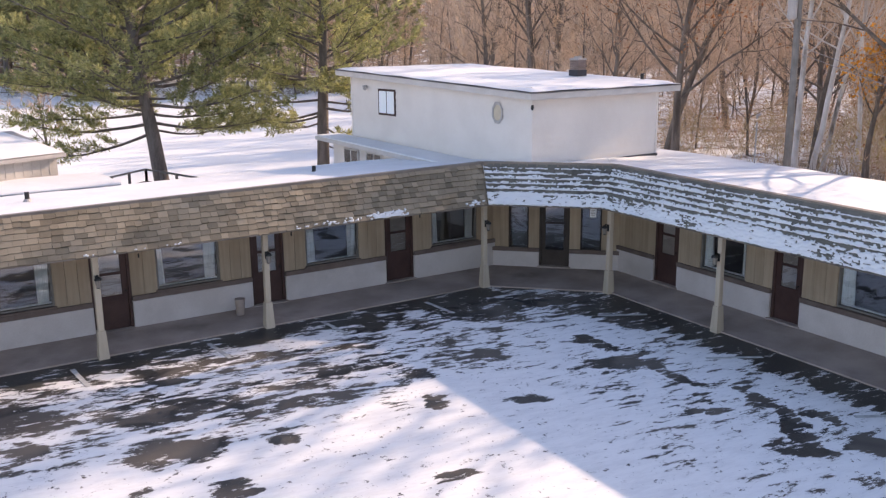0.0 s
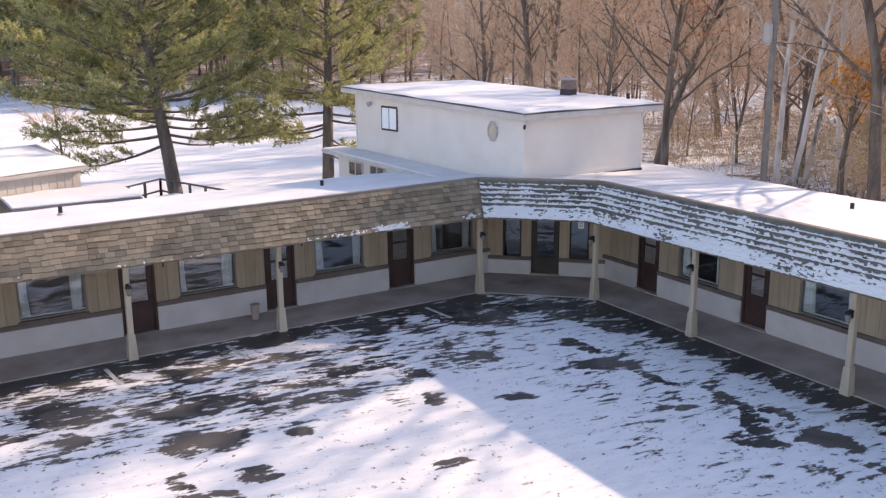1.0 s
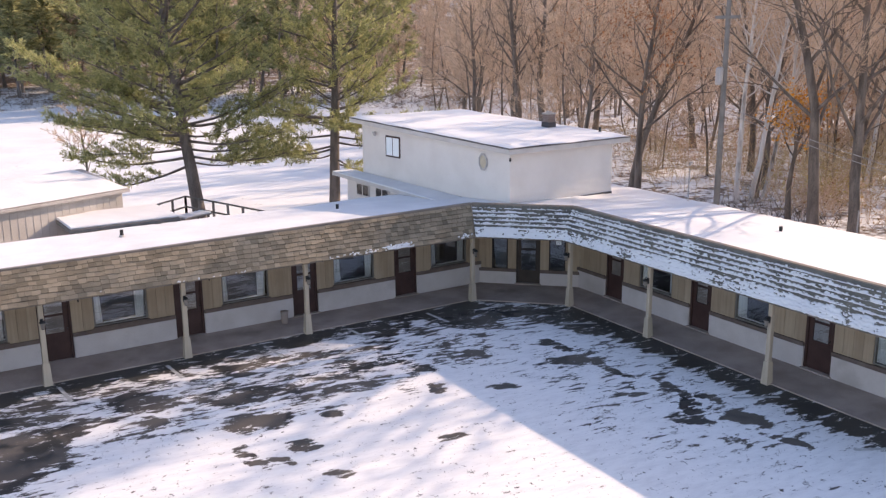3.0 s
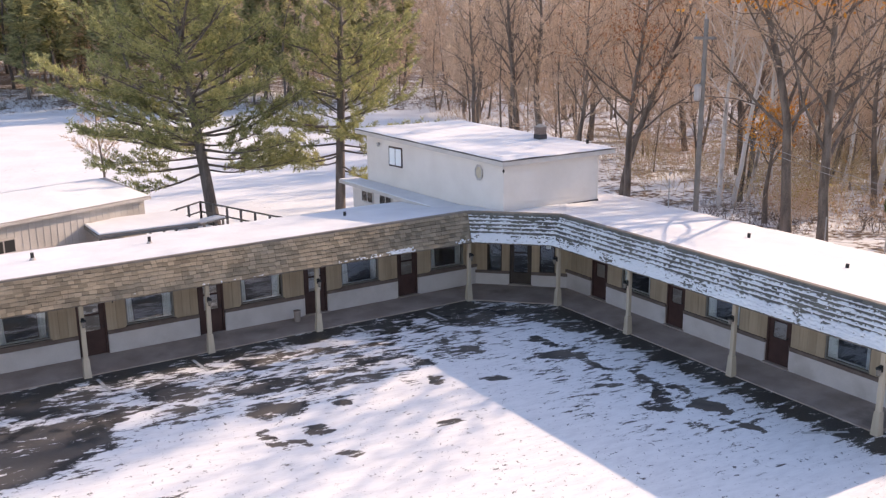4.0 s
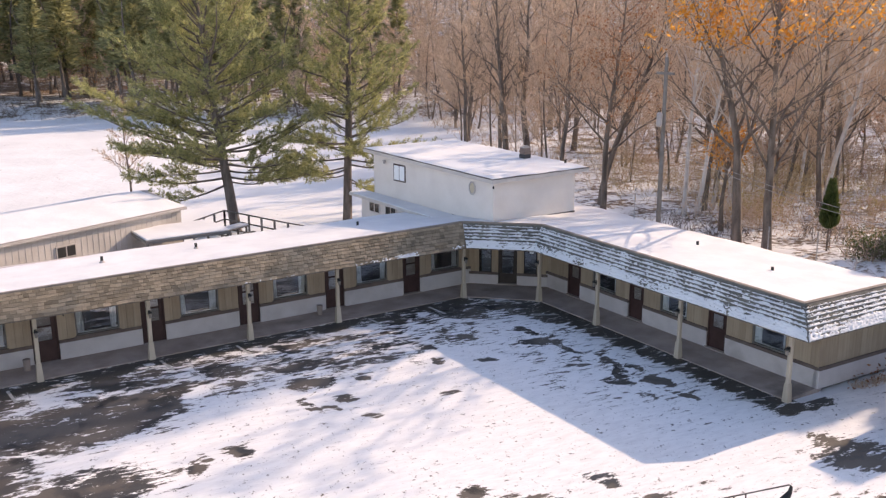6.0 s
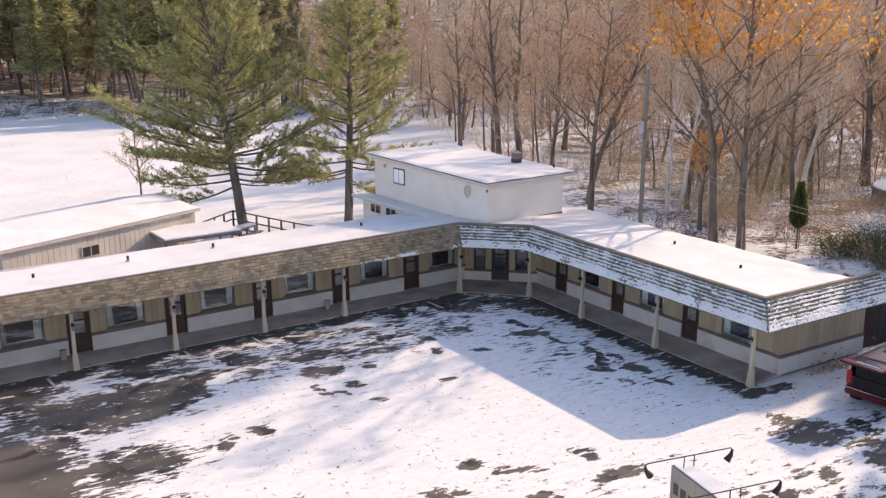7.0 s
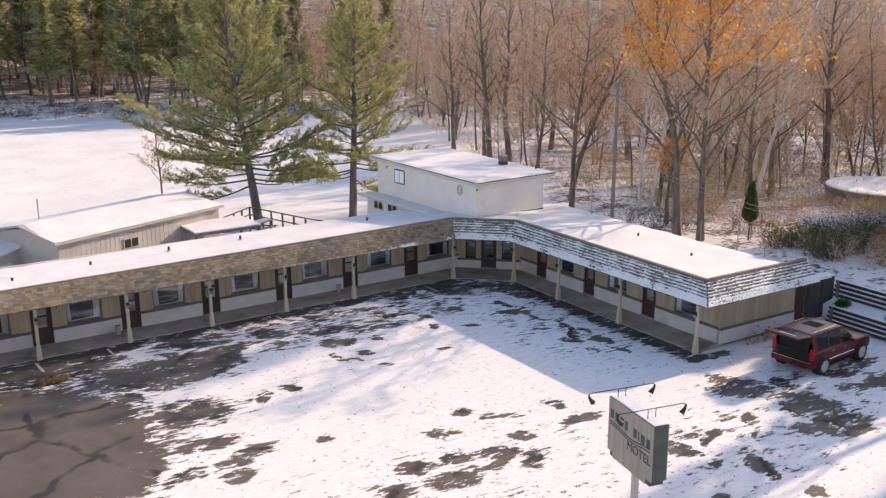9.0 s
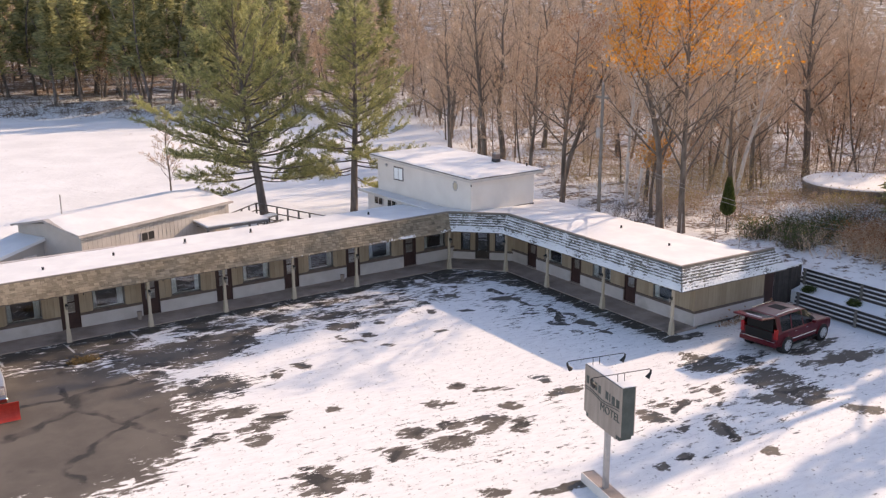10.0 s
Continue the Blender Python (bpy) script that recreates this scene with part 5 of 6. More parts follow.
def spruce(name, x, y, H, reach, seed, label, column=False, lean=0.0):
    """A spruce dense to the ground: short flat sprays set all round a straight stem."""
    rng = np.random.RandomState(seed)
    n = int(190 * H * max(reach, 1.3))
    t = rng.uniform(0.02, 1.0, n)
    wide = np.clip((1.02 - t) * 9, 0, 1) if column else np.clip(1.05 - t, 0.02, 1) ** 0.85
    az, rr = rng.uniform(0, 6.283, n), np.sqrt(rng.uniform(0.02, 1, n)) * reach * wide * (0.85 + 0.2 * np.sin(t * 55))
    c = np.stack((np.cos(az) * rr, np.sin(az) * rr, t * H), 1)
    out = np.stack((np.cos(az), np.sin(az), rng.uniform(-0.35, 0.4, n)), 1)
    s = np.cross(out, rng.normal(0, 1, (n, 3))); s /= np.linalg.norm(s, axis=1)[:, None]
    v = np.stack((c - s * 0.10, c + s * 0.10, c + out * rng.uniform(0.3, 0.6, (n, 1))), 1).reshape(-1, 3)
    tr = thing(name, pose(x, y, ground_z(x, y) - 0.05, lean, 0, 0), label, "tree", "roadside spruces")
    part("trunk", MB().tube([(0, 0, -0.3), (0, 0, H * 0.5), (0, 0, H)], [0.2, 0.12, 0.02], 8), PINE_BARK, tr)
    part("crown", arrays("crown", v, np.arange(len(v)).reshape(-1, 3), NEEDLE_DARK), None, tr, "dense dark sprays of needles")


# unseen columns, placed and leaned to throw the two broad shadow bands
spruce("column_spruce", 33.0, 1.5, 13.0, 1.15, 48, "narrow column-shaped spruce beyond the terraces, unseen, added for its shadow", True, 7)
spruce("column_spruce", 33.0, -4.35, 20.0, 1.15, 47, "tall narrow column-shaped spruce beyond the terraces, unseen, added for its shadow", True)
# unseen spruces, set out to block the sun from car, terraces and bank
for i, (x, y, h, w) in enumerate(((35.0, 4.15, 9.3, 2.0), (38.0, 1.7, 9.6, 1.8), (40.0, -0.4, 9.8, 1.7), (36.0, 5.6, 8.0, 1.8), (43.0, 5.6, 12.5, 2.4), (44.5, 8.4, 13.0, 2.4), (42.0, 3.4, 12.0, 2.2), (46.5, 11.0, 13.5, 2.4), (40.8, 7.6, 11.5, 2.2), (45.0, 13.8, 10.5, 2.2), (41.5, 11.6, 8.5, 2.0), (38.5, 9.2, 7.0, 1.8))):
    spruce("roadside_spruce", x, y, h, w, 90 + i, "dense dark young spruce beyond the terraces, unseen, added for its shade")


def replicate(protos, spots, rnd):
    """Joined copies of prototype meshes at (x, y, scale)."""
    V, F, n = [], [], 0
    for x, y, s in spots:
        v, f = protos[rnd.randrange(len(protos))]
        a = rnd.uniform(0, 6.283)
        c, sn = math.cos(a), math.sin(a)
        q = v * np.array((s * rnd.uniform(0.85, 1.15), s * rnd.uniform(0.85, 1.15), s))
        q = np.stack((q[:, 0] * c - q[:, 1] * sn + x, q[:, 0] * sn + q[:, 1] * c + y, q[:, 2] + ground_z(x, y) - 0.2), 1)
        V.append(q); F.append(f + n); n += len(v)
    return np.concatenate(V), np.concatenate(F)


rnd = random.Random(77)
protos = [Wood(200 + i).tree(13.0 + 2.0 * (i % 3 - 1), 0.075 + 0.02 * (i % 3), FAR, 0.10 + 0.02 * (i % 4), 0.06 + 0.03 * (i % 5), 0.46) for i in range(10)]


def in_field(x, y):
    """The open snow field that stays free of trees."""
    return 0.55 * x + y < 131 and x < 36 + max(0, (y - 55) * 0.33) and y > 26


east_spots, north_spots, conifers, far_hill = [], [], [], []
while len(east_spots) < 430:
    x, y = rnd.uniform(33, 150), rnd.uniform(14, 150)
    d = math.hypot(x + 8, y + 15)
    if in_field(x, y) or x < 37 and y < 60 or rnd.random() > 60 / d or y < 0.10 * x + 8:
        continue
    if 40 < x < 56 and 14 < y < 27:
        continue
    east_spots.append((x, y, rnd.choice((rnd.uniform(0.3, 0.6), rnd.uniform(0.7, 1.3)))))
while len(north_spots) < 90:
    x, y = rnd.uniform(-60, 75), rnd.uniform(128, 190)
    if 0.55 * x + y > 134:
        north_spots.append((x, y, rnd.uniform(0.7, 1.3)))
while len(conifers) < 125:
    x, y = rnd.uniform(-70, 50), rnd.uniform(130, 205)
    if 0.55 * x + y > 137 and rnd.random() < 1.0 - 0.6 * smooth(0, 50, x):
        conifers.append((x, y, rnd.uniform(0.8, 1.45)))
while len(conifers) < 168:
    x = rnd.uniform(-60, 62)
    y = 132.5 - 0.55 * x + rnd.uniform(0, 11)
    if not 0 < x < 14 or rnd.random() < 0.4:
        conifers.append((x, y, rnd.uniform(0.8, 1.35)))
while len(far_hill) < 260:
    x, y = rnd.uniform(-110, 330), rnd.uniform(60, 360)
    r = math.hypot(x - 10, y - 15)
    if 165 < r < 330 and y > x * 0.1:
        far_hill.append((x, y, rnd.uniform(1.0, 1.7)))
all_spots = east_spots + north_spots + far_hill
v, f = replicate([p.data() for p in protos], all_spots, random.Random(5))
tagged(new("woodland_trunks", arrays("woodland_trunks", v, f, BARK)), "distant leafless woods of grey-brown trunks and limbs", "woods", kind="stuff")
v, f = replicate([p.twig_data() for p in protos], all_spots, random.Random(5))
tagged(new("woodland_twigs", arrays("woodland_twigs", v, f, TWIG)), "haze of fine brown twigs in distant woods", "woods", kind="stuff")


def far_conifer(seed, H=16.0):
    rng = np.random.RandomState(seed)
    V, n = [], 1400
    t = rng.uniform(0.24, 1.0, n) ** 0.95
    az, rr = rng.uniform(0, 6.283, n), np.sqrt(rng.uniform(0.05, 1, n)) * 3.1 * np.clip(1.12 - t, 0.05, 0.75) * (0.75 + 0.4 * np.sin(t * 40 + rng.uniform(0, 6)))
    c = np.stack((np.cos(az) * rr, np.sin(az) * rr, t * H + rng.normal(0, 0.15, n)), 1)
    out = np.stack((np.cos(az), np.sin(az), rng.uniform(-0.25, 0.5, n)), 1)
    s = np.cross(out, rng.normal(0, 1, (n, 3))); s /= np.linalg.norm(s, axis=1)[:, None]
    v = np.stack((c - s * 0.16, c + s * 0.16, c + out * rng.uniform(0.5, 1.0, (n, 1))), 1).reshape(-1, 3)
    return v, np.arange(len(v)).reshape(-1, 3)


v, f = replicate([far_conifer(i) for i in range(4)], conifers, random.Random(9))
tagged(new("far_conifers", arrays("far_conifers", v, f, NEEDLE_DARK)), "dark conifers on the far shore of the frozen field", "woods", kind="stuff")
v, f = replicate([Wood(3).tree(14.0, 0.2, dict(FAR, limbs=4, kids=(0, 2), twigs=1), 0.01, 0.4, 0.1).data()], conifers, random.Random(9))
tagged(new("far_conifer_stems", arrays("far_conifer_stems", v, f, PINE_BARK)), "straight dark conifer stems on the far shore", "woods", kind="stuff")


# autumn colour among the far trees
pts = [(x + rnd.gauss(0, 1.6), y + rnd.gauss(0, 1.6), ground_z(x, y) + rnd.uniform(3, 11) * s) for x, y, s in rnd.sample(north_spots, 26) + rnd.sample(east_spots, 26) for _ in range(60)]
v, f = scatter_leaves(pts, 0.16, 9000, rnd, 0.7)
tagged(new("far_rust_leaves", arrays("far_rust_leaves", v, f, RUST)), "rust-coloured leaves left on distant trees", "woods", kind="stuff")


# ---- brush ----
def brush(name, spots, H, count, mat, label, leaf=None, leaves=0, seed=1, lean=0.5):
    r = random.Random(seed)
    w = Wood(seed)
    for x, y, rad in spots:
        for _ in range(count):
            a, q = r.uniform(0, 6.283), rad * math.sqrt(r.random())
            px, py = x + q * math.cos(a), y + q * math.sin(a)
            p = Vector((px, py, ground_z(px, py) - 0.08))
            e = Vector((r.gauss(0, lean), r.gauss(0, lean), 1)).normalized()
            h = H * r.uniform(0.4, 1.0)
            m = p + e * h * 0.55
            w.twig(p, m + e * h * 0.5, 0.014)
            for _ in range(4):
                w.twig(m, m + (e + Vector((r.gauss(0, 0.6), r.gauss(0, 0.6), r.gauss(0, 0.3)))).normalized() * h * 0.45, 0.010)
            w.tips.append(m + e * h * 0.3)
    v, f = w.twig_data()
    ob = tagged(new(name, arrays(name, v, f, mat)), label, "brush", kind="stuff")
    if leaf:
        tagged(part("dry_leaves", arrays("dry_leaves", *scatter_leaves(w.tips, 0.06, leaves, r, 0.25), leaf), None, ob, "dry leaves"), kind="stuff")
    return ob


brush("bank_brush", [(30, 12, 3), (33, 15, 4), (31, 20, 3), (36, 18, 4), (29, 8, 2), (34, 10, 3)], 1.6, 130, TWIG, "tangle of leafless brown brush on the snowy bank", DRY, 2600, 3)
brush("rust_shrub", [(29.5, 4.5, 1.8), (31.5, 2.5, 2.2), (30.5, 6.5, 1.5)], 2.0, 320, TWIG, "dense rust-brown shrub above the terraces", RUST, 7000, 4, 0.35)
brush("yellow_shrub", [(34, 24, 1.6), (38, 20, 2.0), (36, 13.5, 1.5), (39, 15, 1.2), (30.5, 22.5, 1.5)], 2.0, 130, TWIG, "pale yellow-leaved shrubs at the edge of the woods", leaf_material("yellow_leaves", (0.34, 0.26, 0.08), (0.52, 0.42, 0.16)), 2600, 6, 0.4)
brush("shore_brush", [(x, 133 - 0.55 * x, 4) for x in range(-40, 60, 4)] + [(x, 136 - 0.55 * x, 4) for x in range(-42, 60, 5)], 1.9, 90, BARK, "brown reeds and brush along the far shore", DRY, 3000, 7)
brush("wood_edge_brush", [(37 + 0.32 * (y - 50), y, 2.5) for y in range(50, 110, 4)] + [(34 + (i * 7) % 50, 24 + (i * 13) % 40, 3) for i in range(26)], 1.8, 42, TWIG, "leafless undergrowth between the trunks", DRY, 4000, 8)


# ---- young cedar on two stems ----
def cedar(x, y, H, seed, label):
    rng = np.random.RandomState(seed)
    n = 2600
    t = rng.uniform(0, 1, n)
    rr = 0.45 * np.sqrt(rng.uniform(0.1, 1, n)) * np.clip(1.0 - t, 0.03, 1) ** 0.7 * np.clip(t * 6 + 0.3, 0, 1)
    az = rng.uniform(0, 6.283, n)
    c = np.stack((np.cos(az) * rr, np.sin(az) * rr, 1.1 + t * (H - 1.1)), 1)
    out = np.stack((np.cos(az) * 0.5, np.sin(az) * 0.5, rng.uniform(0.5, 1.2, n)), 1)
    s = np.cross(out, rng.normal(0, 1, (n, 3))); s /= np.linalg.norm(s, axis=1)[:, None]
    v = np.stack((c - s * 0.05, c + s * 0.05, c + out * 0.26), 1).reshape(-1, 3)
    tr = thing("young_cedar", pose(x, y, ground_z(x, y) - 0.05), label, "tree")
    part("stem", MB().tube([(0, 0, 0), (0.02, 0, 1.5), (0, 0, H - 0.3)], [0.05, 0.04, 0.01], 6), BARK, tr)
    part("stake", MB().tube([(0.3, 0.1, 0), (0.28, 0.1, 1.4)], 0.025, 6), GREY_WOOD, tr)
    part("crown", arrays("crown", v, np.arange(len(v)).reshape(-1, 3), CEDAR), None, tr)


cedar(28.6, 15.4, 3.3, 3, "slim green cedar with bare lower stem and stake")
brush("dark_yew", [(29.3, 11.6, 1.0), (30.3, 10.6, 1.0), (28.4, 12.8, 0.8), (31.4, 9.4, 1.1), (28.0, 9.4, 0.8), (32.8, 10.8, 1.0)], 1.45, 120, BARK, "dark evergreen bush dusted with snow on the bank", CEDAR, 6500, 15, 0.6)
brush("tank_brush", [(42.5, 16.5, 1.2), (42.0, 19.0, 1.4), (42.6, 21.6, 1.3), (40.5, 14.8, 1.5)], 1.1, 110, TWIG, "bare brush growing round the concrete tank", DRY, 1200, 16, 0.45)
brush("snowy_bush", [(32.6, 13.4, 1.3), (33.8, 12.2, 1.2), (31.4, 12.6, 0.8), (35.5, 11.0, 1.5)], 1.7, 170, BARK, "rounded dark bush caked with fresh snow on the bank", SNOW, 3800, 25, 0.45)
tr_ = random.Random(71)
thick = []
while len(thick) < 80:
    x, y = tr_.uniform(26, 66), tr_.uniform(21, 56)
    if x > 27.5 + 0.42 * (y - 21):
        thick.append((x, y, tr_.uniform(1.5, 3.5)))
brush("olive_thicket", thick[:34], 4.6, 24, OLIVE_TWIG, "tall tangled thicket with thin olive-brown leaves in the woods", DRY, 3800, 18, 0.5)
brush("brown_thicket", thick[34:], 3.2, 26, TWIG, "waist-high and taller bare brown thicket between trunks", RUST, 4000, 19, 0.5)
brush("bank_twigs", [(27.2, 20.5, 1.6), (25.5, 23.5, 1.8), (29.0, 24.0, 2.0), (31.5, 17.5, 1.6), (28.2, 10.0, 1.0)], 1.3, 70, BARK, "thin dark stems poking out of the snow behind the wing", None, 0, 17, 0.5)

# ---- utility pole and cables ----
up = thing("utility_pole", pose(22.3, 20.1, ground_z(22.3, 20.1)), "weathered wooden utility pole with a grey transformer", "utility pole")
part("shaft", MB().tube([(0, 0, -0.3), (0.03, 0, 10.2)], [0.13, 0.09], 10), GREY_WOOD, up)
part("transformer", MB().tube([(-0.24, 0, 7.0), (-0.24, 0, 7.06), (-0.24, 0, 7.6), (-0.24, 0, 7.66)], [0.10, 0.14, 0.14, 0.09], 12), FASCIA, up, "grey steel transformer can")
part("crossarm", MB().box(-0.05, 0.05, -0.6, 0.6, 9.4, 9.52, 0.01), GREY_WOOD, up)
part("insulator", MB().tube([(0, 0, 10.2), (0, 0, 10.4)], [0.05, 0.03], 8), FASCIA, up)
stake = thing("antenna_mast", pose(20.2, 19.4, 2.8), "thin metal mast behind the roof edge", "mast")
part("mast", MB().tube([(0, 0, -2.8), (0, 0, 1.3)], 0.025, 6), FRAME_METAL, stake)
part("elbow", MB().tube([(0, 0, 1.4), (0, 0, 1.5), (0.1, 0, 1.52)], [0.03, 0.04, 0.04], 6), FRAME_METAL, stake)
for k, (za, zb) in enumerate(((6.2, 2.6), (6.0, 2.2))):
    a, b = Vector((22.4, 20.0, za)), Vector((38.0, -4.0, zb + 1.2))
    pts = [a.lerp(b, i / 16) - Vector((0, 0, 2.2 * (1 - (i / 8 - 1) ** 2))) for i in range(17)]
    cb = thing("service_cable", pose(0, 0, 0), "thin grey overhead cable from the utility pole", "cable", "service cables")
    part("strand", MB().tube([p + Vector((0, 0, 0.0)) for p in pts], 0.012, 5), FRAME_METAL, cb)

# ---- shed beyond the long wing ----
F_SHED = front(-7.3, 27.1, radians(28))
sh = thing("storage_shed", F_SHED @ pose(0, 0, -0.08), "long pale metal-sided shed under a snowy gable roof", "shed")
SL, SWD, EH, RH = 10.9, 5.6, 3.05, 3.55
body = [(0, 0, 0), (SL, 0, 0), (SL, SWD, 0), (0, SWD, 0), (0, 0, EH), (SL, 0, EH), (SL, SWD, EH), (0, SWD, EH), (0, SWD / 2, RH - 0.12), (SL, SWD / 2, RH - 0.12)]
part("wall_body", MB().add(body, [(3, 2, 1, 0), (0, 1, 5, 4), (2, 3, 7, 6), (3, 0, 4, 8, 7), (1, 2, 6, 9, 5), (4, 5, 9, 8), (8, 9, 6, 7)]), SHED_WALL, sh)
for i in range(int(SL / 0.3)):
    part("rib", MB().box(0.1 + i * 0.3, 0.14 + i * 0.3, -0.012, -0.001, 0.02, EH - 0.06), SHED_WALL, sh)
roof = MB()
for s in (0, 1):
    y0, y1 = (-0.25, SWD / 2) if s == 0 else (SWD + 0.25, SWD / 2)
    z0 = EH - 0.08
    vs = [(-0.3, y0, z0), (SL + 0.2, y0, z0), (SL + 0.2, y1, RH), (-0.3, y1, RH)]
    roof.add([(a, b, c + 0.01) for a, b, c in vs] + [(a, b, c + 0.12) for a, b, c in vs], [(0, 1, 2, 3), (7, 6, 5, 4), (0, 4, 5, 1), (1, 5, 6, 2), (2, 6, 7, 3), (3, 7, 4, 0)])
part("roof", roof, FASCIA, sh)
rs = MB()
n = 24
for s in (0, 1):
    vs, fs = [], []
    for j in range(9):
        for i in range(n + 1):
            t = j / 8
            y = (-0.2 + (SWD / 2 + 0.2) * t) if s == 0 else (SWD + 0.2 - (SWD / 2 + 0.2) * t)
            c = Vector((-0.27 + (SL + 0.44) * i / n, y, EH + (RH - EH) * t + 0.13))
            c.z += 0.012 * noise.noise(c * 0.9) - (0.05 if i in (0, n) or j == 0 else 0)
            vs.append(tuple(c))
    for j in range(8):
        for i in range(n):
            a = j * (n + 1) + i
            fs.append((a, a + 1, a + n + 2, a + n + 1))
    rs.add(vs, fs)
part("snow_blanket", rs, ROOF_SNOW, sh, "smooth white snow cover", True)
for x in (8.1, 3.9):
    w = part("window", MB().box(x, x + 1.0, -0.06, 0.0, 1.9, 2.45, 0.01), FASCIA, sh, "small sliding window")
    for a in (x + 0.06, x + 0.53):
        part("pane", MB().box(a, a + 0.41, -0.066, -0.061, 1.95, 2.4), BLACK, w, "dark pane")
part("roof_pipe", MB().tube([(1.5, 3.6, 3.6), (1.5, 3.6, 4.7)], 0.04, 8), FASCIA, sh)
lt = thing("lean_to", F_SHED @ pose(-3.2, 3.4, -0.4), "low lean-to with a pale door and snowy roof against the shed", "shed")
part("wall_body", MB().prism([(0, 0), (3.19, 0), (3.19, 2.1), (0, 2.1)], 0, [2.1, 2.7, 2.7, 2.1]), SHED_WALL, lt)
part("roof", MB().prism([(-0.2, -0.25), (3.19, -0.25), (3.19, 2.3), (-0.2, 2.3)], [2.06, 2.72, 2.72, 2.06], [2.24, 2.9, 2.9, 2.24]), ROOF_SNOW, lt, "snow-covered lean-to roof")
part("door", MB().box(1.9, 2.7, -0.05, 0.0, 0.1, 2.0, 0.01), SIDING, lt, "plain white door")

# open canopy and deck
cn = thing("canopy", F_LEFT @ pose(0, 0, 0), "low flat canopy roof under snow beside the shed", "canopy")
cp = front(-0.1, 28.6, radians(6))
part("roof_slab", MB(F_LEFT.inverted() @ cp).box(0, 4.0, 0, 2.9, 2.12, 2.26, 0.02), GREY_WOOD, cn)
part("snow_blanket", MB(F_LEFT.inverted() @ cp).box(0.02, 3.98, 0.02, 2.88, 2.262, 2.36, 0.04), ROOF_SNOW, cn)
for x, y in ((0.1, 0.1), (3.9, 0.1), (0.1, 2.8), (3.9, 2.8)):
    part("leg", MB(F_LEFT.inverted() @ cp).box(x - 0.05, x + 0.05, y - 0.05, y + 0.05, -0.7, 2.118), GREY_WOOD, cn)
dk = thing("deck", pose(0, 0, 0), "raised wooden deck with weathered railings by the frozen field", "deck")
DA, DB, DC = Vector((3.0, 35.3, 0)), Vector((6.1, 38.3, 0)), Vector((8.1, 33.1, 0))
DD = DA + DC - DB
plat = [(DA.x, DA.y), (DD.x, DD.y), (DC.x, DC.y), (DB.x, DB.y)]
part("platform", MB().prism(plat, 0.25, 0.40), GREY_WOOD, dk)
part("snow_cover", MB().prism([(x + 0.0, y) for x, y in plat], 0.402, 0.46), SNOW, dk)


def railing(a, b, n):
    for i in range(n + 1):
        p = a.lerp(b, i / n)
        part("post", MB().box(p.x - 0.05, p.x + 0.05, p.y - 0.05, p.y + 0.05, -0.8, 1.48), GREY_WOOD, dk)
    for z in (0.95, 1.45):
        part("rail", MB().tube([(a.x, a.y, z), (b.x, b.y, z)], 0.05, 4), GREY_WOOD, dk)


railing(DA, DB, 4)
railing(DB, DC, 5)
ramp = thing("ramp_rail", pose(0, 0, 0), "sloping wooden handrail with snow on it", "railing")
a, b = DC, DC + Vector((2.4, 0.4, 0))
for z in (0.9, 1.45):
    part("rail", MB().tube([(a.x, a.y, z), (b.x, b.y, z - 0.7)], 0.05, 4), GREY_WOOD, ramp)
for t in (0.5, 1.0):
    p = a.lerp(b, t)
    part("post", MB().box(p.x - 0.05, p.x + 0.05, p.y - 0.05, p.y + 0.05, -0.8, 1.45 - 0.7 * t), GREY_WOOD, ramp)
tb = thing("picnic_table", pose(5.6, 34.6, 0.46, 0, 0, 30), "wooden picnic table with snow on its top", "table")
part("tabletop", MB().box(-0.8, 0.8, -0.35, 0.35, 0.7, 0.75, 0.01), GREY_WOOD, tb)
part("snow_cap", MB().box(-0.78, 0.78, -0.33, 0.33, 0.752, 0.84, 0.05), SNOW, tb)
for y in (-0.65, 0.65):
    part("bench", MB().box(-0.8, 0.8, y - 0.13, y + 0.13, 0.42, 0.47, 0.01), GREY_WOOD, tb)
for x in (-0.6, 0.6):
    part("leg", MB().box(x - 0.04, x + 0.04, -0.7, 0.7, 0.36, 0.42).box(x - 0.04, x + 0.04, -0.35, -0.27, 0, 0.7).box(x - 0.04, x + 0.04, 0.27, 0.35, 0, 0.7), GREY_WOOD, tb)

# ---- fence and terraces past the east wing ----
fe = thing("board_fence", pose(21.15, 6.0, 0, 0, 0, 2), "dark-stained board fence with a maroon gate under a snowy cap", "fence")
part("gate", MB().box(0.0, 0.95, -0.03, 0.03, 0.08, 1.92, 0.008), DOOR_PAINT, fe, "maroon painted gate")
for i in range(13):
    part("fence_board", MB().box(1.0 + i * 0.16, 1.145 + i * 0.16, -0.012 - 0.006 * (i % 3), 0.012, 0.05, 1.9 - 0.02 * (i % 2), 0.004), DARK_WOOD, fe)
for x in (-0.06, 0.98, 3.05):
    part("post", MB().box(x - 0.05, x + 0.05, 0.035, 0.13, 0, 2.0, 0.008), DARK_WOOD, fe)
part("snow_cap", MB().box(-0.1, 3.1, -0.06, 0.5, 1.96, 2.04, 0.03), SNOW, fe)


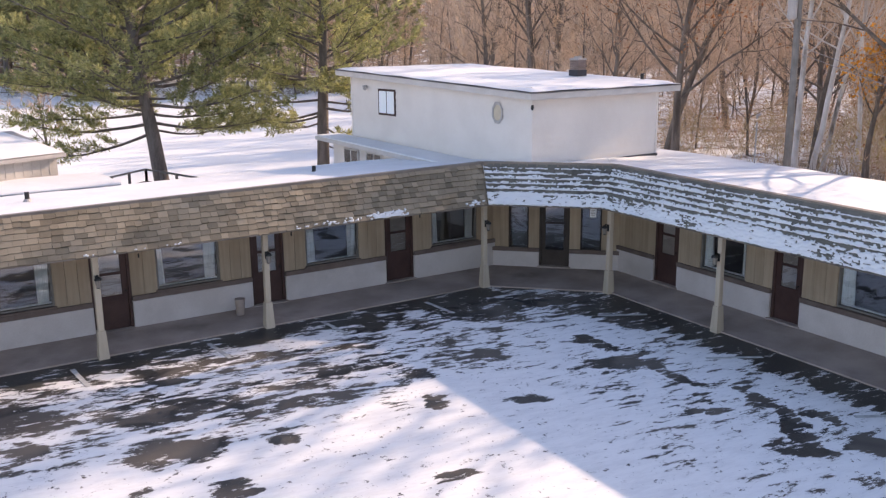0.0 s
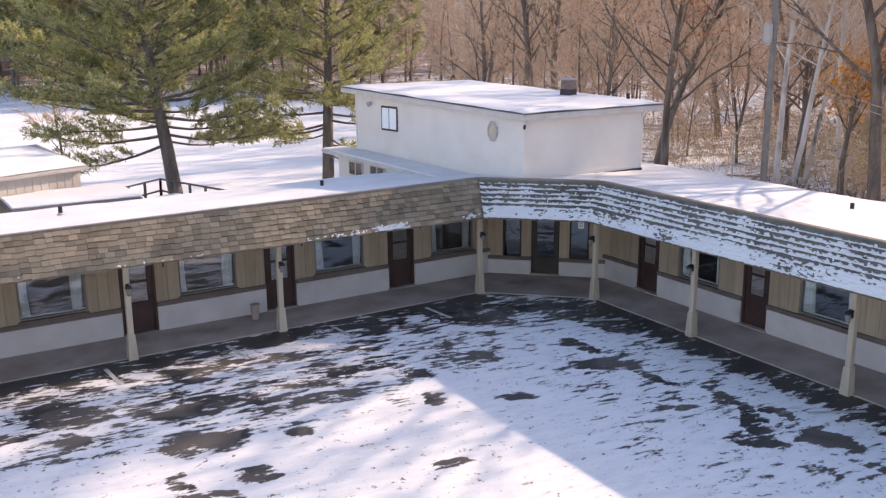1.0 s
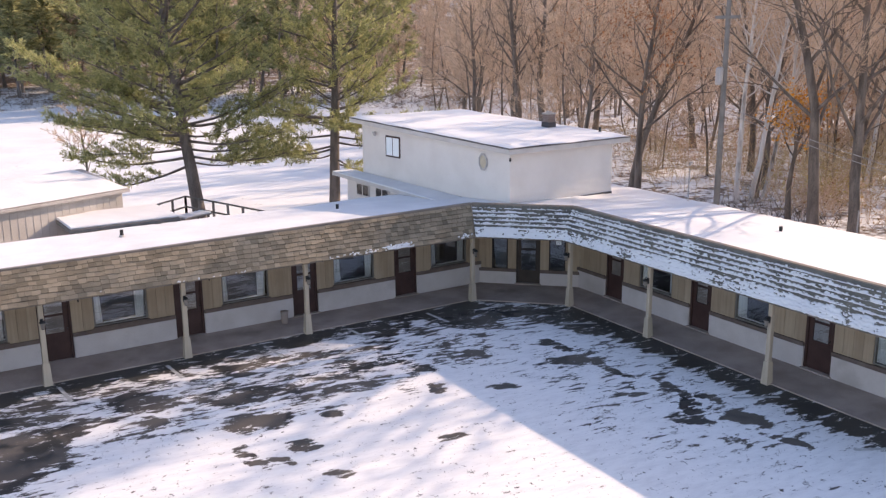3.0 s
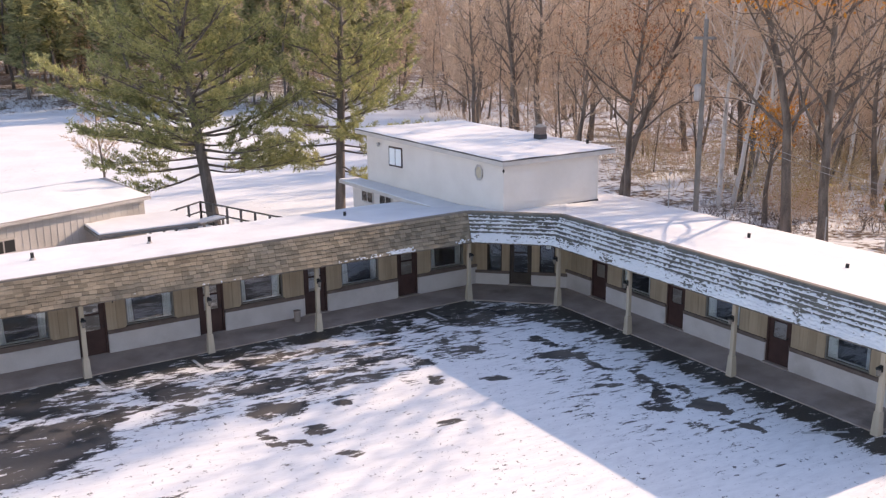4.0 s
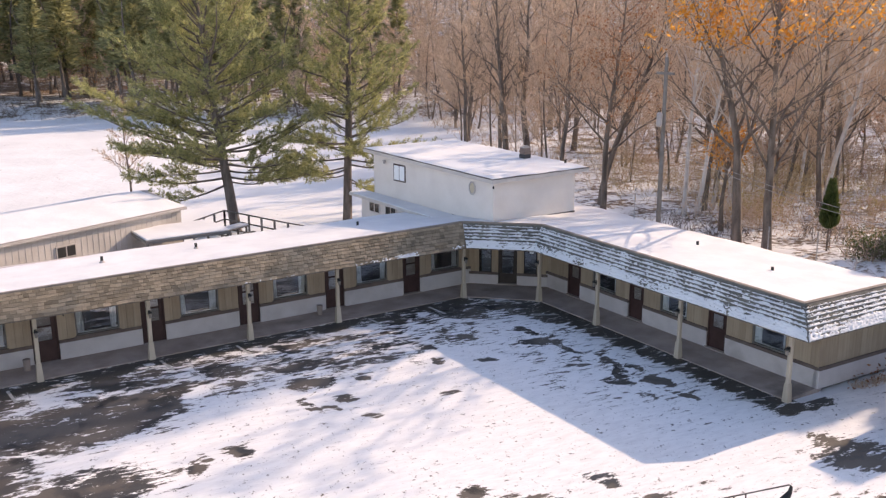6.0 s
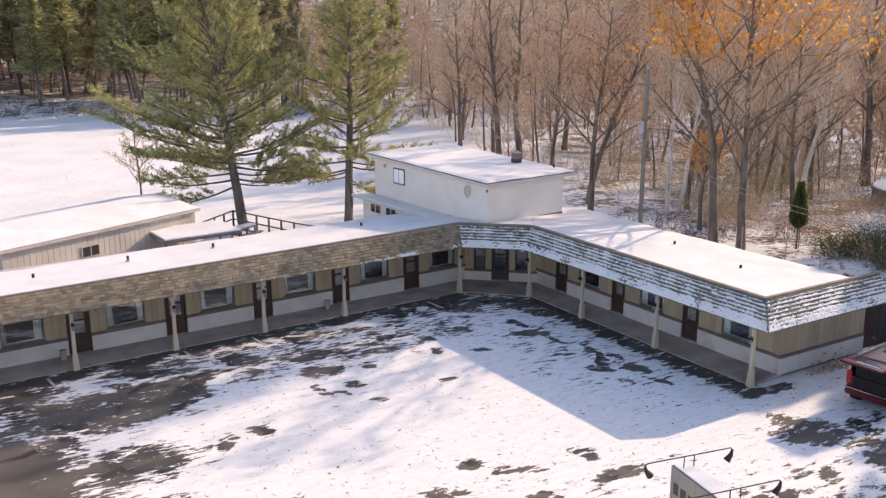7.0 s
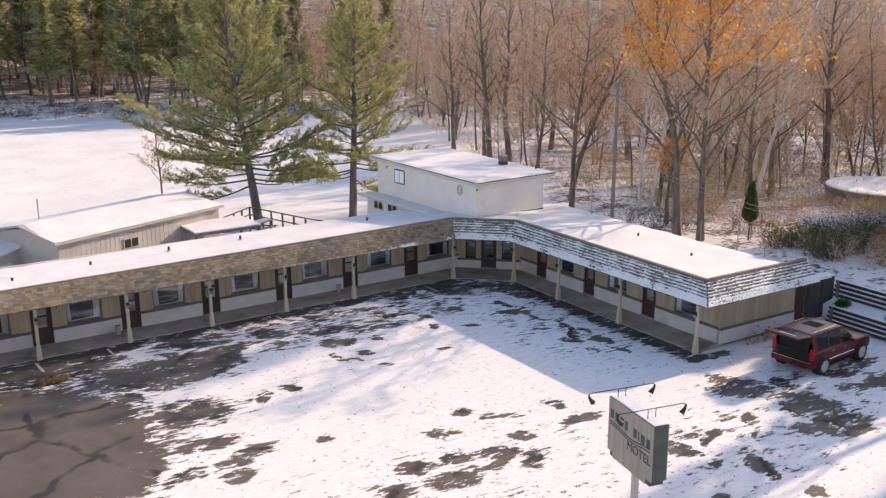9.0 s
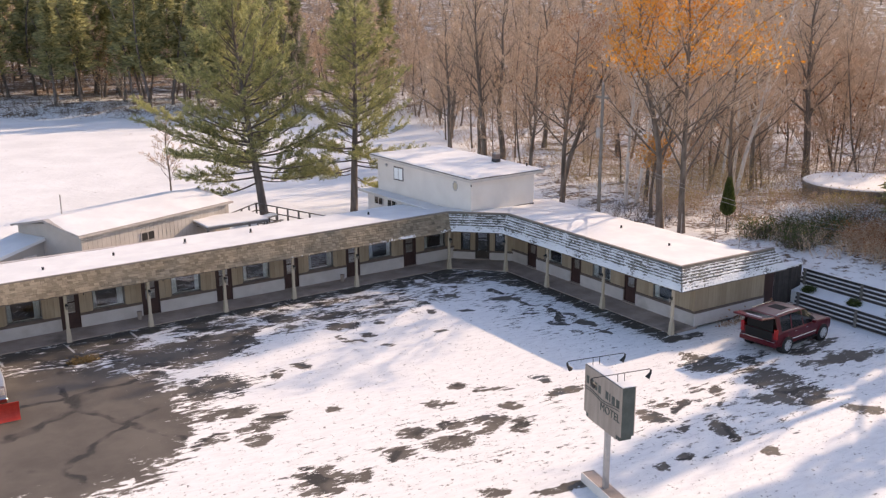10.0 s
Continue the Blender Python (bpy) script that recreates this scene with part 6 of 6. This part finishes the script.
def terrace(x, y0, y1, zb, n, label):
    t = thing("terrace_wall", pose(0, 0, 0), label, "retaining wall", "terrace walls")
    for i in range(n):
        z = zb + i * 0.20
        part("timber", MB().box(x + 0.05 * i, x + 0.05 * i + 0.14, y0, y1, z, z + 0.145, 0.012), DARK_WOOD, t)
        part("snow_strip", MB().box(x + 0.05 * i - 0.02, x + 0.05 * i + 0.13, y0 + 0.02, y1 - 0.02, z + 0.147, z + 0.192, 0.02), SNOW, t)
    k = 0
    y = y1 - 0.3
    while y > y0:
        part("stake", MB().box(x - 0.10, x - 0.005, y - 0.06, y + 0.06, zb - 0.1, zb + 0.2 * n - 0.02, 0.01), GREY_WOOD, t)
        y -= 3.3
    return t


terrace(23.2, -14, 5.6, 0.0, 4, "stepped dark timber retaining wall with snow on each timber")
terrace(24.3, -14, 6.2, 0.95, 4, "upper dark timber retaining wall with snow on each timber")
mb = MB().prism([(23.45, -14), (24.3, -14), (24.3, 6.0), (23.45, 6.0)], 0.1, [0.72, 0.95, 0.95, 0.72])
tagged(part("terrace_bed", mb, SNOW), "snow-covered planting bed between timber walls", "bed", kind="structure")
mb = MB().prism([(24.55, -14), (30.0, -14), (30.0, 6.2), (24.55, 6.2)], 0.1, [1.68, 1.9, 1.9, 1.68])
tagged(part("upper_bank", mb, FIELD), "snowy bank above the timber walls", "bank", kind="structure")


def small_shrub(x, y, z, r, seed):
    rng = np.random.RandomState(seed)
    n = 900
    d = rng.normal(0, 1, (n, 3)); d[:, 2] = np.abs(d[:, 2]); d /= np.linalg.norm(d, axis=1)[:, None]
    c = d * r * rng.uniform(0.3, 1, (n, 1))
    s = np.cross(d, rng.normal(0, 1, (n, 3))); s /= np.linalg.norm(s, axis=1)[:, None]
    v = np.stack((c - s * 0.025, c + s * 0.025, c + (d + rng.normal(0, 0.5, (n, 3))) * 0.09), 1).reshape(-1, 3)
    t = thing("evergreen_shrub", pose(x, y, z), "small dark evergreen shrub growing between the timbers", "shrub", "terrace shrubs")
    part("foliage", arrays("foliage", v, np.arange(len(v)).reshape(-1, 3), CEDAR), None, t)


for i, (x, y, z, r) in enumerate(((23.8, 5.2, 0.75, 0.36), (23.8, 2.6, 0.78, 0.32), (23.8, 0.6, 0.78, 0.22), (24.5, 7.3, 0.9, 0.34))):
    small_shrub(x, y, z, r, 60 + i)
# weeds along the end wall
weeds = brush("dry_weeds", [(18.0 + i * 0.5, 5.25 - 0.02 * i, 0.3) for i in range(8)], 0.35, 40, TWIG, "dry reddish weeds along the end wall", RUST, 260, 12)
# round concrete tank in the woods
TANK_WALL = mottled("stained_tank_concrete", (0.17, 0.145, 0.125), (0.30, 0.265, 0.23), 0.9, 30, 0.9, 0.3, stretch=(1, 1, 0.3), dirt=(0.10, 0.09, 0.08))
tk = thing("water_tank", pose(47, 19.5, ground_z(47, 19.5) - 0.45), "round grey concrete tank with a snowy top in the woods", "tank")
part("wall", MB().tube([(0, 0, -0.5), (0, 0, 1.15)], [4.2, 4.2], 40), TANK_WALL, tk)
part("rim", MB().tube([(0, 0, 1.151), (0, 0, 1.32)], [4.32, 4.30], 40), TANK_WALL, tk, "projecting dark concrete rim")
part("snow_top", MB().tube([(0, 0, 1.321), (0, 0, 1.38), (0, 0, 1.42)], [4.2, 4.1, 3.6], 40), snow_material("thin_tank_snow", 0.07), tk, "thin worn snow with litter showing through")

# ---- roadside sign ----
SIGN_TURN = Matrix(((-0.15, 0.989, 0, 0), (-0.989, -0.15, 0, 0), (0, 0, 1, 0), (0, 0, 0, 1)))
F_SIGN = Matrix.Translation((2.75, -3.42, 0.504)) @ SIGN_TURN @ Matrix.Scale(0.965, 4)
SIGN_FACE = mottled("weathered_sign_board", (0.29, 0.245, 0.21), (0.37, 0.32, 0.275), 1.4, 30, 0.8, 0.1, stretch=(3, 3, 0.5), dirt=(0.22, 0.19, 0.165))
SIGN_GREEN = mottled("dark_green_sign_paint", (0.055, 0.068, 0.062), (0.085, 0.10, 0.092), 2, 30, 0.7)
sg = thing("roadside_sign", F_SIGN, "double-faced motel sign of weathered boards on a steel pole", "sign")
SWID, SD, Z0, Z1 = 2.2, 0.47, 2.02, 3.6
part("cabinet", MB().box(0.0, SWID, 0.02, SD - 0.02, Z0, Z1, 0.01).box(0.10, SWID - 0.10, 0.02, SD - 0.02, Z0 - 0.16, Z0 - 0.002, 0.01), SIGN_GREEN, sg, "dark green cabinet sides")
for i in range(8):
    a, b = SWID * i / 8, SWID * (i + 1) / 8
    zz = Z0 - (0.16 if 0 < i < 7 else 0.0)
    for y in (-0.004, SD - 0.018):
        part("face_board", MB().box(a + 0.003, b - 0.003, y, y + 0.022, zz, Z1 - 0.005, 0.003), SIGN_FACE, sg)
part("snow_cap", MB().box(0.02, SWID - 0.02, 0.02, SD - 0.02, Z1 + 0.001, Z1 + 0.03, 0.01), SNOW, sg)
txt = bpy.data.curves.new("motel_word", "FONT")
txt.body, txt.size, txt.extrude, txt.align_x = "MOTEL", 0.36, 0.006, "RIGHT"
word = new("word_motel", txt)
word.parent = sg
word.matrix_basis = pose(SWID - 0.06, -0.012, 2.46, 90, 0, 0)
txt.materials.append(SIGN_GREEN)
dg = bpy.context.evaluated_depsgraph_get()
word_mesh = bpy.data.meshes.new_from_object(word.evaluated_get(dg))
bpy.data.objects.remove(word)
part("word_motel", word_mesh, None, sg, "dark green raised letters reading MOTEL", m=pose(SWID - 0.06, -0.012, 2.46, 90, 0, 0))
for x0, x1, z in ((0.12, 0.28, 3.15), (0.36, 0.54, 3.13), (0.62, 0.78, 3.11), (0.85, 1.0, 3.09), (1.28, 1.44, 3.06), (1.5, 1.56, 3.05), (1.64, 1.82, 3.04), (1.9, 2.08, 3.03)):
    part("name_bar", MB().box(x0, x1, -0.012, -0.005, z - 0.13, z + 0.13, 0.004), SIGN_GREEN, sg, "plain dark bar in place of a name")
for k, off in enumerate((0.0, -0.075)):
    pts = [(0.08 + i * 0.1, -0.012, 2.86 + off + 0.05 * math.sin(i * 0.36 + 0.8)) for i in range(21)]
    part("wave_line", MB().tube(pts, 0.013, 5), SIGN_GREEN, sg)
part("pole", MB().box(1.02, 1.18, 0.16, 0.32, -0.52, Z0 - 0.165, 0.01), FRAME_METAL, sg, "grey square steel pole")
for x in (0.25, 1.72):
    arm = part("lamp_arm", MB().tube([(x, -0.8, Z1 + 0.24), (x, -0.75, Z1 + 0.28), (x, 1.24, Z1 + 0.28), (x, 1.29, Z1 + 0.24)], 0.013, 6), BLACK, sg, "thin black lamp arm")
    for y in (0.12, 0.36):
        part("upright", MB().tube([(x, y, Z1), (x, y, Z1 + 0.27)], 0.012, 6), BLACK, arm)
    for y, s in ((-0.8, 1), (1.29, -1)):
        part("floodlight", MB().tube([(x, y, Z1 + 0.24), (x, y + 0.02 * s, Z1 + 0.14), (x, y + 0.13 * s, Z1 + 0.0)], [0.025, 0.04, 0.08], 10), BLACK, arm, "black flared floodlight")
F_PLANTER = Matrix.Translation((2.75, -3.42, 0)) @ SIGN_TURN
pl = thing("sign_planter", F_PLANTER, "low white-sided planter box round the sign pole with grey soil", "planter")
part("front_panel", MB().box(-0.04, 2.4, 0.0, 0.04, 0, 0.31, 0.006), SIDING, pl, "white panel")
part("back_panel", MB().box(-0.04, 2.4, 0.45, 0.49, 0, 0.31, 0.006), SIDING, pl)
for x in (-0.04, 2.36):
    part("end_panel", MB().box(x, x + 0.04, 0.043, 0.447, 0, 0.305, 0.006), GREY_WOOD, pl)
part("soil", MB().box(0.003, 0.98, 0.043, 0.447, 0, 0.295).box(1.143, 2.357, 0.043, 0.447, 0, 0.295).box(0.98, 1.143, 0.043, 0.15, 0, 0.295).box(0.98, 1.143, 0.313, 0.447, 0, 0.295), CONCRETE, pl, "grey soil with old snow")

# ---- vehicles ----
RED = Mat("dark_red_car_paint", 0.3, 0.0, 0.25)
RED.colour(RED.mix(RED.ramp(RED.noise(RED.pos(), 3, 4), 0.4, 0.7), (0.080, 0.004, 0.009), (0.105, 0.006, 0.012)))
RED.b.inputs["Coat Weight"].default_value = 0.1
RED = RED.m
RUBBER = plain("tyre_rubber", (0.022, 0.022, 0.022), 0.85)
CHROME = plain("bright_chrome", (0.62, 0.62, 0.63), 0.18, 1.0)
ALLOY = plain("silver_alloy", (0.62, 0.62, 0.63), 0.35, 0.35)
TAIL = plain("red_tail_lens", (0.35, 0.01, 0.01), 0.2, 0, 0.6)
CARGO = plain("dark_cargo_trim", (0.015, 0.013, 0.013), 0.9)


def wheel(parent, x, y, r, side):
    c = [0.55, 0.85, 0.97, 1.0, 1.0, 0.97, 0.85, 0.55]
    ys = [-0.10, -0.125, -0.11, -0.07, 0.07, 0.11, 0.125, 0.10]
    n, vs, fs = 24, [], []
    for k in range(8):
        vs += [(r * c[k] * math.cos(6.2832 * i / n), ys[k], r * c[k] * math.sin(6.2832 * i / n)) for i in range(n)]
    for k in range(7):
        fs += [(k * n + i, k * n + (i + 1) % n, k * n + n + (i + 1) % n, k * n + n + i) for i in range(n)]
    w = part("wheel", MB().tube([(0, -0.09, 0), (0, 0.09, 0)], 0.55 * r, 16), CARGO, parent, m=pose(x, y, r))
    part("tyre", MB().add(vs, fs), RUBBER, w, "black rubber tyre", True)
    rim = MB().tube([(0, side * 0.085, 0), (0, side * 0.10, 0)], 0.14 * r, 10)
    for i in range(7):
        a = 6.2832 * i / 7
        rim.box(0.1 * r, 0.64 * r, side * 0.085, side * 0.105, -0.055, 0.055, m=Matrix.Rotation(a, 4, "Y"))
    for i in range(24):
        rim.box(0.60 * r, 0.67 * r, side * 0.08, side * 0.115, -0.05, 0.05, m=Matrix.Rotation(6.2832 * i / 24, 4, "Y"))
    part("rim", rim, ALLOY, w, "bright alloy rim")
    return w


def loft(stations):
    """A body skin through rings: each station is x and half a ring of (y, z) from the bottom to the top."""
    vs, fs = [], []
    n = len(stations[0][1]) * 2
    for x, half in stations:
        vs += [(x, -y, z) for y, z in half] + [(x, y, z) for y, z in reversed(half)]
    for i in range(len(stations) - 1):
        fs += [(i * n + k, i * n + (k + 1) % n, i * n + n + (k + 1) % n, i * n + n + k) for k in range(n)]
    fs += [tuple(range(n)), tuple(range((len(stations) - 1) * n, len(stations) * n))[::-1]]
    return MB().add(vs, fs)


car = thing("red_suv", pose(17.45, 2.16, 0.0, 0, 0, 7.3) @ Matrix.Diagonal((0.93, 0.95, 0.90, 1)), "dark red large SUV parked with its tailgate open on patchy snow", "car")


def sec(w, zl, zb):
    return [(w * 0.90, zl), (w * 0.99, zl + 0.12), (w, (zl + zb) / 2), (w * 0.985, zb - 0.06), (w * 0.95, zb)]


low = [(-0.80, sec(0.94, 0.42, 1.10)), (-0.70, sec(0.985, 0.36, 1.12)), (0.0, sec(1.0, 0.34, 1.14)), (1.5, sec(1.0, 0.34, 1.14)), (2.3, sec(1.0, 0.34, 1.13)), (2.6, sec(0.99, 0.34, 1.12)), (3.4, sec(0.97, 0.36, 1.06)), (3.75, sec(0.92, 0.40, 0.98)), (3.88, sec(0.84, 0.46, 0.88))]
part("body", loft(low), RED, car, "dark red lower body")
roofm = [(-0.73, [(0.74, 1.80), (0.72, 1.83), (0.66, 1.86), (0.4, 1.875)]), (-0.6, [(0.76, 1.84), (0.74, 1.875), (0.67, 1.90), (0.4, 1.915)]), (0.6, [(0.77, 1.86), (0.75, 1.895), (0.68, 1.92), (0.4, 1.935)]), (1.5, [(0.75, 1.82), (0.73, 1.855), (0.66, 1.88), (0.4, 1.895)]), (1.8, [(0.72, 1.76), (0.70, 1.78), (0.63, 1.80), (0.4, 1.81)])]
part("roof", loft(roofm), RED, car, "dark red roof with thin snow")
for s in (-1, 1):
    gl = [(-0.71, s * 0.945, 1.10), (2.45, s * 0.945, 1.12), (1.78, s * 0.735, 1.77), (0.6, s * 0.765, 1.865), (-0.71, s * 0.745, 1.81)]
    gi = [(x, y - s * 0.02, z) for x, y, z in gl]
    part("side_glass", MB().add(gl + gi, [(0, 1, 2, 3, 4), (9, 8, 7, 6, 5)] + [(i, (i + 1) % 5, 5 + (i + 1) % 5, 5 + i) for i in range(5)]), CAR_GLASS, car, "dark tinted side glass")
    for xa, xb, wd in ((-0.71, -0.71, 0.30), (0.35, 0.42, 0.07), (1.30, 1.26, 0.07)):
        a0, b0 = (xa, s * 0.95, 1.10), (xb, s * 0.757, 1.86 if xa > 0 else 1.82)
        vs = [a0, (xa + wd, s * 0.95, 1.10), (xb + wd, s * 0.757 if xa > 0 else s * 0.753, b0[2]), b0]
        part("pillar", MB().add(vs + [(x, y - s * 0.03, z) for x, y, z in vs], [(0, 1, 2, 3), (7, 6, 5, 4)] + [(i, (i + 1) % 4, 4 + (i + 1) % 4, 4 + i) for i in range(4)]), RED, car)
    part("roof_rail", MB().tube([(-0.55, s * 0.68, 1.90), (-0.45, s * 0.68, 1.955), (1.2, s * 0.68, 1.955), (1.3, s * 0.68, 1.91)], 0.022, 6), CHROME, car, "bright roof rail")
    part("side_trim", MB().box(0.35, 2.35, s * 0.995, s * 1.012, 0.62, 0.67, 0.005), CHROME, car, "bright side moulding")
    for x in (0.55, 1.5):
        part("door_handle", MB().box(x, x + 0.16, s * 0.985, s * 1.02, 0.98, 1.01, 0.006), CHROME, car)
    part("mirror", MB().box(1.95, 2.1, s * 0.98, s * 1.18, 1.12, 1.30, 0.03), RED, car)
    part("tail_light", MB().box(-0.815, -0.71, s * 0.78, s * 0.975, 0.80, 1.30, 0.02), TAIL, car, "red tail light")
    part("running_board", MB().box(0.45, 2.5, s * 0.9, s * 1.04, 0.33, 0.38, 0.01), CARGO, car)
    part("headlight", MB().box(3.62, 3.87, s * 0.62, s * 0.86, 0.78, 0.96, 0.03), LAMP_GLASS, car, "clear headlight")
    for x in (0.0, 2.95):
        wheel(car, x, s * 0.955, 0.40, s)
        arch = [(x + 0.46 * math.cos(a), s * 1.004, 0.40 + 0.46 * math.sin(a)) for a in [math.pi * i / 12 for i in range(13)]]
        part("wheel_arch", MB().tube(arch, 0.03, 5), RED, car)
        part("wheel_well", MB().tube([(x, s * 0.72, 0.40), (x, s * 1.003, 0.40)], 0.455, 20), CARGO, car)
ws = [(2.48, -0.86, 1.12), (2.48, 0.86, 1.12), (1.80, 0.66, 1.78), (1.80, -0.66, 1.78)]
part("windscreen", MB().add(ws + [(x - 0.03, y, z - 0.02) for x, y, z in ws], [(0, 1, 2, 3), (7, 6, 5, 4)] + [(i, (i + 1) % 4, 4 + (i + 1) % 4, 4 + i) for i in range(4)]), CAR_GLASS, car, "dark windscreen")
part("cargo_bay", MB().box(-0.808, -0.801, -0.70, 0.70, 0.72, 1.12).box(-0.735, -0.72, -0.68, 0.68, 1.121, 1.80), CARGO, car, "dark open cargo bay")
part("rear_bumper", MB().box(-0.94, -0.78, -0.93, 0.93, 0.42, 0.68, 0.04), RED, car)
part("bumper_strip", MB().box(-0.95, -0.80, -0.90, 0.90, 0.685, 0.71, 0.005), CHROME, car, "bright bumper strip")
tg = part("tailgate", MB().box(-1.12, 0.0, -0.76, 0.76, -0.05, 0.03, 0.03), RED, car, "raised dark red tailgate", m=pose(-0.71, 0, 1.86, 0, 6, 0))
part("rear_glass", MB().box(-0.62, -0.08, -0.66, 0.66, 0.031, 0.036, 0.0), CAR_GLASS, tg, "dark rear glass")
part("snow_patch", MB().box(-0.80, -0.70, -0.5, 0.3, 0.031, 0.042, 0.005), SNOW, tg)
part("sunroof", MB().box(0.3, 0.95, -0.36, 0.36, 1.93, 1.942, 0.004), CARGO, car, "dark glass sunroof")

# pickup with a red plough at the edge of the lot
SILVER = plain("silver_truck_paint", (0.45, 0.46, 0.48), 0.3, 0.5, 0.6)
PLOUGH = mottled("red_plough_steel", (0.42, 0.03, 0.02), (0.55, 0.06, 0.04), 2, 20, 0.5)
tr = thing("plough_truck", pose(-13.5, 12.35, 0, 0, 0, -88), "silver pickup truck with a red snow plough", "truck")
tl = [(-4.0, sec(0.95, 0.5, 1.2)), (-1.9, sec(1.0, 0.45, 1.22)), (0.0, sec(1.0, 0.45, 1.25)), (0.6, sec(0.98, 0.45, 1.22)), (0.92, sec(0.93, 0.5, 1.12))]
part("body", loft(tl), SILVER, tr)
part("cab", loft([(-2.3, [(0.86, 1.2), (0.78, 1.7), (0.62, 1.86)]), (-0.9, [(0.86, 1.22), (0.78, 1.75), (0.62, 1.9)]), (-0.2, [(0.88, 1.22), (0.86, 1.26), (0.8, 1.28)])]), CAR_GLASS, tr, "dark cab glass")
part("cab_roof", MB().box(-2.25, -0.85, -0.66, 0.66, 1.87, 1.93, 0.03), SILVER, tr)
part("grille", MB().box(0.90, 0.97, -0.6, 0.6, 0.72, 1.05, 0.02), BLACK, tr, "black grille")
for z in (0.78, 0.87, 0.96):
    part("grille_bar", MB().box(0.971, 0.985, -0.58, 0.58, z, z + 0.035, 0.004), CHROME, tr, "bright grille bar")
part("bumper", MB().box(0.93, 1.08, -0.95, 0.95, 0.48, 0.68, 0.03), CHROME, tr, "bright bumper")
for s in (-1, 1):
    part("headlight", MB().box(0.82, 0.965, s * 0.62, s * 0.88, 0.76, 1.02, 0.02), LAMP_GLASS, tr)
    part("plough_light", MB().tube([(1.15, s * 0.6, 1.2), (1.27, s * 0.6, 1.2)], [0.09, 0.11], 10), LAMP_GLASS, tr)
    for x in (0.1, -3.2):
        wheel(tr, x, s * 0.87, 0.38, s)
part("plough_mast", MB().box(1.09, 1.2, -0.65, 0.65, 0.3, 0.38).box(1.1, 1.18, -0.65, -0.57, 0.38, 1.2).box(1.1, 1.18, 0.57, 0.65, 0.38, 1.2).box(1.1, 1.18, -0.57, 0.57, 1.0, 1.08), BLACK, tr)
vs, fs = [], []
for i in range(9):
    a = radians(-50 + 100 * i / 8)
    x, z = 1.95 - 0.32 * math.cos(a) + 0.1, 0.38 + 0.36 * math.sin(a) / math.sin(radians(50)) + 0.02
    vs += [(x, -1.25, z), (x, 1.25, z), (x - 0.03, 1.25, z), (x - 0.03, -1.25, z)]
    if i:
        p, q = (i - 1) * 4, i * 4
        fs += [(p + k, p + (k + 1) % 4, q + (k + 1) % 4, q + k) for k in range(4)]
part("plough_blade", MB().add(vs, fs + [(0, 3, 2, 1), (32, 33, 34, 35)]), PLOUGH, tr, "curved red steel blade")
part("push_frame", MB().box(1.2, 1.72, -0.3, -0.22, 0.28, 0.36).box(1.2, 1.72, 0.22, 0.3, 0.28, 0.36), BLACK, tr)

# a small heap of wind-blown leaves on the asphalt
v, f = scatter_leaves([(-9.6 + 0.25 * i, 15.6 + 0.05 * i, 0.04) for i in range(4)], 0.07, 700, random.Random(4), 0.14)
v[:, 2] = np.abs(v[:, 2] - 0.03) * 0.7 + 0.005
tagged(new("leaf_heap", arrays("leaf_heap", v, f, DRY)), "small heap of dry brown leaves on the asphalt", "leaves", kind="stuff")

# wire fence up the bank behind the east wing
wf = thing("wire_fence", pose(0, 0, 0), "thin galvanised wire fence with pipe posts on the snowy bank", "fence")
line = [(24.0, 8.2), (25.2, 11.2), (26.2, 14.0), (26.0, 16.6)]
for x, y in line:
    part("fence_post", MB().tube([(x, y, ground_z(x, y) - 0.1), (x, y, ground_z(x, y) + 1.35)], 0.03, 6), FRAME_METAL, wf)
for k in (0.4, 0.85, 1.3):
    part("wire", MB().tube([(x, y, ground_z(x, y) + k) for x, y in line], 0.006, 4), FRAME_METAL, wf)
